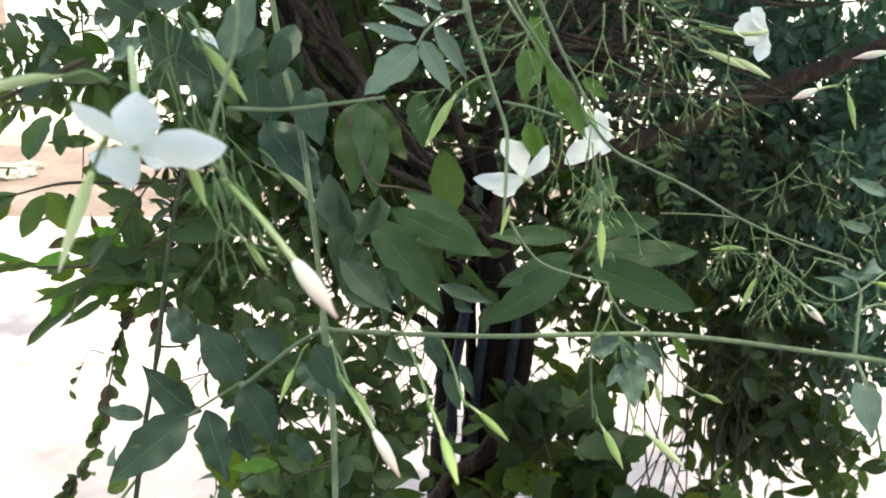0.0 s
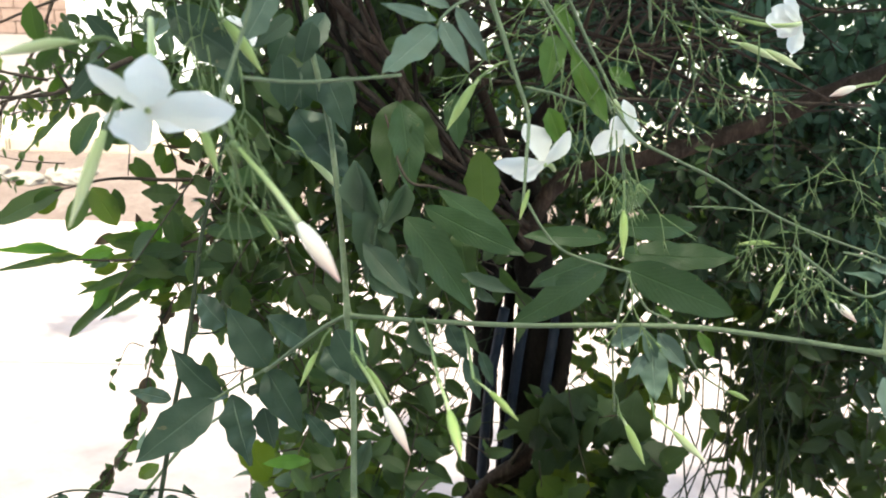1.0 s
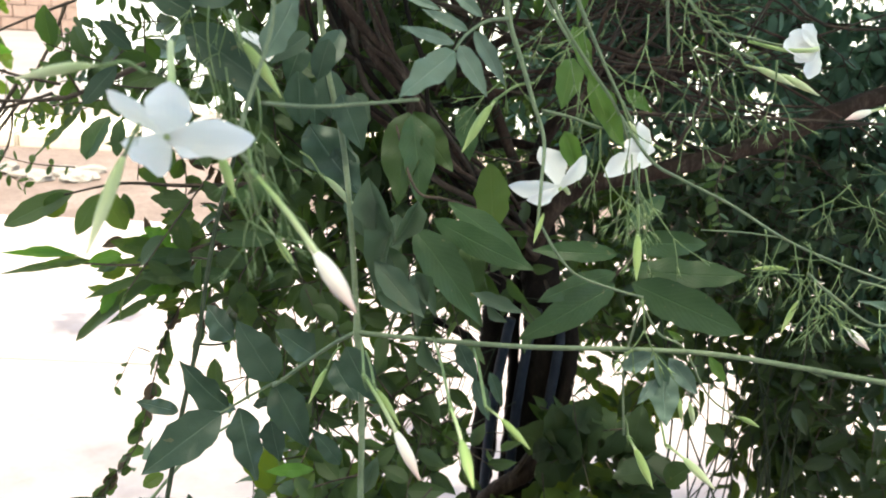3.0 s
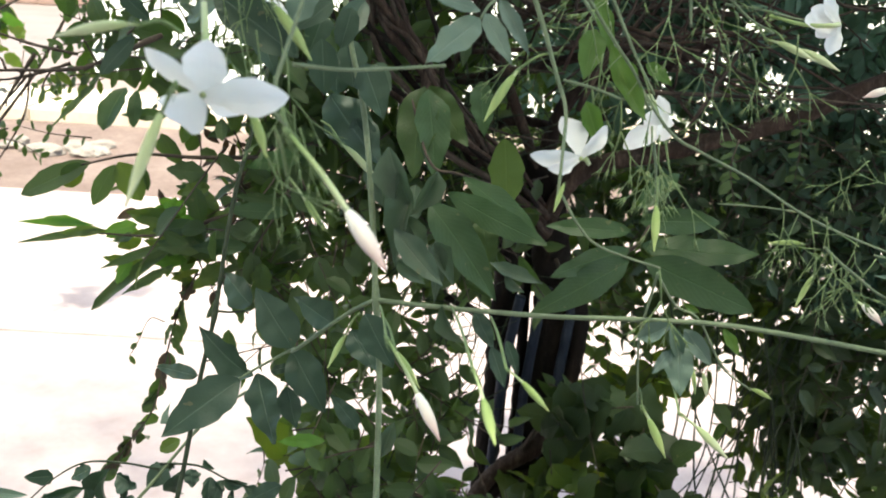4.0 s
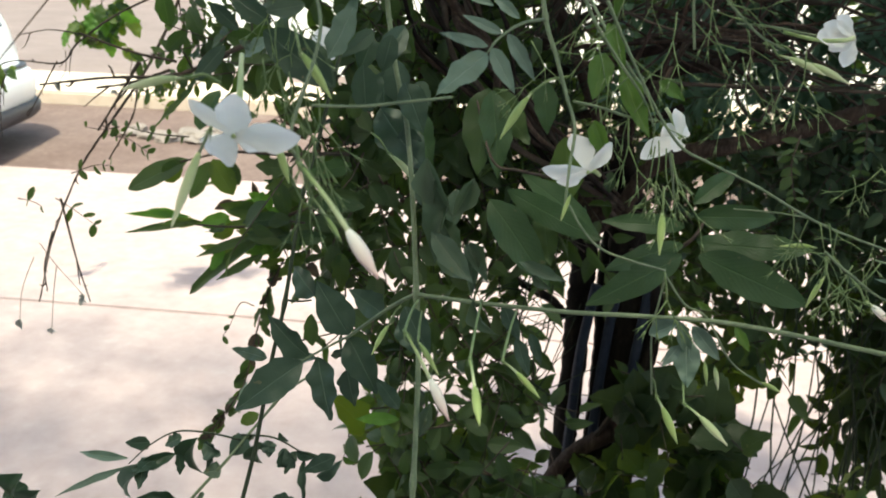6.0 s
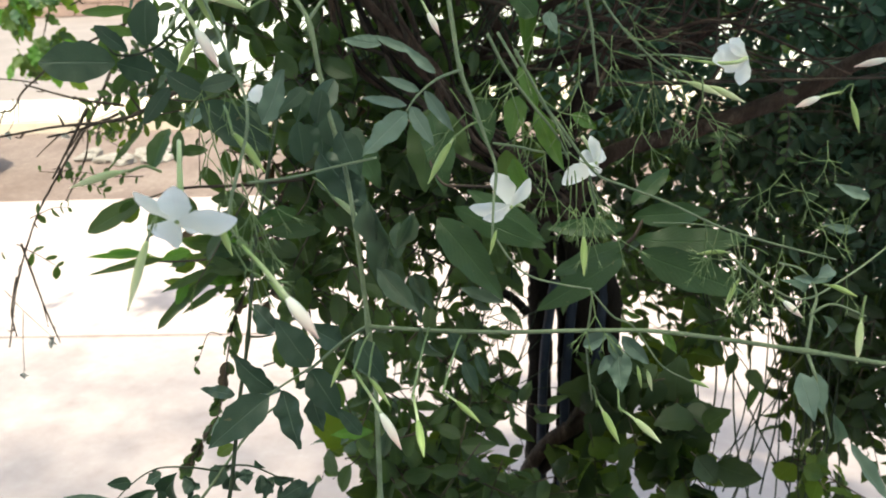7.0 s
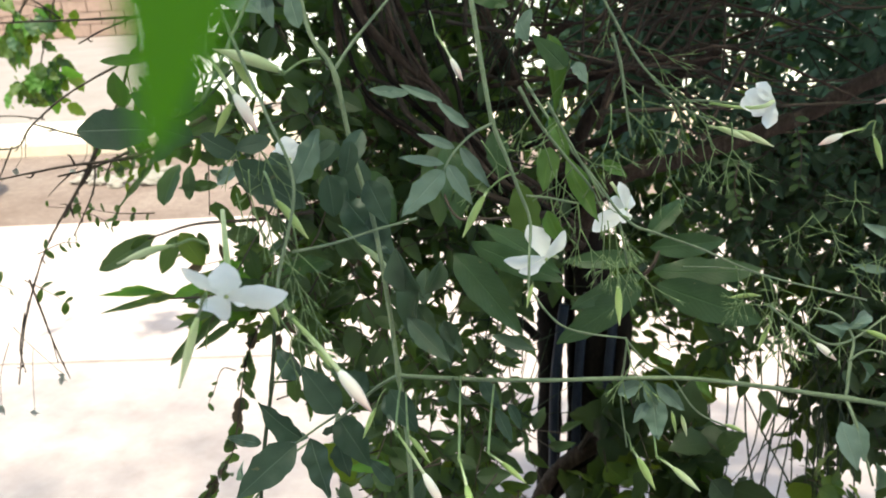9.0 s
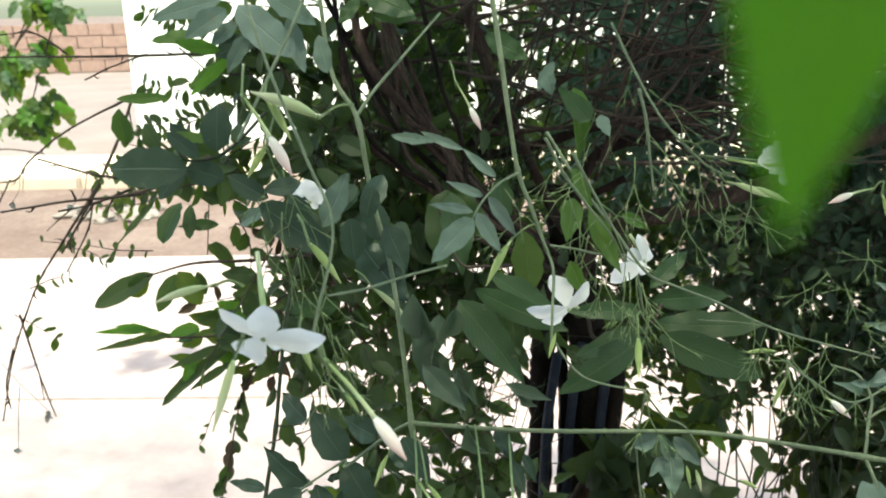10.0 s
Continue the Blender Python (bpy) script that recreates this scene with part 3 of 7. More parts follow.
def twig_cloud(rng, centre, radii, twigs, leaf_size, per_twig, twig_len, droop=0.3, pairs=False, spread=1.0):
    """Twigs at random in an ellipsoid, and poses of the leaves along them."""
    lines, leaves = [], []
    c, r = Vector(centre), Vector(radii)
    while len(lines) < twigs:
        d = Vector((rng.uniform(-1, 1), rng.uniform(-1, 1), rng.uniform(-1, 1)))
        if d.length > 1:
            continue
        p = c + Vector((d.x * r.x, d.y * r.y, d.z * r.z))
        w = Vector((rng.gauss(0, 1), rng.gauss(0, 0.8), rng.gauss(-droop, 0.7))).normalized()
        L = twig_len * rng.uniform(0.6, 1.3)
        bend = Vector((rng.gauss(0, 0.25), rng.gauss(0, 0.25), rng.gauss(-0.2, 0.2))) * L
        line = curve_through([p - w * L * 0.5, p + bend * 0.3, p + w * L * 0.5 + bend], 3)
        lines.append(line)
        n = max(2, int(per_twig * rng.uniform(0.7, 1.3)))
        for i in range(n):
            f = (i + 0.7) / n
            at = line[min(int(f * (len(line) - 1)), len(line) - 2)].lerp(line[min(int(f * (len(line) - 1)) + 1, len(line) - 1)], (f * (len(line) - 1)) % 1)
            sides = (1, -1) if pairs else ((1,) if i % 2 else (-1,))
            for s in sides:
                out = w.cross(Vector((rng.gauss(0, 0.4), -1, rng.gauss(0.3, 0.4)))).normalized() * s
                way = (w * rng.uniform(0.3, 0.9) + out * spread + Vector((0, 0, rng.gauss(-0.35, 0.3)))).normalized()
                size = leaf_size * rng.uniform(0.65, 1.25)
                face = Vector((rng.gauss(0, 0.55), rng.gauss(-0.5, 0.5), rng.uniform(0.1, 1.0)))
                leaves.append(aimed(at, at + way * size, rng.gauss(0, 25), face))
    return lines, leaves


def twig_mesh(name, lines, r, mat, parent, label=""):
    bm = bmesh.new()
    for line in lines:
        add_tube(bm, line, (r, r * 0.5), 4)
    return tagged(part(name, bm, mat, parent, label), kind="stuff")


def cloud(name, parent, seed, blobs, mat, template, leaf_size, per_twig, twig_len, density, twig_r=0.0012, pairs=False, spread=1.0, droop=0.3, near=0):
    """Foliage in a handful of ellipsoids (centre, radii). density: twigs in each cubic decimetre."""
    rng = random.Random(seed)
    lines, leaves = [], []
    for centre, radii in blobs:
        twigs = max(3, int(4.19 * radii[0] * radii[1] * radii[2] * 1000 * density))
        a, b = twig_cloud(rng, centre, radii, twigs, leaf_size, per_twig, twig_len, droop, pairs, spread)
        lines += a
        leaves += b
    leaves.sort(key=lambda m: m.translation.y)
    if near:
        me = bulk_mesh("leaf", [Matrix.Identity(4)], template)
        me.materials.append(mat)
        for m in leaves[:near]:
            part("leaf", me, None, parent).matrix_basis = m
    bulk_leaves(name, mat, leaves[near:], template, parent, kind="stuff")
    twig_mesh("twig_mass", lines, twig_r, TWIG, parent)
    return len(leaves)


T_OVATE = leaf_arrays(0.5, ovate, 0.3, 0.2, ripple=0.03, rows=6, cols=2)
T_ROUND = leaf_arrays(0.58, oval, 0.25, 0.2, ripple=0.03, rows=6, cols=2)
T_LOBED = leaf_arrays(0.85, lobed, 0.25, 0.25, ripple=0.05, rows=9, cols=1)
T_FINE = leaf_arrays(0.45, oval, 0.2, 0.1, rows=3, cols=1)

shrub = root("shrub", "dense shrub of dark oval leaves, lit from behind", "shrub")
cloud("foliage", shrub, 21, [
    ((-0.3442, 0.9242, 1.3767), (0.085, 0.08, 0.1)),
    ((-0.3508, 0.854, 1.25), (0.075, 0.1, 0.1)),
    ((-0.29, 0.8521, 1.1451), (0.068, 0.08, 0.055)),
    ((-0.2474, 0.8298, 0.997), (0.04, 0.06, 0.07)),
    ((-0.2959, 0.8429, 1.0647), (0.04, 0.05, 0.045)),
    ((-0.4001, 1.0106, 1.4999), (0.1, 0.07, 0.09)),
    ((-0.4259, 0.9416, 1.4785), (0.07, 0.05, 0.07)),
    ((-0.4565, 0.8713, 1.395), (0.05, 0.05, 0.05)),
    ((-0.4617, 0.9437, 1.3591), (0.06, 0.05, 0.06)),
    ((-0.3575, 1.1757, 1.5338), (0.12, 0.06, 0.1)),
    ((-0.3424, 1.1438, 1.3779), (0.08, 0.05, 0.09)),
    ((-0.2338, 1.1992, 1.3967), (0.1, 0.05, 0.12)),
    ((-0.2301, 1.2536, 1.5417), (0.12, 0.05, 0.08)),
    ((-0.1522, 1.2095, 1.2813), (0.05, 0.04, 0.06)),
], SHADE_LEAF, T_ROUND, 0.034, 6, 0.11, 10.5, near=300)
cloud("foliage", shrub, 22, [
    ((-0.1859, 1.0305, 1.2037), (0.12, 0.08, 0.1)),
    ((-0.2725, 1.0232, 1.3008), (0.09, 0.08, 0.12)),
    ((-0.1533, 0.9405, 0.9974), (0.06, 0.06, 0.05)),
    ((-0.1377, 0.8258, 0.9132), (0.09, 0.06, 0.05)),
    ((-0.1827, 1.0500, 0.8950), (0.05, 0.06, 0.05)),
    ((-0.1844, 0.7751, 0.8661), (0.09, 0.08, 0.04)),
    ((-0.2309, 0.9404, 1.0486), (0.045, 0.05, 0.06)),
    ((0.1887, 1.2398, 0.989), (0.045, 0.05, 0.03)),
    ((0.1343, 1.1733, 0.9808), (0.05, 0.05, 0.045)),
    ((-0.2285, 0.8719, 1.0097), (0.04, 0.05, 0.05)),
    ((-0.165, 1.0271, 1.05), (0.05, 0.05, 0.04)),
    ((0.0185, 1.0800, 0.9434), (0.02, 0.03, 0.02)),
    ((-0.3025, 1.1000, 1.0755), (0.06, 0.05, 0.06)),
    ((-0.2754, 1.1000, 0.9800), (0.07, 0.05, 0.07)),
    ((0.0508, 1.2800, 1.0015), (0.05, 0.04, 0.05)),
    ((-0.1474, 1.0000, 0.8978), (0.06, 0.05, 0.04)),
    ((0.0435, 1.3000, 0.9141), (0.04, 0.04, 0.035)),
    ((-0.3336, 0.9800, 0.8623), (0.05, 0.05, 0.05)),
], SHADE_LEAF, T_OVATE, 0.04, 7, 0.13, 10)
cloud("dead_leaves", shrub, 27, [
    ((-0.4166, 0.9800, 1.2598), (0.05, 0.05, 0.04)),
    ((-0.3801, 0.9200, 1.1497), (0.045, 0.05, 0.035)),
    ((-0.3287, 1.0500, 1.1679), (0.06, 0.05, 0.05)),
    ((-0.3188, 1.0500, 1.3582), (0.05, 0.05, 0.05)),
    ((-0.4420, 1.0000, 1.1964), (0.05, 0.05, 0.05)),
    ((-0.3227, 1.0800, 1.3103), (0.08, 0.05, 0.06)),
], DEAD_LEAF, T_OVATE, 0.028, 6, 0.09, 10)
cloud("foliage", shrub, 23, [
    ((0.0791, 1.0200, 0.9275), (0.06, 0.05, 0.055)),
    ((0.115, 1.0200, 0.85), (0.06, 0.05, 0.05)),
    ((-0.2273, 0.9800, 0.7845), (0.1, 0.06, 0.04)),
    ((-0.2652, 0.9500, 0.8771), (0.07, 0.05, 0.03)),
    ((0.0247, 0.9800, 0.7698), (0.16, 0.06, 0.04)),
], DEEP_SHADE_LEAF, T_LOBED, 0.062, 5, 0.11, 11)
cloud("foliage", shrub, 24, [
    ((0.0696, 1.0000, 0.8312), (0.08, 0.05, 0.03)),
    ((0.1604, 1.0600, 0.8136), (0.035, 0.04, 0.035)),
    ((0.1317, 1.0200, 0.8038), (0.05, 0.04, 0.04)),
    ((-0.1966, 0.9500, 0.8571), (0.08, 0.05, 0.03)),
    ((-0.2937, 0.9200, 0.8901), (0.04, 0.03, 0.025)),
], BACKLIT_LEAF, T_LOBED, 0.055, 4, 0.1, 9)
cloud("foliage", shrub, 25, [((-0.1, 0.9, 0.45), (0.2, 0.13, 0.28)), ((0.2, 0.95, 0.35), (0.22, 0.13, 0.28))], SHADE_LEAF, T_OVATE, 0.05, 7, 0.14, 2.0)
rng = random.Random(33)
tangle = []
for k in range(240):
    p = Vector((rng.uniform(-0.34, -0.1), rng.uniform(0.98, 1.25), rng.uniform(0.85, 1.5)))
    if p.x < -0.2 and p.z < 1.08:
        continue
    a = rng.gauss(1.1, 0.7)
    w = Vector((math.cos(a), rng.gauss(0, 0.3), math.sin(a))) * rng.uniform(0.05, 0.13)
    tangle.append(curve_through([p - w, p + Vector((rng.gauss(0, 0.012), rng.gauss(0, 0.012), rng.gauss(0, 0.012))), p + w], 3))
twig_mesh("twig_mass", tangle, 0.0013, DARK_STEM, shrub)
hedge = root("hedge", "dark dense hedge of fine leaves behind the jasmine", "hedge")
cloud("foliage", hedge, 31, [
    ((0.2578, 1.4077, 1.3984), (0.24, 0.14, 0.2)),
    ((0.0153, 1.4565, 1.3952), (0.14, 0.1, 0.15)),
    ((0.1331, 1.5069, 1.4535), (0.16, 0.1, 0.08)),
    ((0.1627, 1.4606, 1.6049), (0.35, 0.14, 0.12)),
    ((0.5495, 1.4126, 1.2177), (0.2, 0.2, 0.4)),
], BLUE_LEAF, T_FINE, 0.026, 12, 0.14, 4.2, pairs=True, spread=0.9, near=300)
cloud("foliage", hedge, 33, [
    ((0.2894, 1.3052, 1.1884), (0.19, 0.13, 0.12)),
    ((0.0294, 1.6066, 1.1585), (0.08, 0.05, 0.06)),
    ((-0.01, 1.4769, 1.1349), (0.11, 0.06, 0.08)),
    ((0.0945, 1.2800, 0.9756), (0.04, 0.03, 0.035)),
], DARK_LEAF, T_OVATE, 0.029, 10, 0.14, 10)
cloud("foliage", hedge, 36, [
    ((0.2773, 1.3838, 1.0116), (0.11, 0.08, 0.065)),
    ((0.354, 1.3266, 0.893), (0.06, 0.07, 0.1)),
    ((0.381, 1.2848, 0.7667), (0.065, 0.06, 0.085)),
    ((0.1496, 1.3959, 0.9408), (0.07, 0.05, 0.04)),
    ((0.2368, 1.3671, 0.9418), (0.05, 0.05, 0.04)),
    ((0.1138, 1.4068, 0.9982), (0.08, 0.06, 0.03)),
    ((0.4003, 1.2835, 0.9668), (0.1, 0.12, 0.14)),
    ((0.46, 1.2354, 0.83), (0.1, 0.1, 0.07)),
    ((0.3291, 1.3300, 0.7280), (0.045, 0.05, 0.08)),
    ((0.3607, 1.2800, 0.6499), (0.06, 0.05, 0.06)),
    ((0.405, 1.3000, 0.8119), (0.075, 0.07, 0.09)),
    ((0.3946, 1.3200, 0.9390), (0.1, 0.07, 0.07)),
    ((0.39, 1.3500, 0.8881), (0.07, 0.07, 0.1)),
], DEEP_SHADE_LEAF, T_OVATE, 0.042, 6, 0.09, 6.5)
cloud("foliage", hedge, 35, [((0.3205, 1.0525, 0.8208), (0.05, 0.05, 0.03)), ((0.1575, 1.1745, 0.9374), (0.045, 0.04, 0.045)), ((0.0851, 1.1559, 0.9464), (0.035, 0.04, 0.035))], BACKLIT_LEAF, T_LOBED, 0.042, 5, 0.1, 13)
cloud("foliage", hedge, 34, [((0.8, 1.15, 0.32), (0.26, 0.16, 0.3)), ((1.05, 1.3, 0.35), (0.26, 0.2, 0.34))], SHADE_LEAF, T_OVATE, 0.05, 8, 0.16, 1.2)
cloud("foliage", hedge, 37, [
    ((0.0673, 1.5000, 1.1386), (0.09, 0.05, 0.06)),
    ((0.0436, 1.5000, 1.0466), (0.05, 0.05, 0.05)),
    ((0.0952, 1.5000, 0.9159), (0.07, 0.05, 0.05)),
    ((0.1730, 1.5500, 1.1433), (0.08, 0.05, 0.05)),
], DEEP_SHADE_LEAF, T_OVATE, 0.04, 8, 0.1, 5)
cloud("foliage", hedge, 32, [
    ((-0.0172, 1.7887, 1.2797), (0.19, 0.16, 0.28)),
    ((0.4113, 1.8893, 1.2678), (0.16, 0.16, 0.28)),
    ((0.177, 1.8881, 1.4203), (0.24, 0.16, 0.09)),
    ((0.226, 1.768, 1.062), (0.2, 0.14, 0.1)),
    ((-0.2417, 1.7008, 1.3387), (0.35, 0.15, 0.3)),
    ((0.4864, 1.7962, 0.9654), (0.21, 0.16, 0.22)),
    ((0.1152, 1.6498, 0.9632), (0.14, 0.14, 0.12)),
    ((-0.0813, 1.602, 0.9643), (0.2, 0.14, 0.14)),
    ((-0.0164, 1.9381, 1.6842), (0.7, 0.18, 0.15)),
    ((0.72, 1.6967, 0.5701), (0.1, 0.12, 0.14)),
    ((-0.1482, 1.6000, 1.4466), (0.07, 0.06, 0.05)),
    ((-0.2749, 1.6000, 1.3878), (0.06, 0.05, 0.08)),
    ((-0.2259, 1.6500, 1.4454), (0.06, 0.05, 0.06)),
], SHADE_LEAF, T_OVATE, 0.042, 8, 0.18, 1.0, pairs=True)


# ---- the tree's broad leaves ----
branchlet = root("leafy_branch", "branch with long dark green pointed leaves", "branch")
part("branchlet", tube([(-0.022, 1.18, 1.1), (-0.005, 0.95, 1.16), (0.027, 0.766, 1.2348), (0.0547, 0.7112, 1.2754), (0.0645, 0.7198, 1.2922)], 0.003, 0.0015, 6), TWIG, branchlet)
for b, t, w, mat in (
    ((0.0481, 0.7088, 1.2882), (-0.0171, 0.6789, 1.2948), 0.27, BROAD_LEAF), ((0.0487, 0.7035, 1.2733), (-0.0169, 0.6658, 1.2593), 0.26, BROAD_LEAF),
    ((0.049, 0.7001, 1.264), (-0.0211, 0.6427, 1.2291), 0.3, BROAD_LEAF), ((0.0553, 0.7188, 1.2955), (0.1284, 0.728, 1.3019), 0.34, BROAD_LEAF),
    ((0.0597, 0.7076, 1.2771), (0.1549, 0.7172, 1.2697), 0.3, BROAD_LEAF), ((0.0628, 0.6992, 1.2672), (0.1591, 0.6894, 1.2361), 0.36, BROAD_LEAF),
    ((0.0535, 0.732, 1.3031), (0.0877, 0.7533, 1.338), 0.36, BROAD_LEAF),
):
    leaf(branchlet, b, t, w, "oblong", mat, random.uniform(-20, 20))
branchlet2 = root("leafy_branch", "branch with broad pointed leaves beside the trunk", "branch")
part("branchlet", tube([(-0.06, 1.16, 1.2), (-0.0884, 0.923, 1.2628), (-0.1066, 0.7409, 1.3148), (-0.1298, 0.7182, 1.3279), (-0.1563, 0.7518, 1.3773)], 0.002, 0.0011, 6), TWIG, branchlet2)
for b, t, w, kind, mat in (
    ((-0.1042, 0.6704, 1.3149), (-0.0228, 0.6703, 1.2754), 0.27, "oblong", BROAD_LEAF), ((-0.0978, 0.7019, 1.3219), (-0.0187, 0.7039, 1.2749), 0.27, "lance", BROAD_LEAF),
    ((-0.1172, 0.659, 1.3073), (-0.0479, 0.6314, 1.2457), 0.38, "ovate", BROAD_LEAF), ((-0.0621, 0.7424, 1.2895), (-0.0657, 0.7623, 1.3458), 0.55, "oval", BACKLIT_LEAF),
    ((-0.1474, 0.7578, 1.3878), (-0.1476, 0.7191, 1.3126), 0.5, "ovate", SHADE_LEAF), ((-0.141, 0.7481, 1.3869), (-0.1179, 0.7159, 1.3139), 0.42, "ovate", BROAD_LEAF), ((-0.1423, 0.7591, 1.388), (-0.1046, 0.7497, 1.3374), 0.5, "ovate", SHADE_LEAF),
    ((-0.0999, 0.7931, 1.3926), (-0.0906, 0.7775, 1.3443), 0.5, "ovate", BROAD_LEAF), ((-0.2024, 0.6859, 1.3776), (-0.1718, 0.6758, 1.3299), 0.5, "ovate", BROAD_LEAF),
    ((-0.0815, 0.7346, 1.281), (-0.0721, 0.7186, 1.2315), 0.5, "ovate", SHADE_LEAF),
):
    leaf(branchlet2, b, t, w, kind, mat, random.uniform(-20, 20))

# ---- the side tree's leaves ----
side = root("side_branch", "leafy side branch with slender green leaves over the pavement", "branch")
part("branchlet", tube([(-0.3013, 0.8503, 1.2366), (-0.3659, 0.8089, 1.2267), (-0.4148, 0.7698, 1.2123), (-0.481, 0.7436, 1.2148)], 0.003, 0.001, 6), TWIG, side)
part("branchlet", tube([(-0.3327, 0.8599, 1.2836), (-0.3982, 0.8223, 1.2845), (-0.4492, 0.7897, 1.2891), (-0.5012, 0.7723, 1.2767)], 0.003, 0.001, 6), TWIG, side)
for b, t, w, kind, mat in (
    ((-0.4926, 0.7754, 1.2794), (-0.5592, 0.7472, 1.2471), 0.34, "oval", SHADE_LEAF), ((-0.5014, 0.7727, 1.2778), (-0.5148, 0.7606, 1.2539), 0.8, "oval", BACKLIT_LEAF),
    ((-0.4686, 0.7809, 1.2782), (-0.4867, 0.7624, 1.2402), 0.42, "oval", SHADE_LEAF), ((-0.466, 0.7825, 1.2807), (-0.4384, 0.776, 1.2449), 0.6, "oval", BACKLIT_LEAF),
    ((-0.4897, 0.7978, 1.3085), (-0.4817, 0.8173, 1.3559), 0.58, "oval", BROAD_LEAF), ((-0.5003, 0.8139, 1.3591), (-0.5394, 0.7863, 1.3102), 0.14, "lance", SHADE_LEAF),
    ((-0.4608, 0.8065, 1.3129), (-0.4642, 0.8197, 1.3509), 0.4, "oval", BROAD_LEAF), ((-0.4498, 0.796, 1.277), (-0.4386, 0.7896, 1.2523), 0.5, "oval", SHADE_LEAF),
    ((-0.4761, 0.7476, 1.2225), (-0.5463, 0.7317, 1.226), 0.12, "lance", LIME_LEAF), ((-0.4638, 0.7491, 1.2186), (-0.5527, 0.722, 1.2039), 0.09, "lance", SHADE_LEAF),
    ((-0.482, 0.7461, 1.2223), (-0.5332, 0.7362, 1.2295), 0.2, "lance", LIME_LEAF), ((-0.4636, 0.7488, 1.2174), (-0.5076, 0.7372, 1.2153), 0.25, "lance", BACKLIT_LEAF),
    ((-0.4032, 0.7598, 1.2071), (-0.4692, 0.7337, 1.1804), 0.14, "lance", SHADE_LEAF), ((-0.4014, 0.769, 1.2014), (-0.4899, 0.7183, 1.1373), 0.12, "strap", SHADE_LEAF),
    ((-0.4403, 0.7549, 1.189), (-0.4531, 0.743, 1.1651), 0.4, "oval", LIME_LEAF), ((-0.399, 0.7632, 1.184), (-0.4484, 0.7395, 1.1526), 0.16, "lance", SHADE_LEAF),
    ((-0.396, 0.7801, 1.2278), (-0.4575, 0.765, 1.2277), 0.4, "ovate", BACKLIT_LEAF), ((-0.3939, 0.7828, 1.2337), (-0.4197, 0.7818, 1.2481), 0.7, "lobed", LIME_LEAF),
    ((-0.3762, 0.7732, 1.2257), (-0.4226, 0.7596, 1.2194), 0.4, "ovate", BROAD_LEAF), ((-0.3617, 0.7696, 1.2063), (-0.4208, 0.7552, 1.2063), 0.3, "ovate", BROAD_LEAF),
    ((-0.2832, 0.782, 1.2471), (-0.3384, 0.7696, 1.25), 0.3, "oval", BROAD_LEAF), ((-0.2905, 0.7932, 1.2526), (-0.341, 0.7831, 1.2586), 0.3, "ovate", SHADE_LEAF),
    ((-0.3191, 0.7612, 1.2144), (-0.379, 0.7444, 1.2087), 0.3, "ovate", BROAD_LEAF), ((-0.3476, 0.767, 1.1897), (-0.3738, 0.7516, 1.1655), 0.5, "ovate", BACKLIT_LEAF),
    ((-0.3816, 0.801, 1.2749), (-0.4205, 0.7918, 1.2759), 0.6, "lobed", SHADE_LEAF), ((-0.3737, 0.7977, 1.2608), (-0.4085, 0.7864, 1.2533), 0.5, "lobed", BACKLIT_LEAF),
    ((-0.3336, 0.7718, 1.164), (-0.3259, 0.761, 1.1295), 0.5, "lobed", SHADE_LEAF), ((-0.313, 0.7858, 1.1882), (-0.3075, 0.7723, 1.1478), 0.55, "lobed", BACKLIT_LEAF),
    ((-0.3445, 0.773, 1.115), (-0.3397, 0.7611, 1.0797), 0.5, "oval", SHADE_LEAF),
    ((-0.2323, 0.7609, 1.0078), (-0.2811, 0.7492, 1.0083), 0.3, "lance", LIME_LEAF), ((-0.2318, 0.7599, 1.0048), (-0.2528, 0.7457, 0.98), 0.5, "ovate", BACKLIT_LEAF),
    ((-0.4378, 0.8207, 1.3063), (-0.4142, 0.8155, 1.2766), 0.5, "oval", SHADE_LEAF), ((-0.4547, 0.8569, 1.3564), (-0.5301, 0.8404, 1.3618), 0.12, "lance", SHADE_LEAF),
    ((-0.4388, 0.8373, 1.3224), (-0.4882, 0.8254, 1.323), 0.3, "ovate", BROAD_LEAF), ((-0.436, 0.8469, 1.3466), (-0.475, 0.8428, 1.3615), 0.35, "ovate", SHADE_LEAF),
):
    leaf(side, b, t, w, kind, mat, random.uniform(-18, 18))

rng = random.Random(29)
for k in range(30):
    b = Vector((rng.uniform(-0.47, -0.36), rng.uniform(0.76, 0.84), rng.uniform(1.16, 1.25)))
    w = Vector((rng.uniform(-0.045, -0.02), rng.uniform(-0.02, 0.0), rng.uniform(-0.018, 0.006)))
    leaf(side, b, b + w, rng.choice((0.3, 0.4, 0.5)), rng.choice(("ovate", "oblong", "lance")), rng.choice((LIME_LEAF, BACKLIT_LEAF, BACKLIT_LEAF, SHADE_LEAF, BROAD_LEAF)), rng.uniform(-45, 45))

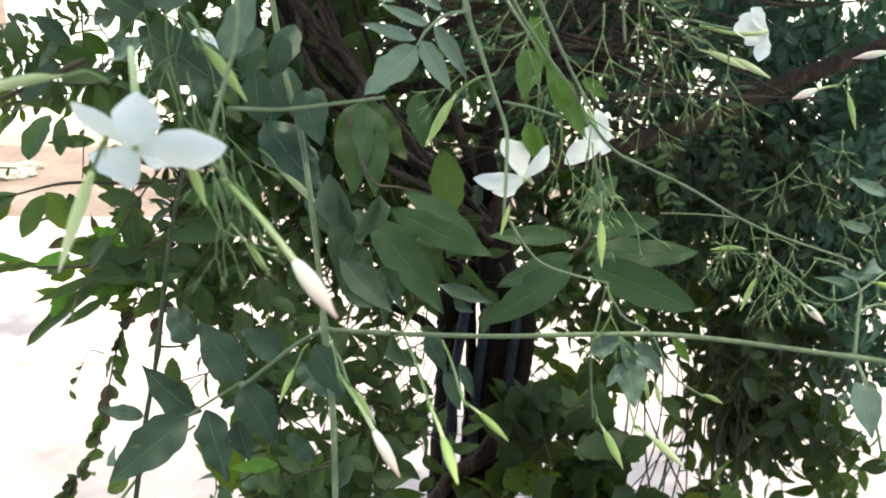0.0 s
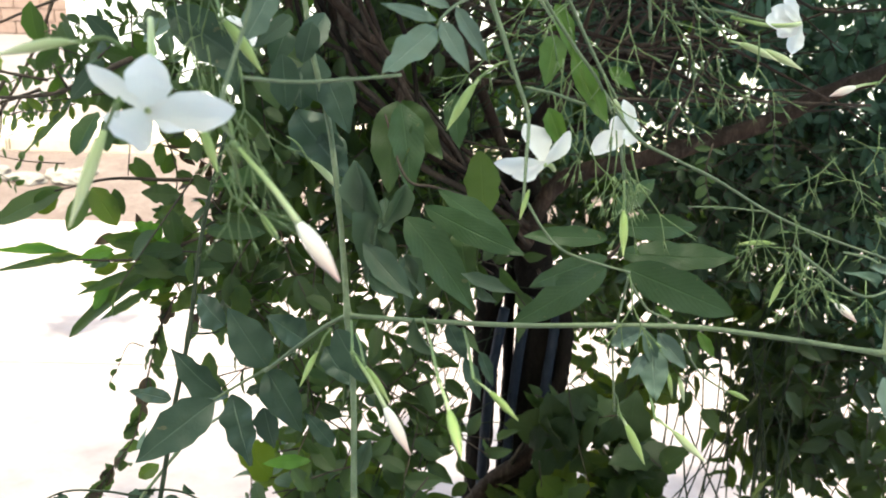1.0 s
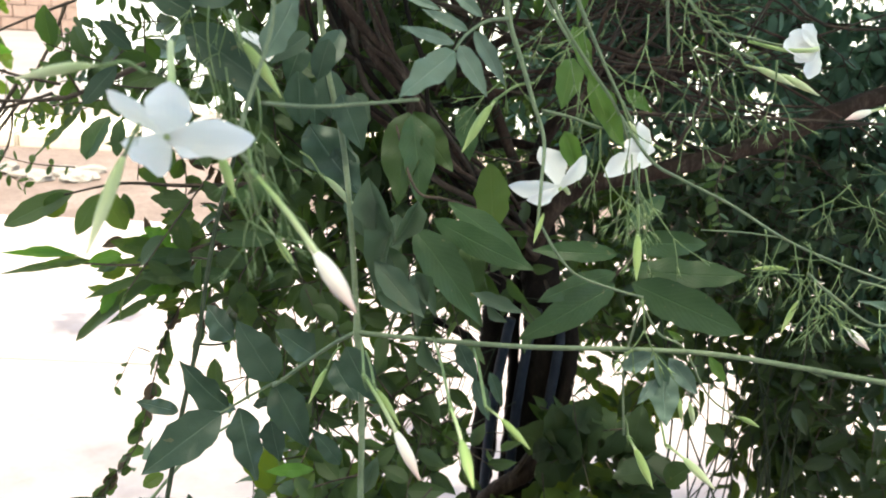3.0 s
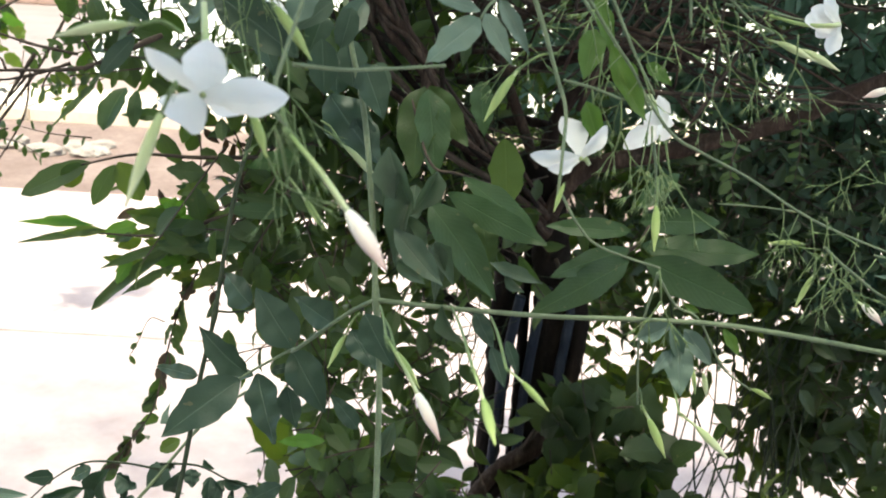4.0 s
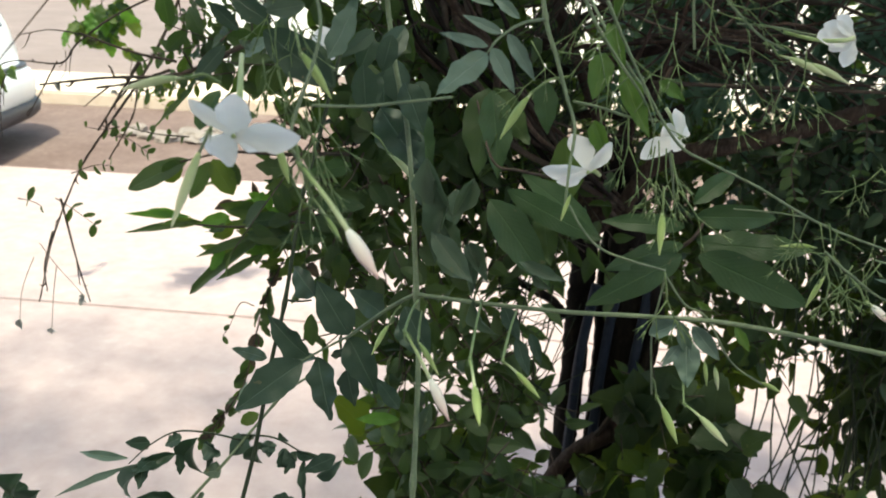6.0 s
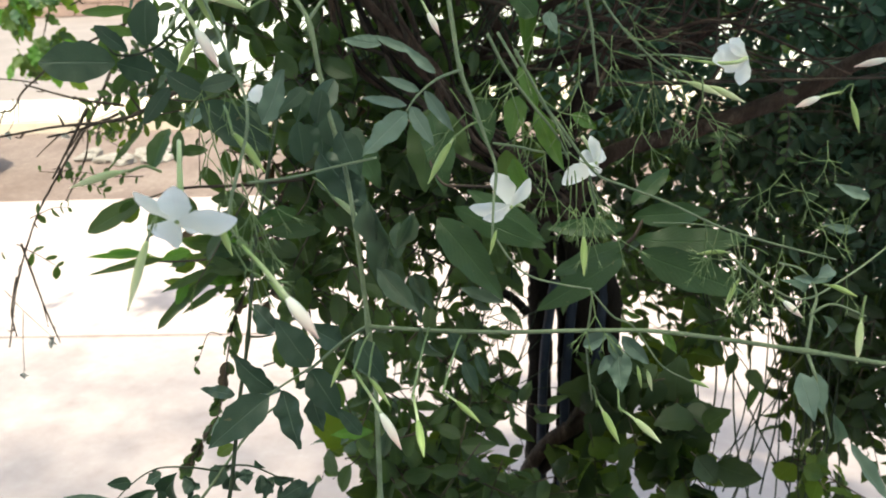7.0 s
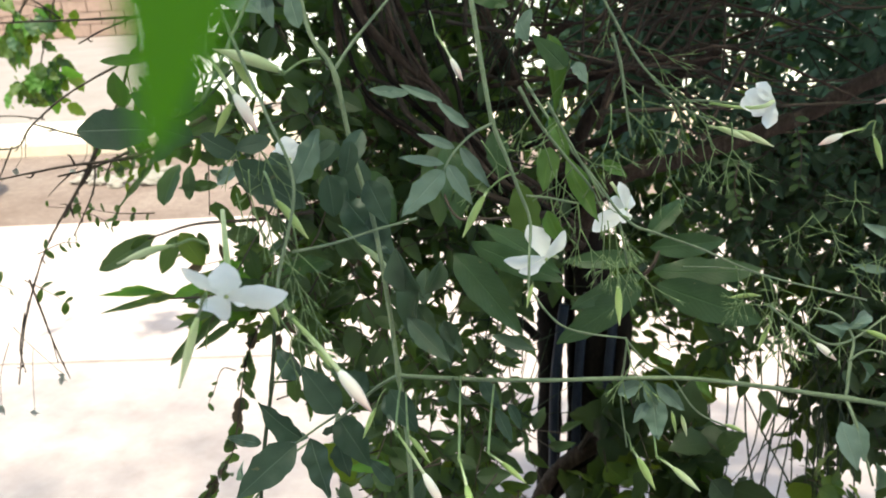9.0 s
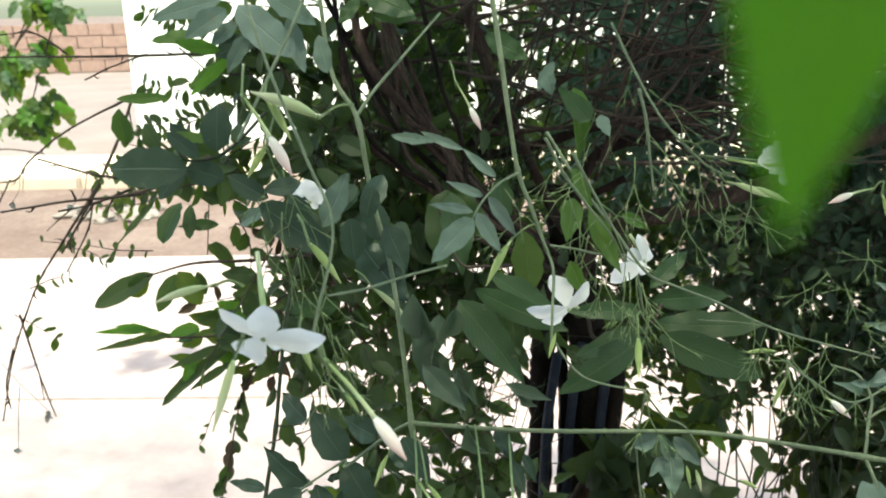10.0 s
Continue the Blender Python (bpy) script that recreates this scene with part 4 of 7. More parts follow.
strand = root("hanging_strand", "thin hanging strand with small dark leaves", "vine")
line = [(-0.3829, 0.7848, 1.1725), (-0.3962, 0.7682, 1.1362), (-0.4041, 0.7464, 1.0825), (-0.4097, 0.7274, 1.0347), (-0.4295, 0.7102, 1.0011), (-0.4414, 0.6983, 0.9768)]
part("strand_stem", tube(line, 0.0012, 0.0006, 5), TWIG, strand)
walkline = curve_through(line, 12)
rng = random.Random(5)
for i in range(4, len(walkline), 3):
    p = walkline[i]
    for s in range(rng.choice((1, 2, 2))):
        tip = p + Vector((rng.choice((-1, -1, 1)) * rng.uniform(0.003, 0.018), rng.uniform(-0.008, 0.008), -rng.uniform(0.008, 0.024)))
        leaf(strand, p, tip, rng.choice((0.45, 0.6, 0.7)), rng.choice(("curled", "oval", "oblong")), rng.choice((SHADE_LEAF, SHADE_LEAF, DEAD_LEAF)), rng.uniform(-65, 65))
fork = root("hanging_strand", "thin bare side strand with tiny leaves", "vine")
part("strand_stem", tube([(-0.4093, 0.7592, 1.1208), (-0.4248, 0.7562, 1.123), (-0.4337, 0.7452, 1.0988), (-0.4394, 0.7393, 1.0867)], 0.0008, 0.0004, 4), TWIG, fork)
for p in ((-0.4337, 0.7452, 1.0988), (-0.4300, 0.7500, 1.1100), (-0.4394, 0.7393, 1.0867)):
    leaf(fork, p, Vector(p) + Vector((rng.uniform(-0.012, 0.008), 0, -rng.uniform(0.006, 0.012))), 0.5, "oval", SHADE_LEAF, rng.uniform(-50, 50))

# ---- twigs over the pavement, with leaflets ----
def leaflet_twig(label, line, n, size, mat, r=0.002, rng=None, start=0.3):
    t = root("twig", label, "twig")
    part("twig_stem", tube(line, r * 0.7, r * 0.3, 5), TWIG, t)
    pts = curve_through(line, 12)
    for i in range(n):
        f = start + (1 - start) * i / max(1, n - 1)
        k = min(int(f * (len(pts) - 1)), len(pts) - 2)
        w = (pts[k + 1] - pts[k]).normalized()
        for s in (1, -1):
            if rng.random() < 0.18:
                continue
            out = (w.cross(FACE).normalized() * s + w * rng.uniform(0.2, 0.8) + Vector((0, rng.uniform(-0.5, 0.5), rng.uniform(-0.4, 0.2)))).normalized()
            leaf(t, pts[k], pts[k] + out * size * rng.uniform(0.45, 1.05), rng.choice((0.4, 0.5, 0.6)), "oval", mat, rng.uniform(-50, 50), "leaflet")
    return t


rng = random.Random(8)
def bare_twig(label, lines, r=0.0018):
    """A crooked twig with short side forks."""
    t = root("twig", label, "twig")
    for i, ln in enumerate(lines):
        pts = [Vector(p) + Vector((rng.gauss(0, 0.006), rng.gauss(0, 0.006), rng.gauss(0, 0.006))) * (0 < k < len(ln) - 1) for k, p in enumerate(ln)]
        part("twig_stem" if i == 0 else "twig_fork", tube(pts, (r if i == 0 else r * 0.6) * 0.8, r * 0.3, 6, 8, 0.55), TWIG, t)
        fine = curve_through(pts, 8)
        for k in range(3, len(fine) - 1, 5):
            way = (fine[k + 1] - fine[k]).normalized()
            out = (way * rng.uniform(0.4, 1.0) + Vector((rng.gauss(0, 0.6), rng.gauss(0, 0.4), rng.gauss(-0.1, 0.6)))).normalized() * rng.choice((0.006, 0.009, 0.014, 0.035))
            tip = fine[k] + out
            part("twig_fork", tube([fine[k], fine[k] + out * 0.5 + Vector((0, 0, rng.uniform(-0.004, 0.004))), tip], r * 0.4, r * 0.15, 4, 3), TWIG, t)
    return t


bare_twig("dark bare twig forking above the pavement", [
    [(-0.6546, 1.0405, 1.4533), (-0.6761, 1.0137, 1.3948), (-0.7008, 0.9846, 1.3325), (-0.7304, 0.9477, 1.2521), (-0.7744, 0.9163, 1.196), (-0.7929, 0.8823, 1.1161), (-0.7959, 0.8497, 1.0298)],
    [(-0.7008, 0.9846, 1.3325), (-0.7035, 0.9614, 1.2713), (-0.726, 0.937, 1.22)],
    [(-0.7851, 0.9029, 1.1668), (-0.7477, 0.8809, 1.0824), (-0.7262, 0.868, 1.0332)],
    [(-0.7902, 0.8856, 1.1234), (-0.7954, 0.8684, 1.0801), (-0.7868, 0.8574, 1.0446)]], 0.003)
bare_twig("dark bare twig with short thorny forks", [
    [(-0.5989, 1.0045, 1.467), (-0.691, 0.9638, 1.4179), (-0.755, 0.9305, 1.3701), (-0.7809, 0.9179, 1.353), (-0.8354, 0.8992, 1.3387), (-0.8934, 0.8701, 1.298)],
    [(-0.7774, 0.9188, 1.3532), (-0.787, 0.9044, 1.3204), (-0.8065, 0.8853, 1.2817)],
    [(-0.7358, 0.9406, 1.3847), (-0.7798, 0.9341, 1.3963), (-0.8345, 0.916, 1.3834)],
    [(-0.842, 0.8963, 1.3349), (-0.8523, 0.8834, 1.3069), (-0.8406, 0.8738, 1.2731)]], 0.0022)
bare_twig("dark bare twig crossing the shrub's edge", [
    [(-0.422, 0.801, 1.4103), (-0.476, 0.7788, 1.3863), (-0.5061, 0.7676, 1.376), (-0.5668, 0.7499, 1.3688), (-0.6396, 0.7283, 1.3587)],
    [(-0.5032, 0.7693, 1.3788), (-0.5361, 0.7552, 1.3627), (-0.5786, 0.7429, 1.3576)],
    [(-0.4974, 0.7739, 1.3873), (-0.5374, 0.768, 1.3981), (-0.605, 0.7569, 1.413)],
    [(-0.537, 0.7638, 1.3863), (-0.5538, 0.7447, 1.3459), (-0.571, 0.7288, 1.3143)]], 0.0036)
WITHERED = leaf_material("withered_petal", (0.4, 0.39, 0.36), (0.55, 0.53, 0.5), (0.5, 0.48, 0.42), (0.5, 0.5, 0.45), thin=0.4, rough=0.7, vein_amount=0.2, sides=0.1)
bare_twig("thin dark branch above the far wall", [
    [(-0.4152, 0.8941, 1.5169), (-0.4991, 0.8757, 1.5172), (-0.5764, 0.8587, 1.5173), (-0.6539, 0.8426, 1.5205), (-0.7312, 0.8247, 1.5174)],
    [(-0.5248, 0.8701, 1.5172), (-0.5563, 0.8569, 1.4965), (-0.5948, 0.8465, 1.4899)],
    [(-0.6152, 0.8507, 1.5189), (-0.6545, 0.8474, 1.537), (-0.6934, 0.8406, 1.543)]], 0.0026)
for ln in ([(-0.4427, 0.9, 1.4853), (-0.4883, 0.8864, 1.4736), (-0.5412, 0.8771, 1.4814)], [(-0.4479, 0.8873, 1.4468), (-0.5068, 0.8718, 1.4386), (-0.5621, 0.8552, 1.4239)], [(-0.4578, 0.9122, 1.5374), (-0.5043, 0.9062, 1.5515), (-0.5443, 0.9015, 1.5654)], [(-0.4597, 0.8732, 1.4083), (-0.5118, 0.8582, 1.3968), (-0.564, 0.8432, 1.3852)]):
    leaflet_twig("slim twig with small dark leaflets in a spray", ln, 10, 0.021, SHADE_LEAF, 0.0013, rng, 0.1)
dry = root("twig", "thin hanging twig with withered pale blossoms", "twig")
for b, m, t in (((-0.7579, 0.9141, 1.3687), (-0.7544, 0.9059, 1.3444), (-0.7613, 0.8975, 1.3282)), ((-0.6738, 0.9382, 1.3647), (-0.6741, 0.9274, 1.3368), (-0.6874, 0.9173, 1.321)),
                ((-0.7513, 0.8414, 1.0932), (-0.7502, 0.8283, 1.0574), (-0.7467, 0.8134, 1.0144)), ((-0.7769, 0.8442, 1.1211), (-0.7513, 0.8414, 1.0932), (-0.7098, 0.8393, 1.055)), ((-0.7818, 0.8361, 1.103), (-0.7911, 0.8185, 1.0632), (-0.7894, 0.8043, 1.0238))):
    part("twig_fork", tube([b, m, t], 0.0006, 0.0004, 5, 5, 0.2), DRY_TWIG, dry)
    for k in range(3):
        w = Vector((rng.gauss(0, 0.6), rng.gauss(-0.3, 0.3), rng.gauss(-0.7, 0.3))).normalized() * rng.uniform(0.008, 0.015)
        leaf(dry, t, Vector(t) + w, 0.6, "curled", WITHERED, rng.uniform(-40, 40), "withered_petal")
leaflet_twig("slim twig with paired leaflets", [(-0.7172, 0.9552, 1.2635), (-0.7387, 0.9482, 1.2588), (-0.7648, 0.9427, 1.2612)], 4, 0.017, SHADE_LEAF, 0.0013, rng, 0.1)
leaflet_twig("slim twig with paired leaflets", [(-0.7304, 0.9477, 1.2521), (-0.7001, 0.9531, 1.2464), (-0.6719, 0.9538, 1.2298)], 5, 0.017, SHADE_LEAF, 0.0013, rng, 0.2)
leaflet_twig("slim twig with paired leaflets", [(-0.7748, 0.9175, 1.1996), (-0.7433, 0.9298, 1.2119), (-0.7211, 0.9351, 1.2116)], 4, 0.016, SHADE_LEAF, 0.0013, rng, 0.2)
leaflet_twig("slim twig with paired leaflets", [(-0.7924, 0.901, 1.1664), (-0.7607, 0.9027, 1.15), (-0.7326, 0.9035, 1.1334)], 3, 0.02, SHADE_LEAF, 0.0013, rng, 0.4)
leaflet_twig("slim twig with paired leaflets", [(-0.8438, 0.8875, 1.1639), (-0.8249, 0.8911, 1.1612), (-0.8093, 0.8926, 1.1548)], 2, 0.02, SHADE_LEAF, 0.0013, rng, 0.4)
leaflet_twig("slim twig with small oval leaflets in a spray", [(-0.4904, 0.9019, 1.4133), (-0.5334, 0.886, 1.3988), (-0.5763, 0.8701, 1.3842), (-0.606, 0.8566, 1.3671)], 13, 0.018, SHADE_LEAF, 0.0015, rng, 0.1)
leaflet_twig("slim twig with small oval leaflets in a spray", [(-0.4743, 0.897, 1.3891), (-0.5232, 0.8783, 1.3711), (-0.5652, 0.8604, 1.3503), (-0.5986, 0.847, 1.3362)], 13, 0.018, SHADE_LEAF, 0.0015, rng, 0.1)
leaflet_twig("slim twig with small oval leaflets in a spray", [(-0.4811, 0.9136, 1.4388), (-0.524, 0.8977, 1.4242), (-0.5614, 0.8856, 1.4161)], 9, 0.02, SHADE_LEAF, 0.0015, rng, 0.1)
leaflet_twig("slim twig with yellowish leaflets", [(-0.6335, 0.8924, 1.3343), (-0.615, 0.8925, 1.3221), (-0.5951, 0.8929, 1.31)], 4, 0.018, BACKLIT_LEAF, 0.0008, rng, 0.1)
leaflet_twig("slim twig with small oval leaflets in a spray", [(-0.4532, 0.834, 1.3724), (-0.4979, 0.8203, 1.3652), (-0.5425, 0.8067, 1.358)], 7, 0.022, SHADE_LEAF, 0.0015, rng, 0.1)
leaflet_twig("slim twig with yellowish leaflets", [(-0.4977, 0.8181, 1.359), (-0.5262, 0.8081, 1.351), (-0.5551, 0.8003, 1.3493)], 5, 0.02, BACKLIT_LEAF, 0.001, rng, 0.1)
leaflet_twig("slim twig with paired leaflets", [(-0.502, 0.7954, 1.3003), (-0.5405, 0.7865, 1.3022), (-0.5761, 0.7802, 1.3088)], 5, 0.017, SHADE_LEAF, 0.0013, rng, 0.1)

for ln in ([(0.195, 0.8649, 1.3916), (0.204, 0.8541, 1.3562), (0.2021, 0.8403, 1.3202)], [(0.1419, 0.8194, 1.3563), (0.137, 0.8087, 1.3302), (0.1442, 0.799, 1.2981)]):
    leaflet_twig("slim hanging twig with paired dark leaflets", ln, 7, 0.016, SHADE_LEAF, 0.0013, rng, 0.1)
lush = root("leafy_branch", "hanging bough with bunches of bright green lobed leaves", "branch")
for line in (
    [(-1.4435, 2.8000, 2.5531), (-1.8235, 2.7000, 1.7531), (-1.9435, 2.7000, 1.5531), (-2.1271, 2.7000, 1.1866)],
    [(-1.8435, 2.7000, 1.7331), (-2.0228, 2.7200, 1.6173), (-2.1603, 2.7000, 1.3905)],
    [(-1.8435, 2.7000, 1.7331), (-2.1721, 2.7500, 1.4436), (-2.6264, 2.7000, 0.9952)],
):
    part("branchlet", tube(line, 0.006, 0.002, 6), TWIG, lush)
rng = random.Random(17)
for centre, n, sx, sz in (
    ((-2.1271, 2.7000, 1.1666), 49, 0.034, 0.024),
    ((-2.0503, 2.7000, 1.2285), 27, 0.026, 0.020),
    ((-1.9435, 2.7000, 1.5531), 30, 0.034, 0.018),
    ((-2.0228, 2.7000, 1.5873), 19, 0.026, 0.014),
    ((-2.1603, 2.7000, 1.3905), 19, 0.020, 0.034),
    ((-2.1721, 2.7000, 1.3436), 27, 0.024, 0.036),
    ((-2.0257, 2.7000, 1.4175), 27, 0.034, 0.020),
    ((-2.6264, 2.7000, 0.9752), 15, 0.020, 0.012),
):
    for k in range(n):
        b = Vector(centre) + Vector((rng.gauss(0, sx), rng.gauss(0, 0.05), rng.gauss(0.015, sz)))
        w = Vector((rng.gauss(0, 0.6), rng.gauss(-0.2, 0.4), rng.gauss(-0.9, 0.4))).normalized() * rng.uniform(0.045, 0.085)
        leaf(lush, b, b + w, rng.choice((0.5, 0.65, 0.8)), rng.choice(("lobed", "lobed", "ovate")), rng.choice((LIME_LEAF, BACKLIT_LEAF, BROAD_LEAF, BACKLIT_LEAF)), rng.uniform(-50, 50))


# ---- the jasmine ----
def stem(parent, points, r0, r1, mat=STEM, knots=(), name="stem"):
    return part(name, tube(points, r0, r1, 8, 8, 0.06, knots), mat, parent)


def bud(parent, base, tip, pedicel=None, fat=0.11, tube_share=0.55, mat=PINK_BUD, tube_mat=TUBE, bend=0.05):
    """A closed jasmine bud: a slim tube that swells into a pointed bud, in a small green calyx."""
    base, tip = Vector(base), Vector(tip)
    way = tip - base
    L = way.length
    sag = Vector((0, 0, -1)) * bend * L
    line = curve_through([base, base.lerp(tip, 0.33) - sag * 0.8, base.lerp(tip, 0.66) - sag * 0.6, tip], 8)
    n = len(line) - 1
    cut = max(1, int(tube_share * n))

    def tube_r(f):
        return L * fat * (0.13 + 0.06 * f)

    def bud_r(f):
        return L * fat * (0.19 + 0.3 * math.sin(math.pi * min(1.0, f) ** 0.8)) * (1 - max(0.0, f - 0.6) ** 1.4 * 2.7) + 0.0001
    ob = root_part("bud", parent)
    if tube_share > 0.02:
        part("bud_tube", add_tube(bmesh.new(), line[: cut + 1], tube_r, 8), tube_mat, ob)
    part("bud_tip", add_tube(bmesh.new(), line[cut:], bud_r, 9), mat, ob)
    bm = bmesh.new()
    d = way.normalized()
    a = d.orthogonal().normalized()
    b = d.cross(a)
    add_tube(bm, [base - d * L * 0.02, base + d * L * 0.035], (L * fat * 0.16, L * fat * 0.28), 7)
    for k in range(5):
        t = 2 * math.pi * k / 5
        o = (math.cos(t) * a + math.sin(t) * b) * L * fat * 0.3
        add_tube(bm, [base + d * L * 0.03 + o * 0.8, base + d * L * 0.08 + o * 1.2, base + d * L * 0.14 + o * 1.5], (L * fat * 0.06, L * fat * 0.015), 4)
    part("calyx", bm, SPRIG, ob)
    if pedicel:
        part("pedicel", tube([pedicel, base.lerp(Vector(pedicel), 0.5) + Vector((0, 0, 0.002)), base], 0.0006, 0.0006, 5), SPRIG, ob)
    return ob


def root_part(name, parent):
    ob = new(name)
    ob.parent = parent
    return ob


PETALS = {}


def petal_outline(v):
    rise = 0.3 + 0.7 * math.sin(math.pi / 2 * min(1.0, v / 0.6)) ** 1.6
    return rise * (1.0 if v < 0.6 else max(0.0, 1 - ((v - 0.6) / 0.4) ** 2) ** 0.8)



def petal_mesh(width, cup, back, seed):
    """A petal one long with a rounded, pointed blade, cupped and bent back."""
    key = (round(width, 2), round(cup, 2), round(back, 2), seed)
    if key not in PETALS:
        rng = random.Random(seed)
        verts, faces, uvs = leaf_arrays(width, petal_outline, 0.0, back, cup, 0.03, 18, 3, seed, 0.025)
        me = bpy.data.meshes.new("petal")
        verts = [(x + 0.02 * math.sin(5 * y + seed), y, z + 0.012 * math.sin(9 * y + 3 * x + seed)) for x, y, z in verts]
        me.from_pydata(verts, [], faces)
        layer = me.uv_layers.new(name="UVMap")
        for lp in me.loops:
            layer.data[lp.index].uv = uvs[lp.vertex_index]
        me.polygons.foreach_set("use_smooth", [True] * len(me.polygons))
        me.materials.append(PETAL)
        PETALS[key] = me
    return PETALS[key]


def flower(parent, centre, tips, tube_end=None, wide=0.55, cup=0.5, back=0.12, face=FACE, turns=(-16, 12, 20, -10, 8)):
    """An open flower: petals from the throat to each tip, and the tube behind."""
    ob = root_part("flower", parent)
    for k, tip in enumerate(tips):
        w = wide
        if len(tip) == 4:
            w = tip[3]
        p = part("petal", petal_mesh(w, cup, back, k), None, ob)
        p.matrix_basis = aimed(centre, tip[:3], turns[k % 5], face)
    bm = bmesh.new()
    bmesh.ops.create_uvsphere(bm, u_segments=8, v_segments=6, radius=0.0011, matrix=Matrix.Translation(centre))
    part("throat", bm, CREAM_BUD, ob)
    if tube_end:
        centre = tuple(Vector(centre) + Vector((0, 0.003, 0)))
        part("flower_tube", tube([centre, Vector(centre).lerp(Vector(tube_end), 0.5) + Vector((0, 0, 0.001)), tube_end], 0.0014, 0.0009, 8), TUBE, ob)
    return ob


def sprig(parent, base, way, length, forks, rng, r=0.00042, levels=0):
    """A spent flower spray: thin green forks that end in calyces with fine teeth."""
    base, way = Vector(base), Vector(way).normalized()
    bm = bmesh.new()

    def grow(p, d, L, depth):
        end = p + d * L
        mid = p.lerp(end, 0.5) + Vector((rng.gauss(0, 0.03), rng.gauss(0, 0.03), rng.gauss(0, 0.03))) * L
        add_tube(bm, curve_through([p, mid, end], 2), (r * (0.55 + 0.22 * depth), r * (0.48 + 0.17 * depth)), 5)
        if depth == 0:
            add_tube(bm, [end, end + d * 0.003], (r * 0.8, r * 1.5), 5)
            a = d.orthogonal().normalized()
            b = d.cross(a)
            for k in range(3):
                t = 2.09 * k + rng.random()
                o = math.cos(t) * a + math.sin(t) * b
                add_tube(bm, [end + d * 0.0028 + o * r, end + d * 0.006 + o * rng.uniform(0.001, 0.002)], (r * 0.5, r * 0.2), 3)
            return
        across = d.cross(Vector((rng.gauss(0, 0.35), 1, rng.gauss(0, 0.35)))).normalized()
        for k, s in enumerate((1, -1, 0)[: forks + (depth == 1 and rng.random() < 0.5)]):
            a = s * radians(rng.uniform(14, 38))
            grow(end, (d * math.cos(a) + across * math.sin(a)).normalized(), L * rng.uniform(0.6, 0.95), depth - 1)
    grow(base, way, length, levels or rng.choice((1, 1, 2)))
    return tagged(part("spray", bm, SPRIG, parent), kind="stuff")


# The upright stem with its node, and the long level shoot that leaves it.
centre_vine = root("jasmine_stem", "upright green jasmine stem with a side shoot and flower buds", "vine")
stem(centre_vine, [(-0.1560, 0.4473, 1.5831), (-0.1454, 0.4325, 1.5309), (-0.1292, 0.4247, 1.5063), (-0.1230, 0.4205, 1.4760), (-0.1189, 0.4190, 1.4525), (-0.1089, 0.4125, 1.4193), (-0.0997, 0.3988, 1.3762), (-0.0914, 0.3829, 1.3305), (-0.0843, 0.3672, 1.2949), (-0.0787, 0.3472, 1.2519), (-0.0746, 0.3314, 1.221), (-0.0684, 0.3123, 1.1651)], 0.0014, 0.0016, STEM, (0.2, 0.637, 0.86))
stem(centre_vine, [(-0.1292, 0.4255, 1.5052), (-0.1228, 0.4400, 1.5177), (-0.1148, 0.4550, 1.5296), (-0.0931, 0.5000, 1.5619)], 0.0011, 0.0008)
shoot = stem(centre_vine, [(-0.0914, 0.3829, 1.3305), (-0.0664, 0.3798, 1.3321), (-0.0387, 0.3765, 1.3343), (-0.0021, 0.3754, 1.3367), (0.0386, 0.3711, 1.3425), (0.0811, 0.3685, 1.3458), (0.1484, 0.354, 1.3471), (0.1721, 0.3441, 1.349), (0.2206, 0.3435, 1.3443)], 0.0013, 0.0012, STEM, (0.0, 0.75), "shoot")
stem(centre_vine, [(-0.0915, 0.3831, 1.331), (-0.1087, 0.3862, 1.3183), (-0.1352, 0.3874, 1.2946), (-0.1475, 0.4176, 1.2797), (-0.1644, 0.4098, 1.2698), (-0.1742, 0.4042, 1.2635)], 0.0011, 0.0007, STEM, (), "leaf_stalk")

left_leaf = root_part("compound_leaf", centre_vine)
for b, t, w, tl in (
    ((-0.1739, 0.4042, 1.2632), (-0.2089, 0.374, 1.2376), 0.42, 8), ((-0.1712, 0.4075, 1.2658), (-0.2014, 0.4033, 1.2887), 0.42, -12), ((-0.1635, 0.4052, 1.268), (-0.1472, 0.3855, 1.2363), 0.42, 10),
    ((-0.1476, 0.4179, 1.2806), (-0.1696, 0.4182, 1.3143), 0.5, 12), ((-0.1473, 0.4173, 1.2785), (-0.1215, 0.402, 1.2526), 0.48, -10), ((-0.2009, 0.4072, 1.2596), (-0.2278, 0.4135, 1.2596), 0.3, 25),
    ((-0.1586, 0.4405, 1.2425), (-0.1519, 0.4341, 1.2177), 0.55, 15), ((-0.1261, 0.422, 1.2969), (-0.1431, 0.4116, 1.3136), 0.6, 20), ((-0.1143, 0.4211, 1.2947), (-0.0987, 0.4125, 1.2756), 0.5, -12),
    ((-0.1858, 0.4502, 1.2889), (-0.21, 0.4612, 1.3033), 0.6, -20), ((-0.1727, 0.4217, 1.2578), (-0.1976, 0.4258, 1.2493), 0.3, 40), ((-0.1632, 0.4241, 1.2605), (-0.1537, 0.4359, 1.2597), 0.4, 30),
):
    leaf(left_leaf, b, t, w * 1.22, "ovate", JASMINE_LEAF, tl, "leaflet")

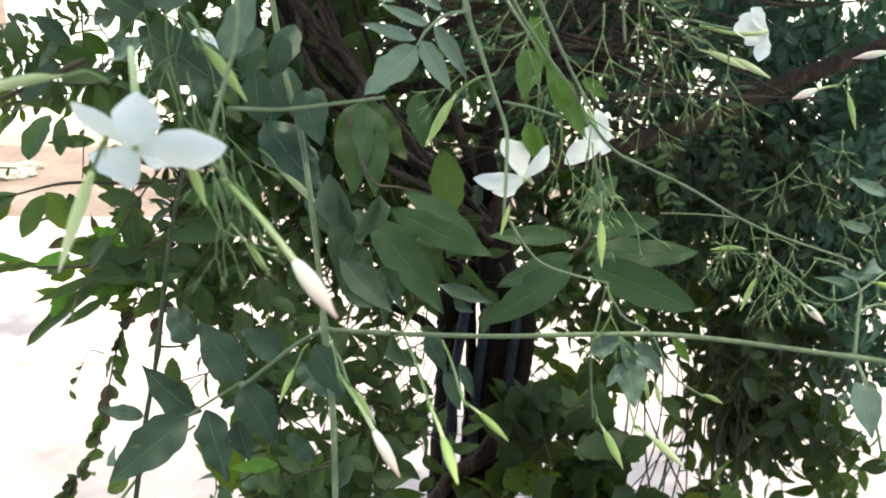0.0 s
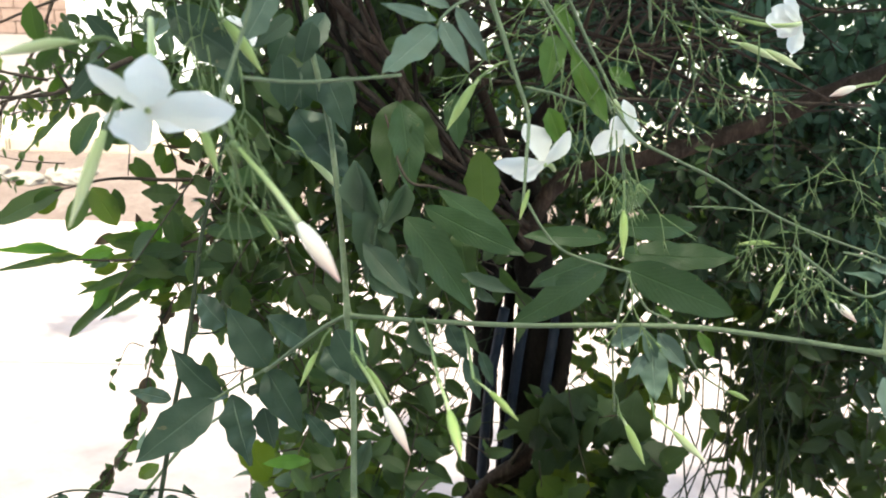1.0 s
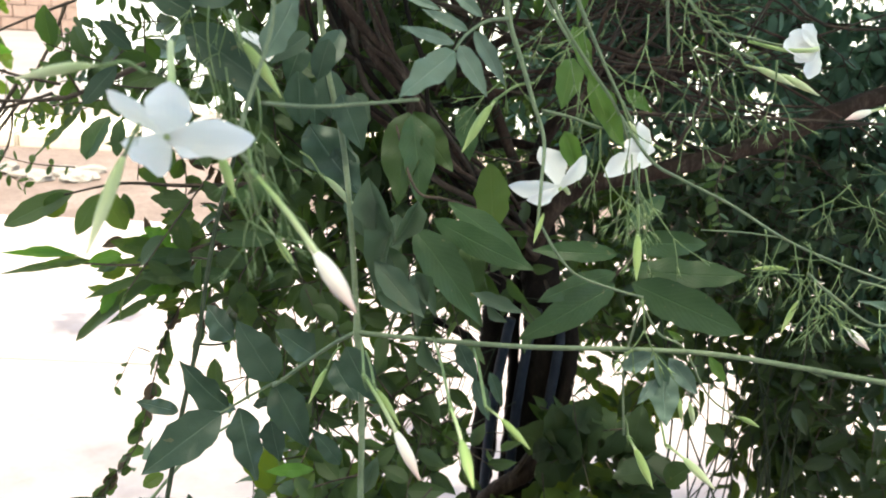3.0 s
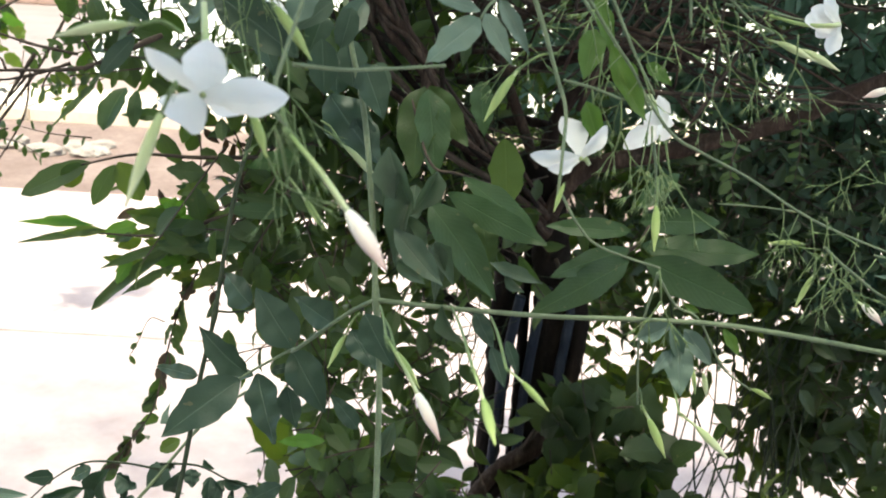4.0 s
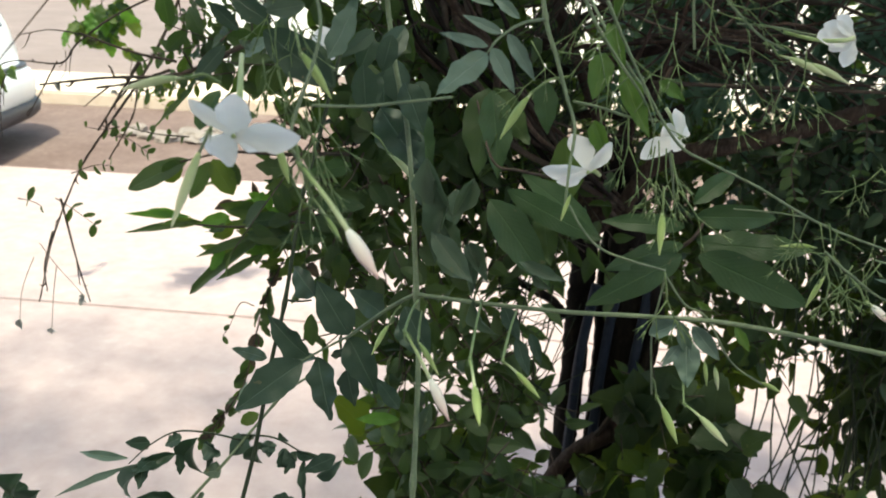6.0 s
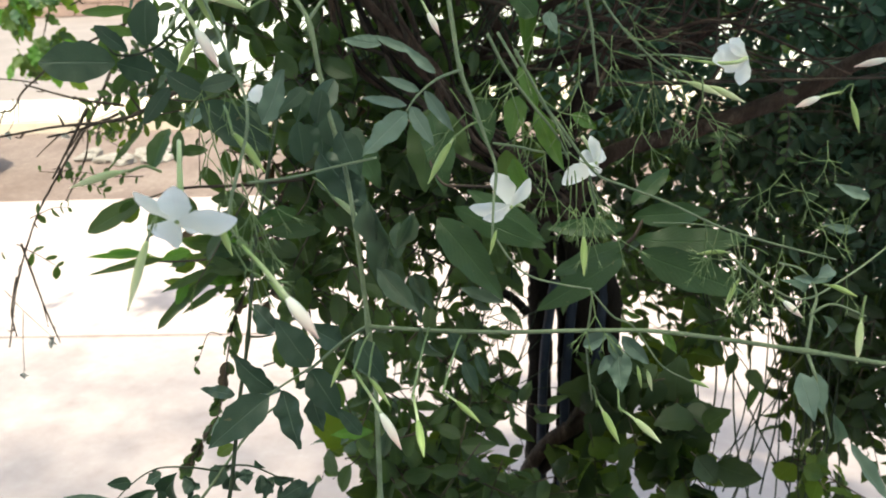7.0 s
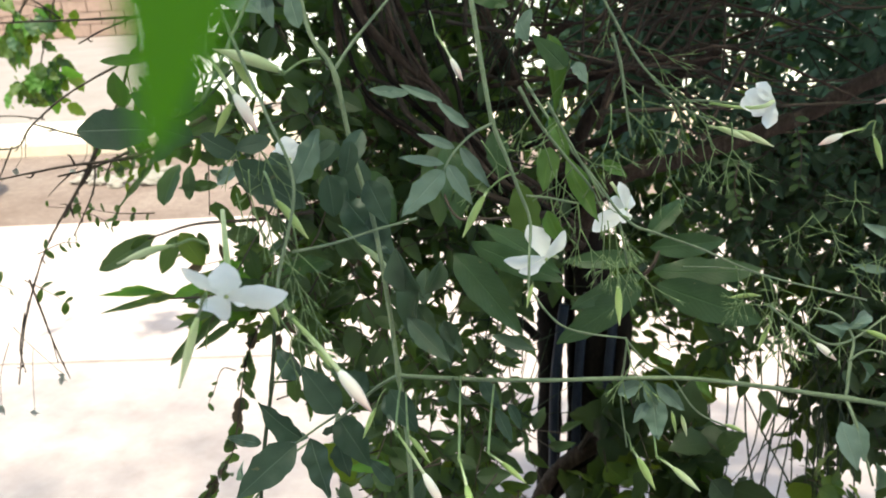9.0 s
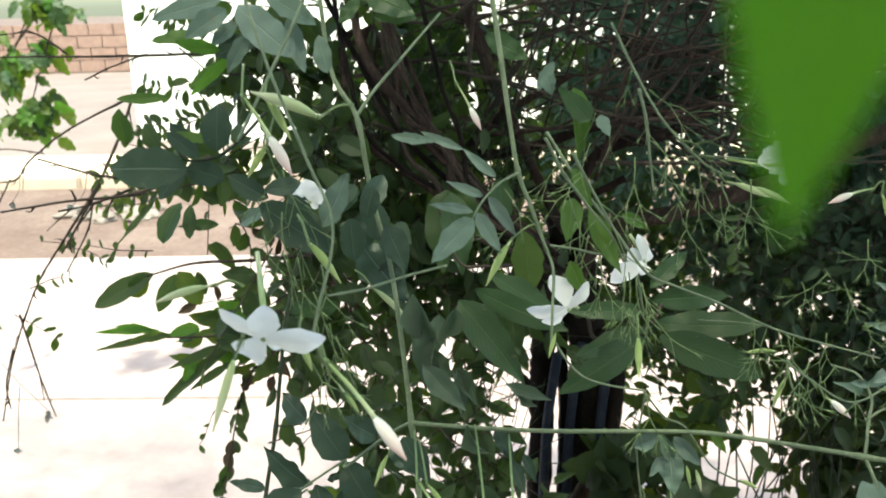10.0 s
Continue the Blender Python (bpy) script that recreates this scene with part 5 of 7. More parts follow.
# Leaves that hang about the upright stem.
for b, t, w, kind, mat in (
    ((-0.121, 0.4275, 1.4531), (-0.1182, 0.4198, 1.4304), 0.75, "oval", JASMINE_LEAF), ((-0.1361, 0.4278, 1.4641), (-0.1403, 0.4202, 1.4463), 0.75, "heart", JASMINE_LEAF),
    ((-0.1301, 0.4335, 1.4458), (-0.1291, 0.426, 1.4249), 0.7, "oval", JASMINE_LEAF), ((-0.1049, 0.4169, 1.4433), (-0.0958, 0.4145, 1.4308), 0.6, "heart", DUSTY_LEAF),
    ((-0.1226, 0.4439, 1.4098), (-0.1088, 0.4406, 1.3917), 0.7, "ovate", JASMINE_LEAF), ((-0.137, 0.4447, 1.4216), (-0.1078, 0.438, 1.384), 0.6, "ovate", JASMINE_LEAF),
    ((-0.0946, 0.4037, 1.4007), (-0.0857, 0.386, 1.3765), 0.35, "curled", DUSTY_LEAF), ((-0.0798, 0.3991, 1.3784), (-0.0863, 0.3796, 1.3596), 0.6, "curled", DUSTY_LEAF),
    ((-0.0819, 0.3964, 1.3726), (-0.0704, 0.392, 1.353), 0.6, "curled", DUSTY_LEAF), ((-0.07, 0.4041, 1.3558), (-0.0529, 0.3929, 1.3438), 0.5, "curled", DUSTY_LEAF),
    ((-0.0672, 0.4053, 1.3574), (-0.0592, 0.3886, 1.3363), 0.4, "curled", DUSTY_LEAF), ((-0.0377, 0.3996, 1.3518), (-0.014, 0.401, 1.34), 0.3, "curled", DUSTY_LEAF),
    ((-0.0296, 0.3996, 1.3464), (-0.0192, 0.3981, 1.3354), 0.4, "curled", DUSTY_LEAF), ((-0.086, 0.4409, 1.3772), (-0.0858, 0.4317, 1.3523), 0.5, "ovate", DUSTY_LEAF),
    ((-0.1132, 0.4383, 1.3884), (-0.0966, 0.4323, 1.3611), 0.4, "curled", DUSTY_LEAF), ((-0.0937, 0.425, 1.3394), (-0.0724, 0.4249, 1.3248), 0.4, "curled", DUSTY_LEAF),
    ((-0.0569, 0.3775, 1.3343), (-0.0477, 0.3706, 1.3095), 0.35, "curled", DUSTY_LEAF), ((-0.0407, 0.3807, 1.3323), (-0.031, 0.3765, 1.3145), 0.45, "ovate", JASMINE_LEAF),
    ((-0.0302, 0.3678, 1.32), (-0.0206, 0.3633, 1.3013), 0.4, "ovate", JASMINE_LEAF), ((-0.0236, 0.3706, 1.3231), (-0.0143, 0.3669, 1.3071), 0.35, "ovate", JASMINE_LEAF),
    ((-0.0917, 0.3568, 1.2715), (-0.1058, 0.3594, 1.2881), 0.45, "ovate", JASMINE_LEAF), ((-0.0745, 0.3623, 1.2753), (-0.0805, 0.3533, 1.2548), 0.4, "curled", DUSTY_LEAF),
    ((-0.0415, 0.3881, 1.2045), (-0.0143, 0.3906, 1.1933), 0.4, "curled", DUSTY_LEAF), ((-0.1369, 0.3711, 1.2217), (-0.1559, 0.3632, 1.213), 0.5, "ovate", JASMINE_LEAF),
    ((-0.1177, 0.3828, 1.473), (-0.1325, 0.3743, 1.4593), 0.4, "heart", DUSTY_LEAF), ((-0.1091, 0.4072, 1.4741), (-0.1147, 0.3882, 1.4557), 0.5, "oval", JASMINE_LEAF),
    ((-0.1279, 0.4041, 1.4483), (-0.1259, 0.3973, 1.4279), 0.75, "heart", JASMINE_LEAF), ((-0.1085, 0.4074, 1.444), (-0.0952, 0.4014, 1.4184), 0.6, "ovate", JASMINE_LEAF),
    ((-0.1635, 0.4006, 1.4628), (-0.1469, 0.3954, 1.437), 0.5, "ovate", JASMINE_LEAF), ((-0.139, 0.4042, 1.3952), (-0.1656, 0.3959, 1.3904), 0.4, "ovate", BROAD_LEAF),
    ((-0.0917, 0.3978, 1.4057), (-0.0798, 0.3887, 1.3724), 0.5, "curled", DUSTY_LEAF), ((-0.0704, 0.4196, 1.3911), (-0.0766, 0.4089, 1.3657), 0.5, "curled", DUSTY_LEAF),
    ((-0.0845, 0.386, 1.368), (-0.0615, 0.3822, 1.3418), 0.4, "curled", DUSTY_LEAF), ((-0.0934, 0.3694, 1.3282), (-0.0768, 0.3642, 1.3023), 0.55, "ovate", JASMINE_LEAF),
):
    leaf(centre_vine, b, t, w, kind, mat, random.uniform(-22, 22))

bud(centre_vine, (-0.06, 0.2721, 1.362), (-0.0361, 0.2616, 1.3293), (-0.0861, 0.3698, 1.3329), 0.1, 0.6, PINK_BUD)
bud(centre_vine, (-0.0250, 0.2484, 1.3664), (-0.0128, 0.2181, 1.3568), (-0.0526, 0.3786, 1.3345), 0.095, 0.5, GREEN_BUD)
bud(centre_vine, (-0.0146, 0.2592, 1.3625), (0.0013, 0.2600, 1.3482), (-0.0321, 0.3724, 1.3337), 0.11, 0.4, GREEN_BUD)
bud(centre_vine, (-0.0609, 0.2937, 1.347), (-0.05, 0.2913, 1.3332), (-0.0834, 0.3685, 1.3274), 0.14, 0.1, GREEN_BUD)
bud(centre_vine, (-0.103, 0.3702, 1.3155), (-0.107, 0.354, 1.3038), (-0.0976, 0.3753, 1.3258), 0.14, 0.1, GREEN_BUD)

# The dark stem beside it.
left_vine = root("jasmine_stem", "slender dark jasmine stem hanging over the pavement", "vine")
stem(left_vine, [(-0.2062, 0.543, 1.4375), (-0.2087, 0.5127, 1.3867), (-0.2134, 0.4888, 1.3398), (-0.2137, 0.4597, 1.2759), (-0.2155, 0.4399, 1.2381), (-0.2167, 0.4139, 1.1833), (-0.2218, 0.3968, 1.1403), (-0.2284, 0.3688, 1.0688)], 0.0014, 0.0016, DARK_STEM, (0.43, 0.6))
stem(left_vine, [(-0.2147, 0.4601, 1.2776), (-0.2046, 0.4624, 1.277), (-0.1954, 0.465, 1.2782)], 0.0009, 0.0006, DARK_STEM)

# The low shoot at the bottom, with small crinkled leaves.
low_vine = root("jasmine_stem", "low jasmine shoot with small crinkled leaves", "vine")
stem(low_vine, [(-0.6602, 0.194, -0.394), (-0.4488, 0.3893, 0.5884), (-0.3611, 0.4327, 0.9445), (-0.3209, 0.4397, 1.0556), (-0.3042, 0.456, 1.0885), (-0.2773, 0.4755, 1.1237), (-0.2578, 0.4905, 1.1514), (-0.2342, 0.4966, 1.182), (-0.2098, 0.499, 1.2019)], 0.0019, 0.0009, STEM, (0.7, 0.82))
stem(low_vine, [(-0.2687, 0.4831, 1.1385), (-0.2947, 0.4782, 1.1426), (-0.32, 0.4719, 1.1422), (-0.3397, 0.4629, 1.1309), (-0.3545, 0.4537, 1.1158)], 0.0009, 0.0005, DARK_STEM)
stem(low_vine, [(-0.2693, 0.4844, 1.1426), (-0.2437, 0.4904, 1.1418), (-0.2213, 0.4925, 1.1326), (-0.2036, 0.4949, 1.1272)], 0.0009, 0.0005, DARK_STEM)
for b, t, w, kind, mat in (
    ((-0.3551, 0.455, 1.1199), (-0.4018, 0.444, 1.1209), 0.17, "lance", GREY_LEAF), ((-0.3543, 0.453, 1.1137), (-0.4087, 0.4321, 1.0933), 0.1, "lance", GREY_LEAF),
    ((-0.34, 0.4636, 1.133), (-0.3607, 0.4574, 1.1299), 0.6, "heart", JASMINE_LEAF), ((-0.3359, 0.4593, 1.1187), (-0.3882, 0.4334, 1.0832), 0.2, "curled", GREY_LEAF),
    ((-0.3178, 0.4664, 1.1258), (-0.3481, 0.4551, 1.1152), 0.35, "curled", JASMINE_LEAF), ((-0.3153, 0.4716, 1.1383), (-0.3292, 0.4657, 1.1314), 0.8, "lobed", JASMINE_LEAF),
    ((-0.3026, 0.4749, 1.1389), (-0.3192, 0.4584, 1.1051), 0.4, "curled", JASMINE_LEAF), ((-0.2979, 0.4746, 1.135), (-0.282, 0.4758, 1.1275), 0.9, "curled", JASMINE_LEAF),
    ((-0.2648, 0.4849, 1.1408), (-0.2775, 0.4762, 1.1257), 0.8, "heart", JASMINE_LEAF), ((-0.2558, 0.4857, 1.1371), (-0.2569, 0.4771, 1.1143), 0.6, "curled", JASMINE_LEAF),
    ((-0.2477, 0.4886, 1.1395), (-0.246, 0.4845, 1.1272), 1.0, "lobed", JASMINE_LEAF), ((-0.2342, 0.4899, 1.134), (-0.2254, 0.4853, 1.1159), 0.8, "curled", JASMINE_LEAF),
    ((-0.2255, 0.4914, 1.1324), (-0.207, 0.494, 1.1271), 0.5, "curled", JASMINE_LEAF), ((-0.2183, 0.491, 1.1265), (-0.2102, 0.4825, 1.0981), 0.3, "curled", JASMINE_LEAF),
    ((-0.2401, 0.4929, 1.1461), (-0.2325, 0.4915, 1.1374), 0.5, "curled", JASMINE_LEAF), ((-0.2704, 0.4872, 1.1508), (-0.2589, 0.4933, 1.1596), 0.7, "oval", BACKLIT_LEAF),
    ((-0.2988, 0.4402, 1.1016), (-0.3283, 0.4351, 1.1074), 0.6, "curled", JASMINE_LEAF), ((-0.4187, 0.4131, 1.1078), (-0.4375, 0.4038, 1.0949), 0.7, "heart", JASMINE_LEAF),
    ((-0.408, 0.4145, 1.1043), (-0.4198, 0.4047, 1.0857), 0.8, "curled", JASMINE_LEAF), ((-0.2299, 0.4598, 1.109), (-0.2084, 0.4625, 1.102), 0.7, "lobed", JASMINE_LEAF),
    ((-0.1995, 0.4737, 1.1265), (-0.1802, 0.4817, 1.1354), 0.5, "curled", JASMINE_LEAF), ((-0.2392, 0.4473, 1.1998), (-0.2483, 0.449, 1.2106), 0.5, "curled", GREY_LEAF),
    ((-0.3801, 0.3783, 1.1158), (-0.4124, 0.371, 1.1223), 0.5, "heart", JASMINE_LEAF), ((-0.3918, 0.3849, 1.1424), (-0.4046, 0.3735, 1.1226), 0.8, "curled", JASMINE_LEAF),
    ((-0.3523, 0.3857, 1.113), (-0.3901, 0.3707, 1.1039), 0.4, "lobed", JASMINE_LEAF),
):
    leaf(low_vine, b, t, w, kind, mat, random.uniform(-25, 25))
rng = random.Random(19)
for a, b in (((-0.3545, 0.4537, 1.1158), (-0.2687, 0.4831, 1.1385)), ((-0.2693, 0.4844, 1.1426), (-0.2036, 0.4949, 1.1272)), ((-0.3209, 0.4397, 1.0556), (-0.2578, 0.4905, 1.1514))):
    for k in range(5):
        p = Vector(a).lerp(Vector(b), (k + rng.random()) / 5)
        w = Vector((rng.gauss(0.0, 0.6), rng.gauss(-0.3, 0.4), rng.gauss(-0.6, 0.5))).normalized() * rng.uniform(0.012, 0.022)
        leaf(low_vine, p, p + w, rng.choice((0.5, 0.7, 0.9)), rng.choice(("curled", "lobed", "heart")), rng.choice((JASMINE_LEAF, DUSTY_LEAF)), rng.uniform(-60, 60))
stem(low_vine, [(-0.2993, 0.4172, 1.0949), (-0.3424, 0.3969, 1.1054), (-0.3801, 0.3783, 1.1158), (-0.4018, 0.3773, 1.1305)], 0.0009, 0.0005, DARK_STEM)

# The near flower, its long bud, and the sprays round it.
near_vine = root("jasmine_stem", "jasmine shoot with a large white open flower and long pink-tipped bud", "vine")
stem(near_vine, [(-0.1409, 0.2995, 1.5908), (-0.1142, 0.2683, 1.5464), (-0.0939, 0.2505, 1.5133), (-0.0788, 0.2343, 1.4885), (-0.081, 0.2144, 1.4566), (-0.0757, 0.2093, 1.4483)], 0.0007, 0.0006)
stem(near_vine, [(-0.0837, 0.2373, 1.4613), (-0.0734, 0.2553, 1.4588), (-0.0619, 0.2743, 1.4583), (-0.0475, 0.2891, 1.459)], 0.0006, 0.0006, STEM)
flower(near_vine, (-0.0974, 0.2060, 1.4553), [(-0.1127, 0.2030, 1.4664, 0.3), (-0.0928, 0.2000, 1.4694, 0.72), (-0.0741, 0.2050, 1.4560, 0.47), (-0.1098, 0.2100, 1.4456, 0.84), (-0.0905, 0.2150, 1.4484, 0.5)], (-0.1132, 0.2412, 1.4766), 0.6, 0.6, 0.1, Vector((0.25, -0.95, 0.0)), (-10, 8, 14, -10, 24))
bud(near_vine, (-0.0755, 0.209, 1.4472), (-0.0448, 0.2011, 1.4143), (-0.0798, 0.2138, 1.4542), 0.105, 0.66, PINK_BUD)
bud(near_vine, (-0.1021, 0.2001, 1.4585), (-0.1094, 0.185, 1.4283), None, 0.09, 0.32, CREAM_BUD, STEM)
bud(near_vine, (-0.1195, 0.2158, 1.4712), (-0.1382, 0.2043, 1.4674), (-0.1112, 0.2225, 1.4691), 0.13, 0.2, CREAM_BUD)
bud(near_vine, (-0.0975, 0.2562, 1.4771), (-0.0837, 0.2536, 1.461), (-0.1061, 0.2681, 1.4854), 0.16, 0.12, GREEN_BUD)
bud(near_vine, (-0.0919, 0.2251, 1.4486), (-0.0861, 0.222, 1.4363), (-0.091, 0.2279, 1.4556), 0.2, 0.1, GREEN_BUD)
bud(near_vine, (-0.0864, 0.2403, 1.4267), (-0.0735, 0.2378, 1.4112), (-0.0846, 0.2251, 1.4437), 0.1, 0.5, GREEN_BUD)
bud(near_vine, (-0.1233, 0.4209, 1.4006), (-0.1001, 0.4193, 1.3805), (-0.1344, 0.4219, 1.4112), 0.12, 0.15, CREAM_BUD, TUBE)
rng = random.Random(41)
for b, w, L in (((-0.0839, 0.2382, 1.4491), (0.1, 0, -1), 0.012), ((-0.0845, 0.246, 1.4409), (0.3, 0, -1), 0.011), ((-0.0917, 0.2322, 1.4378), (0.5, 0, -1), 0.012), ((-0.0947, 0.251, 1.4317), (0.2, 0, -1), 0.014),
               ((-0.106, 0.2639, 1.468), (0.1, 0, -1), 0.016), ((-0.0988, 0.2607, 1.4541), (0.3, 0, -1), 0.014), ((-0.1133, 0.2687, 1.4863), (0, 0, -1), 0.016)):
    sprig(near_vine, b, w, L, 2, rng, 0.00045)

# The foremost compound leaf, high up, and the bud cluster above it.
high_vine = root("jasmine_stem", "high jasmine shoot with dark leaves and pale buds", "vine")
stem(high_vine, [(-0.1245, 0.3606, 1.5876), (-0.1267, 0.331, 1.5617), (-0.1371, 0.2954, 1.5218), (-0.1372, 0.2824, 1.5138)], 0.0009, 0.0006)
stem(high_vine, [(-0.1339, 0.3071, 1.5228), (-0.1464, 0.2891, 1.5076), (-0.1597, 0.2802, 1.5053), (-0.1659, 0.2805, 1.5109)], 0.0008, 0.0005, DARK_STEM)
for b, t, w, mat in (
    ((-0.1568, 0.2720, 1.5032), (-0.1857, 0.2620, 1.5062), 0.6, JASMINE_LEAF),
    ((-0.1525, 0.2760, 1.5076), (-0.1648, 0.2720, 1.5189), 0.42, JASMINE_LEAF),
    ((-0.1480, 0.2840, 1.5088), (-0.1472, 0.2840, 1.5292), 0.68, JASMINE_LEAF),
    ((-0.1477, 0.2880, 1.4955), (-0.1619, 0.2820, 1.5027), 0.72, JASMINE_LEAF),
    ((-0.1206, 0.3100, 1.4899), (-0.1379, 0.3050, 1.4868), 0.5, DUSTY_LEAF),
    ((-0.1396, 0.3150, 1.4811), (-0.1584, 0.3100, 1.4913), 0.5, JASMINE_LEAF),
    ((-0.1153, 0.3200, 1.4664), (-0.0985, 0.3200, 1.4915), 0.45, GREY_LEAF),
    ((-0.1454, 0.3180, 1.4771), (-0.1103, 0.3120, 1.4569), 0.45, JASMINE_LEAF),
    ((-0.1179, 0.3700, 1.4574), (-0.1141, 0.3650, 1.4345), 0.6, JASMINE_LEAF),
    ((-0.1291, 0.3250, 1.4737), (-0.1130, 0.3200, 1.4526), 0.5, DUSTY_LEAF),
    ((-0.1560, 0.3300, 1.4665), (-0.1647, 0.3280, 1.4706), 0.4, DUSTY_LEAF),
    ((-0.1625, 0.3300, 1.4634), (-0.1477, 0.3250, 1.4744), 0.45, GREY_LEAF),
    
    ((-0.1499, 0.2829, 1.5144), (-0.17, 0.279, 1.5172), 0.25, PALE_LEAF), 
    ((-0.1725, 0.344, 1.5676), (-0.2023, 0.3375, 1.5678), 0.3, GREY_LEAF), ((-0.1508, 0.3486, 1.567), (-0.1584, 0.3422, 1.5513), 0.55, GREY_LEAF),
    ((-0.1372, 0.3507, 1.564), (-0.1294, 0.3444, 1.5372), 0.35, GREY_LEAF), ((-0.1615, 0.3448, 1.562), (-0.1746, 0.3388, 1.5517), 0.5, GREY_LEAF),
    ((-0.1691, 0.3392, 1.5489), (-0.1937, 0.3351, 1.5535), 0.3, LIME_LEAF), ((-0.1636, 0.3395, 1.5461), (-0.1833, 0.3302, 1.5293), 0.22, LIME_LEAF),
    ((-0.1276, 0.376, 1.5345), (-0.1341, 0.3806, 1.5546), 0.5, GREY_LEAF), 
    ((-0.1202, 0.4391, 1.5615), (-0.0945, 0.445, 1.5624), 0.35, BROAD_LEAF), ((-0.1395, 0.434, 1.5588), (-0.127, 0.4405, 1.5712), 0.5, BROAD_LEAF),
    ((-0.1648, 0.3366, 1.5728), (-0.1961, 0.3225, 1.5664), 0.34, GREY_LEAF), ((-0.1625, 0.3357, 1.568), (-0.1755, 0.3188, 1.5569), 0.5, GREY_LEAF), ((-0.1573, 0.3374, 1.57), (-0.126, 0.3257, 1.5435), 0.42, GREY_LEAF),
    ((-0.1442, 0.3417, 1.5748), (-0.1199, 0.343, 1.5612), 0.45, GREY_LEAF), ((-0.1515, 0.3348, 1.5569), (-0.1614, 0.3272, 1.539), 0.4, GREY_LEAF), ((-0.2694, 0.5098, 1.5514), (-0.3002, 0.5019, 1.5476), 0.35, PALE_LEAF), ((-0.2494, 0.5084, 1.5319), (-0.2759, 0.4977, 1.5155), 0.3, PALE_LEAF),
    ((-0.2872, 0.4933, 1.5093), (-0.3278, 0.4838, 1.5073), 0.2, PALE_LEAF), ((-0.1272, 0.4423, 1.5775), (-0.0976, 0.4434, 1.5593), 0.5, BROAD_LEAF), ((-0.0854, 0.4256, 1.491), (-0.1081, 0.4218, 1.4948), 0.3, GREY_LEAF), ((-0.0659, 0.4284, 1.4858), (-0.092, 0.4256, 1.4959), 0.2, GREY_LEAF),
    ((-0.0637, 0.5009, 1.5483), (-0.0382, 0.5011, 1.5303), 0.5, BROAD_LEAF), ((-0.016, 0.4536, 1.5335), (-0.0252, 0.447, 1.5179), 0.4, GREY_LEAF), ((-0.4438, 0.7615, 1.4513), (-0.4139, 0.761, 1.4277), 0.45, JASMINE_LEAF), ((-0.4249, 0.7536, 1.4109), (-0.4527, 0.7374, 1.3775), 0.4, JASMINE_LEAF),
    ((-0.1717, 0.3378, 1.5463), (-0.1504, 0.3455, 1.5564), 0.5, JASMINE_LEAF), ((-0.111, 0.3926, 1.4707), (-0.1134, 0.3866, 1.4525), 0.6, JASMINE_LEAF),
):
    leaf(high_vine, b, t, w, "oval" if mat is JASMINE_LEAF else "oblong", mat, random.uniform(-15, 15))
bud(high_vine, (-0.1039, 0.2955, 1.5221), (-0.1294, 0.2830, 1.5347), (-0.0953, 0.3176, 1.5253), 0.17, 0.1, CREAM_BUD)
bud(high_vine, (-0.1273, 0.2926, 1.5323), (-0.1152, 0.2890, 1.5133), (-0.1292, 0.3038, 1.5395), 0.16, 0.1, GREEN_BUD)
bud(high_vine, (-0.1369, 0.2906, 1.5322), (-0.1105, 0.2760, 1.5004), (-0.1404, 0.3029, 1.5447), 0.11, 0.62, PINK_BUD)
bud(high_vine, (-0.1258, 0.2870, 1.5112), (-0.1332, 0.2810, 1.4979), (-0.1239, 0.3012, 1.5274), 0.2, 0.1, GREEN_BUD)
bud(high_vine, (-0.0812, 0.4849, 1.5195), (-0.0646, 0.4834, 1.4889), (-0.0874, 0.4987, 1.5318), 0.12, 0.6, PINK_BUD)
for b, w, L in (((-0.1377, 0.3135, 1.5114), (0.2, 0, -1), 0.016), ((-0.1294, 0.3107, 1.496), (0.3, 0, -1), 0.016), ((-0.1311, 0.3242, 1.4709), (0.1, 0, -1), 0.018)):
    sprig(high_vine, b, w, L, 2, rng)
flower(high_vine, (-0.1529, 0.4022, 1.4583), [(*(-0.164, 0.4011, 1.4625), 0.8), (*(-0.154, 0.401, 1.4719), 0.95), (*(-0.1435, 0.4063, 1.4643), 0.9), (*(-0.148, 0.4023, 1.455), 0.8)], (-0.1598, 0.4085, 1.4493), 0.6, 0.7, 0.2)

# The middle stem with the grey leaf and the two white flowers.
mid_vine = root("jasmine_stem", "jasmine stem with grey-green leaflets and white flowers", "vine")
stem(mid_vine, [(-0.0433, 0.3938, 1.5737), (-0.0375, 0.3845, 1.544), (-0.031, 0.3735, 1.5089), (-0.0258, 0.3662, 1.4851), (-0.0189, 0.3629, 1.4682), (-0.0123, 0.3585, 1.4518), (-0.0067, 0.3546, 1.4377), (-0.0057, 0.3406, 1.4226), (-0.0055, 0.3337, 1.4039)], 0.0014, 0.0006, STEM, (0.37,))
stem(mid_vine, [(-0.0041, 0.338, 1.4056), (0.0031, 0.3379, 1.3947), (0.0115, 0.342, 1.3853), (0.0246, 0.3483, 1.3791), (0.0414, 0.3607, 1.3718)], 0.0006, 0.0005)
stem(mid_vine, [(-0.0088, 0.3585, 1.4495), (0.003, 0.3626, 1.447), (0.0159, 0.3696, 1.4425), (0.0288, 0.3775, 1.4404)], 0.0007, 0.0006)
grey = root_part("compound_leaf", mid_vine)
part("leaf_stalk", tube([(-0.0258, 0.3662, 1.4851), (-0.032, 0.3426, 1.4844), (-0.0373, 0.3232, 1.4797), (-0.0398, 0.313, 1.4743)], 0.0008, 0.0005, 6), STEM, grey)
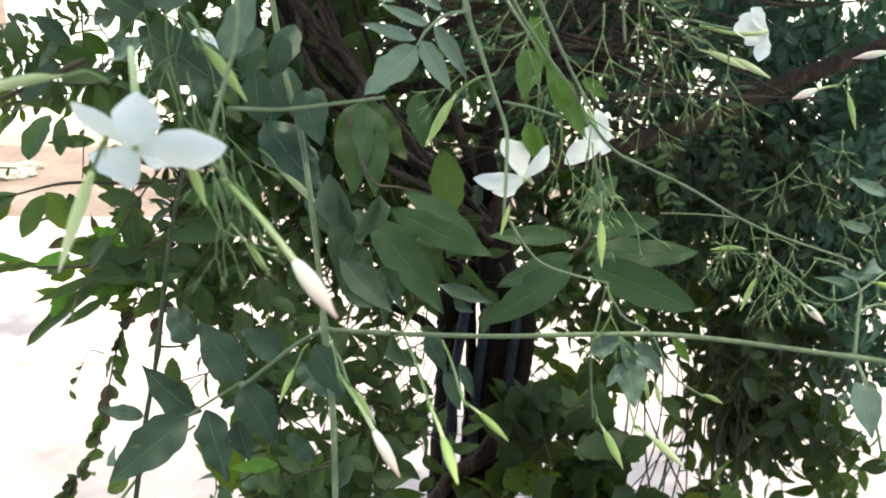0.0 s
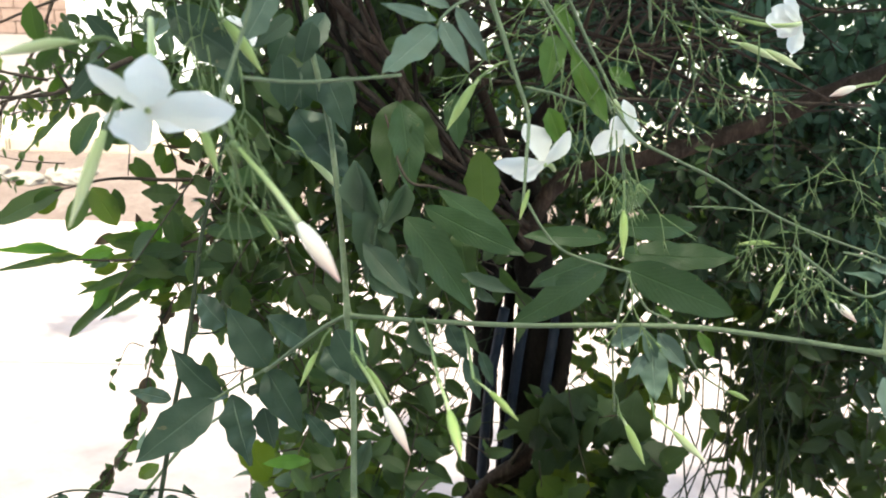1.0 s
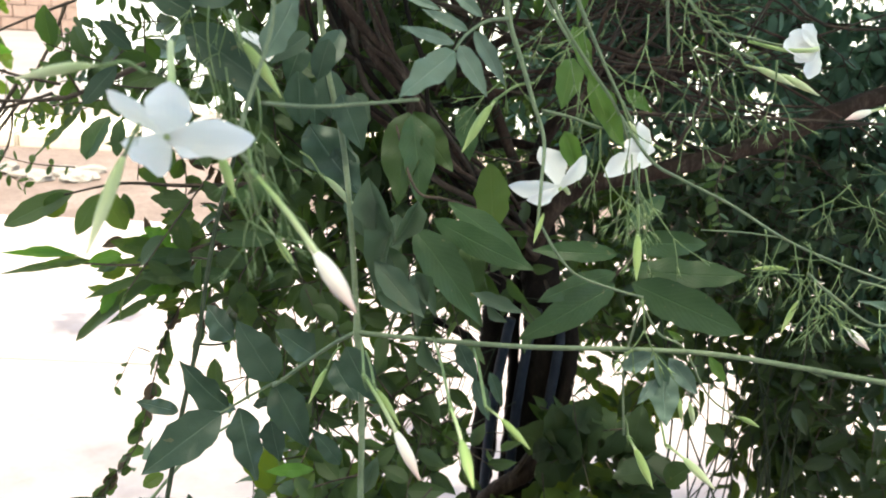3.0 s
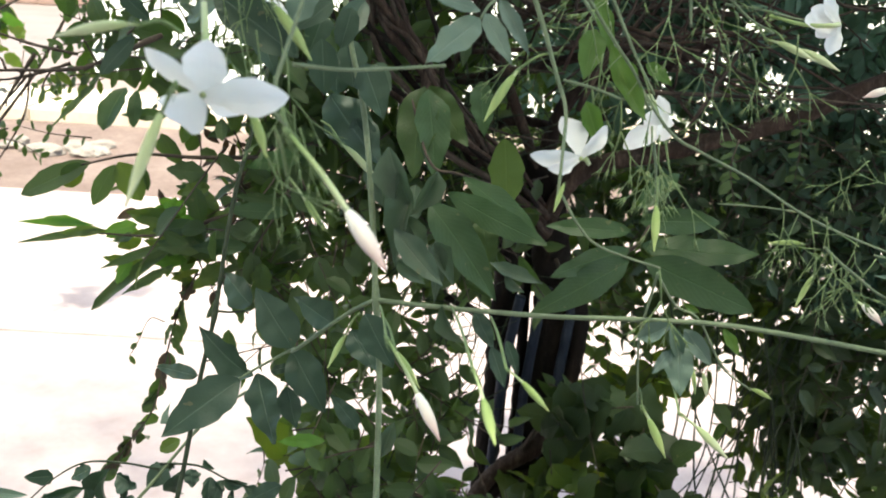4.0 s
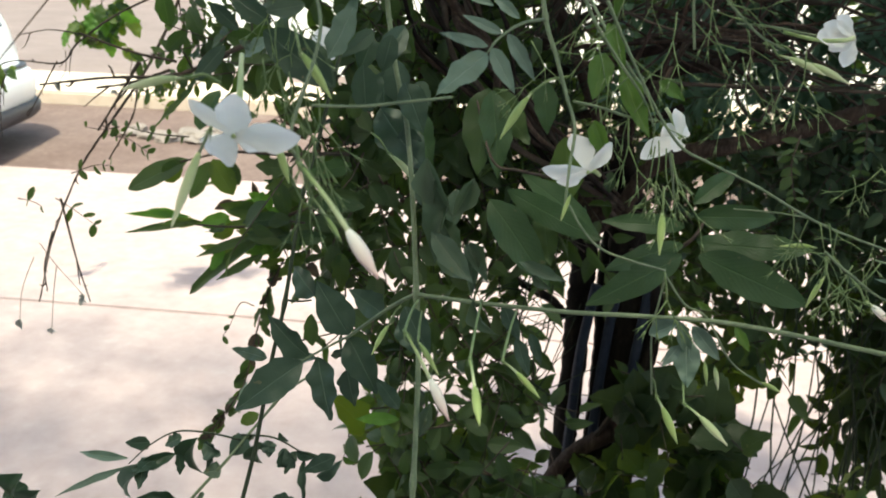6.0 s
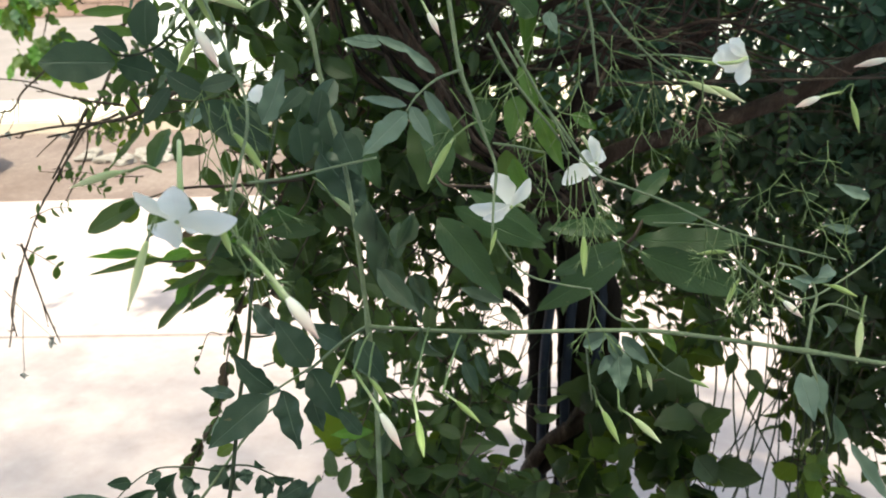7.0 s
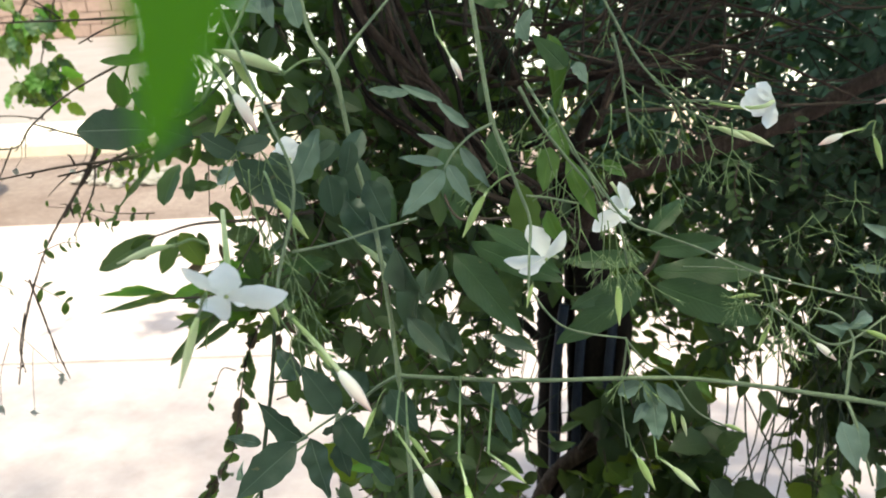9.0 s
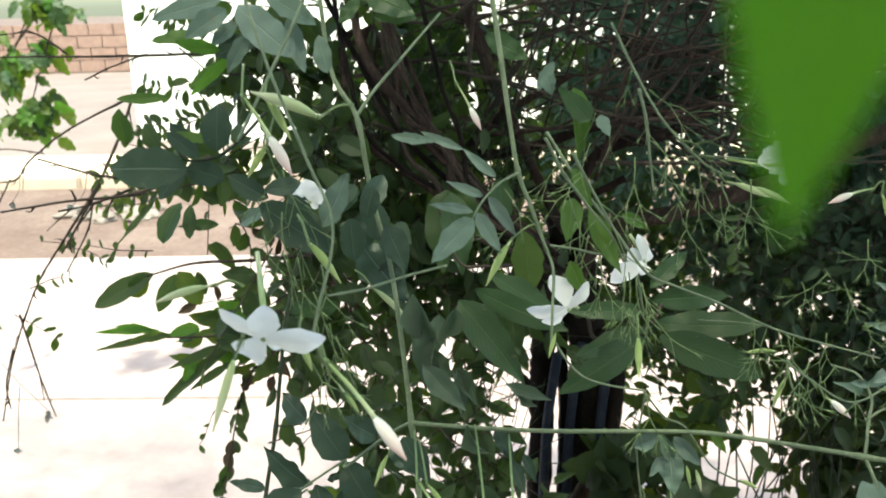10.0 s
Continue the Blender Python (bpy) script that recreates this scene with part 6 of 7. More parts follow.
for b, t, w in (
    ((-0.0396, 0.3131, 1.4742), (-0.0569, 0.2942, 1.458), 0.42), ((-0.0386, 0.3162, 1.4761), (-0.0263, 0.3079, 1.4599), 0.36), ((-0.0351, 0.3296, 1.4808), (-0.0206, 0.3266, 1.4626), 0.3),
    ((-0.0404, 0.3159, 1.4767), (-0.0593, 0.308, 1.4829), 0.24), ((-0.0376, 0.3291, 1.481), (-0.0555, 0.3274, 1.4885), 0.26), ((-0.0354, 0.3531, 1.4856), (-0.0532, 0.3536, 1.4992), 0.26), ((-0.0694, 0.3718, 1.5001), (-0.0821, 0.3694, 1.5022), 0.3),
):
    leaf(grey, b, t, w, "ovate", GREY_LEAF, random.uniform(-12, 12), "leaflet")
flower(mid_vine, (0.0016, 0.3490, 1.4192), [(-0.0062, 0.3530, 1.4368, 0.6), (-0.0180, 0.3410, 1.4193, 0.36), (-0.0085, 0.3370, 1.4150, 0.4), (0.0122, 0.3490, 1.4328, 0.42), (0.0064, 0.3610, 1.4236, 0.5)], (0.0054, 0.3673, 1.4135), 0.55, 1.0, 0.2, FACE, (20, -26, -40, 34, -20))
flower(mid_vine, (0.0392, 0.4180, 1.4246), [(0.0371, 0.4220, 1.4403, 0.42), (0.0454, 0.4300, 1.4296, 0.42), (0.0288, 0.4220, 1.4294, 0.75), (0.0218, 0.4060, 1.4174, 0.5), (0.0386, 0.4080, 1.4214, 0.8)], (0.0306, 0.4237, 1.4389), 0.55, 0.9, 0.25, FACE, (16, 30, -20, 18, -20))
for b, t, w, kind, mat in (
    ((0.0016, 0.3763, 1.4701), (-0.0004, 0.3631, 1.4506), 0.55, "ovate", PALE_LEAF), ((-0, 0.3915, 1.4827), (0.0127, 0.3865, 1.4608), 0.35, "ovate", PALE_LEAF),
    ((0.0091, 0.3865, 1.4632), (0.0241, 0.3726, 1.4303), 0.28, "curled", PALE_LEAF), ((0.0013, 0.3601, 1.4413), (0.0093, 0.3505, 1.4247), 0.45, "curled", PALE_LEAF),
    ((0.026, 0.4092, 1.4542), (0.0413, 0.4101, 1.4466), 0.45, "ovate", PALE_LEAF), ((0.0082, 0.3936, 1.5078), (-0.0077, 0.3959, 1.5251), 0.5, "heart", BROAD_LEAF),
    ((-0.0018, 0.4078, 1.5237), (0.0085, 0.3878, 1.4914), 0.3, "curled", PALE_LEAF), ((-0.0163, 0.4065, 1.5302), (-0.0118, 0.404, 1.5201), 0.8, "heart", GREY_LEAF),
    ((0.013, 0.4061, 1.5088), (0.0175, 0.4031, 1.4974), 0.6, "heart", GREY_LEAF),
):
    leaf(mid_vine, b, t, w, kind, mat, random.uniform(-15, 15))
bud(mid_vine, (-0.0279, 0.3571, 1.4527), (-0.0389, 0.3415, 1.4323), (-0.0131, 0.3634, 1.4599), 0.14, 0.18, GREEN_BUD)
bud(mid_vine, (0.0367, 0.3693, 1.3983), (0.0378, 0.3603, 1.379), (0.0357, 0.3732, 1.4095), 0.17, 0.1, GREEN_BUD)
bud(mid_vine, (-0.0036, 0.3368, 1.411), (-0.0064, 0.3319, 1.3996), None, 0.16, 0.1, GREEN_BUD)
for b, w, L in (((0.0307, 0.3777, 1.4308), (0.05, 0, -1), 0.02), ((0.0346, 0.3794, 1.4269), (0.15, 0, -1), 0.018), ((0.0375, 0.3792, 1.4246), (0.3, 0, -1), 0.018), ((0.0293, 0.3784, 1.4279), (-0.05, 0, -1), 0.016),
               ((0.003, 0.3626, 1.447), (0.2, 0, -1), 0.013), ((0.0096, 0.3715, 1.4519), (-0.2, 0, -1), 0.014), ((-0.0244, 0.3671, 1.4625), (-0.6, 0, -0.6), 0.014), ((-0.0347, 0.3796, 1.4735), (0.5, 0, -0.8), 0.014),
               ((0.0093, 0.3796, 1.4985), (-0.3, 0, -1), 0.016), ((-0.0013, 0.3686, 1.4751), (0.3, 0, -1), 0.016), ((0.0059, 0.3654, 1.4613), (0.0, 0, -1), 0.016), ((0.0159, 0.3696, 1.4425), (0.1, 0, -1), 0.014), ((0.0408, 0.3607, 1.3723), (0.2, 0, -1), 0.016)):
    sprig(mid_vine, b, w, L, 2, rng, 0.00052)

# A spent flower head that hangs beside the two flowers, a broom of fine forks.
broom = root("jasmine_stem", "spent jasmine flower head hanging as a broom of fine green forks", "vine")
rng = random.Random(61)
for line, count in (([(-0.0128, 0.3720, 1.5020), (-0.0038, 0.3720, 1.4846), (0.0093, 0.3720, 1.4669), (0.0211, 0.3720, 1.4521), (0.0279, 0.3720, 1.4385)], 4), ([(0.0323, 0.3850, 1.5251), (0.0368, 0.3850, 1.5082), (0.0391, 0.3850, 1.4910), (0.0417, 0.3850, 1.4734)], 3), ([(0.0012, 0.3700, 1.4946), (0.0089, 0.3700, 1.4800), (0.0199, 0.3700, 1.4603), (0.0293, 0.3700, 1.4453)], 3), ([(0.0353, 0.4200, 1.4166), (0.0380, 0.4200, 1.4053), (0.0402, 0.4200, 1.3909)], 4)):
    stem(broom, line, 0.0009, 0.0006)
    fine = curve_through(line, 8)
    for k in range(count):
        p = fine[int((k + 1) / (count + 1) * (len(fine) - 1))]
        sprig(broom, p, (rng.gauss(0.25, 0.55), rng.gauss(0, 0.3), rng.gauss(-0.8, 0.3)), rng.uniform(0.008, 0.015), 2, rng, 0.0005, 1)

# The thin diagonal runner and the sprays over the hedge.
runner = root("jasmine_stem", "thin green jasmine runner with many flower sprays", "vine")
stem(runner, [(-0.017, 0.4253, 1.4967), (0.0021, 0.4097, 1.4714), (0.0229, 0.4003, 1.4469), (0.0402, 0.3915, 1.4266), (0.0563, 0.3976, 1.4174), (0.0797, 0.4047, 1.4065), (0.108, 0.4165, 1.3899), (0.1335, 0.4293, 1.378), (0.1761, 0.445, 1.3626)], 0.0008, 0.0006)
stem(runner, [(0.0165, 0.4456, 1.5555), (0.0322, 0.4386, 1.5254), (0.0477, 0.4337, 1.5011), (0.0693, 0.4312, 1.4794), (0.0845, 0.432, 1.4712)], 0.0008, 0.0006)
stem(runner, [(0.0602, 0.4302, 1.4828), (0.0786, 0.4397, 1.4814), (0.0944, 0.4479, 1.4784), (0.1052, 0.4501, 1.4771)], 0.0006, 0.0006)
stem(runner, [(0.108, 0.4165, 1.3899), (0.0902, 0.4228, 1.3891), (0.0717, 0.4284, 1.387)], 0.0005, 0.0004)
flower(runner, (0.1192, 0.4590, 1.4766), [(0.1080, 0.4550, 1.4872, 0.62), (0.1020, 0.4510, 1.4835, 0.5), (0.0994, 0.4470, 1.4759, 0.55), (0.1073, 0.4510, 1.4694, 0.5), (0.1159, 0.4570, 1.4619, 0.62)], None, 0.55, 0.6, -0.12, FACE, (14, -10, 8, 10, -16))
part("flower_tube", tube([(0.0838, 0.4470, 1.4788), (0.1005, 0.4470, 1.4757), (0.1125, 0.4470, 1.4761), (0.1192, 0.4590, 1.4766)], 0.0008, 0.0013, 8), TUBE, runner)
bud(runner, (0.0819, 0.4357, 1.4682), (0.1059, 0.4331, 1.4597), (0.0742, 0.4358, 1.4737), 0.13, 0.25, CREAM_BUD)
bud(runner, (0.0926, 0.4375, 1.4658), (0.118, 0.4348, 1.456), (0.0803, 0.4372, 1.4734), 0.13, 0.25, CREAM_BUD)
bud(runner, (0.1888, 0.5454, 1.4422), (0.1589, 0.532, 1.4345), (0.1959, 0.5486, 1.4463), 0.14, 0.5, PINK_BUD, TUBE)
bud(runner, (0.1942, 0.5458, 1.4394), (0.2008, 0.5391, 1.4164), (0.1959, 0.5486, 1.4463), 0.14, 0.2, GREEN_BUD)
bud(runner, (0.2289, 0.5542, 1.4624), (0.1938, 0.5441, 1.4585), (0.2468, 0.5596, 1.465), 0.12, 0.45, PINK_BUD, TUBE)
for b, w, L in (((0.0383, 0.4379, 1.5192), (0.8, 0, -0.6), 0.014), ((0.0508, 0.4333, 1.498), (0.8, 0, -0.8), 0.014), ((0.0663, 0.4305, 1.4796), (0.2, 0, -1), 0.013), ((0.029, 0.44, 1.5314), (-0.2, 0, -1), 0.011),
               ((0.0539, 0.4319, 1.492), (1, 0, -0.2), 0.011), ((0.0182, 0.4156, 1.5014), (0.0, 0, -1), 0.011),
               ((0.108, 0.4165, 1.3899), (-0.2, 0, -1), 0.018), ((0.1139, 0.4171, 1.3875), (0.3, 0, -1), 0.018), ((0.0993, 0.4157, 1.3935), (0.2, 0, -1), 0.012), ((0.1227, 0.4179, 1.3839), (0, 0, -1), 0.013),
               ((0.0657, 0.4447, 1.4649), (0.3, 0, -1), 0.013), ((0.0809, 0.4457, 1.4574), (0.2, 0, -1), 0.013), ((0.0678, 0.4473, 1.4705), (0.9, 0, -0.5), 0.014)):
    sprig(runner, b, w, L, 2, rng)
bud(runner, (0.1212, 0.4193, 1.359), (0.1135, 0.4115, 1.343), (0.1213, 0.4228, 1.3686), 0.14, 0.15, GREEN_BUD)
bud(runner, (0.1151, 0.4227, 1.3725), (0.0967, 0.4182, 1.3724), None, 0.13, 0.15, GREEN_BUD)

# The far end of the level shoot: its node, side shoots and hanging leaves.
end_vine = root("jasmine_stem", "jasmine side shoots with grey-green leaves and buds", "vine")
stem(end_vine, [(0.1484, 0.354, 1.3471), (0.1514, 0.3655, 1.3618), (0.1538, 0.3745, 1.3701), (0.1478, 0.3817, 1.3792), (0.1369, 0.3902, 1.3799)], 0.0009, 0.0005)
stem(end_vine, [(0.1484, 0.354, 1.3471), (0.1523, 0.3461, 1.3377), (0.1566, 0.3424, 1.3244), (0.161, 0.3377, 1.3085)], 0.0009, 0.0006)
stem(end_vine, [(0.1137, 0.3855, 1.3826), (0.1255, 0.3851, 1.3736), (0.1489, 0.3864, 1.361), (0.1768, 0.4071, 1.3691), (0.201, 0.4282, 1.381)], 0.0007, 0.0005)
stem(end_vine, [(0.1501, 0.3652, 1.3619), (0.161, 0.3695, 1.3666), (0.1777, 0.3714, 1.3602)], 0.0007, 0.0005)
for b, t, w, kind in (
    ((0.1523, 0.3466, 1.339), (0.156, 0.336, 1.3221), 0.45, "ovate"), ((0.1494, 0.3782, 1.3682), (0.1407, 0.3792, 1.3769), 0.5, "curled"), ((0.1521, 0.3807, 1.3735), (0.1634, 0.3843, 1.3755), 0.5, "curled"),
    ((0.1433, 0.3361, 1.3439), (0.1507, 0.3251, 1.324), 0.48, "ovate"), ((0.1596, 0.3331, 1.3249), (0.168, 0.3268, 1.3024), 0.3, "curled"), ((0.1682, 0.3302, 1.3115), (0.1799, 0.3238, 1.2862), 0.25, "curled"),
    ((0.1532, 0.3733, 1.3789), (0.1643, 0.3779, 1.3838), 0.6, "curled"), ((0.1566, 0.3676, 1.361), (0.1684, 0.3657, 1.3482), 0.3, "curled"), ((0.1518, 0.3725, 1.3776), (0.1404, 0.3706, 1.38), 0.4, "curled"),
    ((0.1875, 0.4561, 1.3766), (0.1688, 0.453, 1.3809), 0.3, "ovate"), ((0.1942, 0.4643, 1.3949), (0.1748, 0.4621, 1.4022), 0.35, "ovate"),
):
    leaf(end_vine, b, t, w, kind, GREY_LEAF, random.uniform(-20, 20))
bud(end_vine, (0.1417, 0.4184, 1.3487), (0.1557, 0.4128, 1.3388), (0.1338, 0.4146, 1.3589), 0.22, 0.3, PINK_BUD)
bud(end_vine, (0.1734, 0.362, 1.3643), (0.172, 0.3535, 1.3423), (0.175, 0.3658, 1.3736), 0.15, 0.2, CREAM_BUD)
bud(end_vine, (0.1561, 0.373, 1.376), (0.1733, 0.3747, 1.3692), None, 0.14, 0.2, GREEN_BUD)
flower(end_vine, (0.2022, 0.3699, 1.3073), [(*(0.1925, 0.3693, 1.312), 0.55), (*(0.1953, 0.3653, 1.2993), 0.6), (*(0.2069, 0.3674, 1.2973), 0.6), (*(0.2092, 0.3741, 1.314), 0.6)], (0.209, 0.3863, 1.3175))
for b, w, L in (((0.1289, 0.4057, 1.3678), (0.1, 0, -1), 0.011), ((0.1418, 0.4008, 1.3755), (-0.5, 0, -1), 0.011), ((0.1745, 0.4066, 1.3693), (0.1, 0, -1), 0.011), ((0.1152, 0.3953, 1.3785), (-1, 0, 0), 0.011), ((0.1329, 0.4003, 1.3803), (-0.8, 0, 0.4), 0.011), ((0.1795, 0.4192, 1.3706), (-0.4, 0, 0.8), 0.011), ((0.1653, 0.4578, 1.3966), (-1, 0, 0.3), 0.012), ((0.1778, 0.4673, 1.4145), (-1, 0, 0.1), 0.012)):
    sprig(end_vine, b, w, L, 2, rng)

# The leaf that hangs over the level shoot, with its buds.
drape = root("jasmine_stem", "blue-green jasmine leaf draped over a level shoot", "vine")
stem(drape, [(0.0418, 0.3698, 1.3665), (0.0402, 0.3742, 1.35), (0.0384, 0.3774, 1.3301), (0.0422, 0.3767, 1.2961)], 0.0006, 0.0005)
stem(drape, [(0.0413, 0.3696, 1.3665), (0.0525, 0.377, 1.3493), (0.0641, 0.3776, 1.3433), (0.0792, 0.3832, 1.3187), (0.0962, 0.3929, 1.3042)], 0.0006, 0.0005)
for b, t, w, kind, mat in (
    ((0.0373, 0.3724, 1.3321), (0.0533, 0.369, 1.342), 0.5, "curled", GREY_LEAF), ((0.0512, 0.3718, 1.3421), (0.0589, 0.3638, 1.3242), 0.35, "curled", GREY_LEAF), ((0.0579, 0.3745, 1.339), (0.0745, 0.3724, 1.3223), 0.42, "ovate", GREY_LEAF),
    ((0.0561, 0.3717, 1.3324), (0.0578, 0.3639, 1.3102), 0.6, "ovate", GREY_LEAF), ((0.0525, 0.3697, 1.3296), (0.0459, 0.3641, 1.3188), 0.5, "ovate", GREY_LEAF), ((0.0578, 0.3711, 1.3298), (0.0648, 0.3686, 1.3184), 0.5, "ovate", GREY_LEAF),
    ((0.0796, 0.3992, 1.3323), (0.0869, 0.3966, 1.3202), 0.4, "curled", PALE_LEAF), ((0.0583, 0.3982, 1.3436), (0.0691, 0.3985, 1.3372), 0.3, "curled", PALE_LEAF),
):
    leaf(drape, b, t, w, kind, mat, random.uniform(-15, 15))
bud(drape, (0.0445, 0.3799, 1.2942), (0.0585, 0.3719, 1.2721), (0.0414, 0.3796, 1.3043), 0.15, 0.3, GREEN_BUD)
bud(drape, (0.0581, 0.3509, 1.3079), (0.0807, 0.3441, 1.2927), (0.0552, 0.3852, 1.3105), 0.13, 0.4, CREAM_BUD)
bud(drape, (0.0721, 0.3896, 1.3113), (0.0753, 0.3862, 1.2999), None, 0.2, 0.1, CREAM_BUD)
bud(drape, (0.0961, 0.3931, 1.3048), (0.1069, 0.3941, 1.3003), None, 0.2, 0.1, GREEN_BUD)
bud(drape, (0.0666, 0.3892, 1.3138), (0.0694, 0.3854, 1.3015), None, 0.16, 0.1, GREEN_BUD)

# Thin bare stems across the gap beside the hedge.
thicket = root("thicket", "thin bare dark stems rising out of the ground", "stems")
rng = random.Random(77)
for k in range(22):
    top = Vector((0.2588, 1.2703, 1.0249)) + Vector((rng.uniform(-0.12, 0.14), rng.uniform(-0.1, 0.1), rng.uniform(-0.03, 0.08)))
    foot = Vector((0.1964, 1.1311, 0.6889)) + Vector((rng.uniform(-0.03, 0.16), rng.uniform(-0.1, 0.1), rng.uniform(-0.08, 0.02)))
    part("stem", tube([top, top.lerp(foot, 0.5) + Vector((rng.uniform(-0.04, 0.04), 0, rng.uniform(-0.02, 0.02))), foot], rng.uniform(0.0008, 0.0016), rng.uniform(0.001, 0.002), 5, 5), DARK_STEM, thicket)

# ---- unseen crown, added overhead to shade the shrub ----
rng = random.Random(91)
crown = []
for k in range(23500):
    p = Vector((rng.uniform(-4.4, 3.1), 0.53 - 4.4 * rng.random() ** 0.62, rng.uniform(5.0, 6.2)))
    w = Vector((rng.gauss(0, 1), rng.gauss(0, 1), rng.gauss(-0.3, 0.4))).normalized() * rng.uniform(0.06, 0.13)
    crown.append(aimed(p, p + w, rng.uniform(-40, 40), Vector((rng.gauss(0, 0.4), rng.gauss(0, 0.4), 1))))
bulk_leaves("crown", SHADE_LEAF, crown, leaf_arrays(0.6, oval, 0.2, 0.2, rows=3, cols=1), tree)
# A lower leaf layer out of view, added to keep skylight off the shrub.
shade_canopy = []
for k in range(1900):
    p = Vector((rng.uniform(-0.6, 1.2), rng.uniform(0.6, 1.4), 1.95 + 0.4 * rng.random() ** 1.5))
    w = Vector((rng.gauss(0, 1), rng.gauss(0, 1), rng.gauss(-0.4, 0.4))).normalized() * rng.uniform(0.05, 0.1)
    shade_canopy.append(aimed(p, p + w, rng.uniform(-40, 40), Vector((rng.gauss(0, 0.4), rng.gauss(0, 0.4), 1))))
bulk_leaves("crown", SHADE_LEAF, shade_canopy, leaf_arrays(0.6, oval, 0.2, 0.2, rows=3, cols=1), tree)
HIGH = Vector((-0.8, -0.4, 4.3))
wooden(tree, "limb", [(-0.05, 1.19, 1.2), (-0.1716, 1.12, 1.5044), (-0.2541, 1.1433, 1.7628), (-0.3221, 1.1811, 2.0587), HIGH], 0.007, 0.014, BARK, 10)
for k in range(8):
    b = Vector((rng.uniform(-3.6, 2.4), rng.uniform(-3.0, 0.3), 5.5))
    wooden(tree, "limb", [HIGH - Vector((0, 0, 0.3)), HIGH.lerp(b, 0.4) + Vector((0, 0.1, 0.2)), b], 0.014, 0.006, DEEP_SHADE_BARK)

wooden(tree, "limb", [HIGH - Vector((0, 0, 0.3)), HIGH.lerp(Vector((-1.4435, 2.8000, 2.5531)), 0.5) + Vector((0.1, 0, 0.4)), Vector((-1.4435, 2.8000, 2.5531))], 0.014, 0.006, DEEP_SHADE_BARK)

# ---- car and rubble ----
def shell(levels, corner=0.3, arc=6):
    """A rounded body from level rings. levels: (z, x from, x to, half width)."""
    bm = bmesh.new()
    rings = []
    for z, x0, x1, w in levels:
        ring = []
        for cx, cy, a0 in ((x1 - corner, w - corner, 0), (x0 + corner, w - corner, 90), (x0 + corner, corner - w, 180), (x1 - corner, corner - w, 270)):
            for k in range(arc + 1):
                a = radians(a0 + 90 * k / arc)
                ring.append(bm.verts.new((cx + corner * math.cos(a), cy + corner * math.sin(a), z)))
        rings.append(ring)
    n = len(rings[0])
    for lo, hi in zip(rings, rings[1:]):
        for k in range(n):
            bm.faces.new((lo[k], lo[(k + 1) % n], hi[(k + 1) % n], hi[k]))
    bm.faces.new(rings[0][::-1])
    bm.faces.new(rings[-1])
    return bm


car = root("car", "parked white hatchback with a dark bumper lip", "car")
car.matrix_basis = pose(-6.49, 4.16, -0.015, 0, 0, 19)
LEVELS = [(0.2, -1.72, 1.8, 0.72), (0.27, -1.84, 1.93, 0.79), (0.36, -1.88, 1.975, 0.815), (0.46, -1.89, 1.975, 0.82), (0.53, -1.885, 1.95, 0.82), (0.56, -1.875, 1.9, 0.815), (0.57, -1.875, 1.875, 0.815), (0.7, -1.87, 1.86, 0.82), (0.8, -1.85, 1.84, 0.81), (0.88, -1.8, 1.815, 0.8),
          (1.08, -1.5, 1.72, 0.76), (1.22, -1.3, 1.63, 0.72), (1.34, -1.12, 1.54, 0.67), (1.42, -1.0, 1.45, 0.63), (1.47, -0.88, 1.3, 0.57), (1.5, -0.7, 1.1, 0.48)]
part("body", shell(LEVELS), CAR_PAINT, car)
bm = bmesh.new()
bm.faces.new([bm.verts.new(v) for v in ((1.575, -0.36, 1.34), (1.575, 0.36, 1.34), (1.835, 0.47, 0.86), (1.835, -0.47, 0.86))])
bmesh.ops.solidify(bm, geom=list(bm.faces), thickness=-0.014)
part("windscreen", bm, GLASS, car, "grey tinted windscreen", False)
for s in (-1, 1):
    bm = bmesh.new()
    bm.faces.new([bm.verts.new(v) for v in ((-0.8, s * 0.685, 1.34), (1.2, s * 0.685, 1.34), (1.38, s * 0.8, 0.98), (-1.2, s * 0.8, 0.98))])
    bmesh.ops.solidify(bm, geom=list(bm.faces), thickness=0.012)
    part("side_window", bm, GLASS, car, "", False)
part("bumper_lip", shell([(0.16, -1.78, 1.84, 0.76), (0.18, -1.86, 1.94, 0.8), (0.22, -1.9, 1.985, 0.83), (0.28, -1.905, 1.995, 0.835), (0.31, -1.88, 1.98, 0.825), (0.32, -1.84, 1.9, 0.8)]), BUMPER, car, "dark grey plastic bumper lip")
part("bumper_trim", shell([(0.555, -1.86, 1.88, 0.8), (0.557, -1.88, 1.925, 0.817), (0.572, -1.88, 1.92, 0.817), (0.574, -1.86, 1.87, 0.8)]), BUMPER, car)
part("sill", box(-1.5, 1.4, -0.79, 0.79, 0.2, 0.3, 0.03), BUMPER, car)
for x in (-1.2, 1.2):
    for s in (-1, 1):
        bm = bmesh.new()
        bmesh.ops.create_cone(bm, cap_ends=True, segments=28, radius1=0.29, radius2=0.29, depth=0.18, matrix=pose(x, s * 0.74, 0.29, 90))
        bmesh.ops.bevel(bm, geom=[e for e in bm.edges if e.calc_face_angle(0) > 1], offset=0.03, segments=3, affect="EDGES")
        wheel = part("wheel", bm, RUBBER, car, "black tyre")
        bm = bmesh.new()
        bmesh.ops.create_cone(bm, cap_ends=True, segments=24, radius1=0.18, radius2=0.15, depth=0.03, matrix=pose(x, s * 0.835, 0.29, 90 * s))
        part("rim", bm, RIM, wheel, "steel rim")

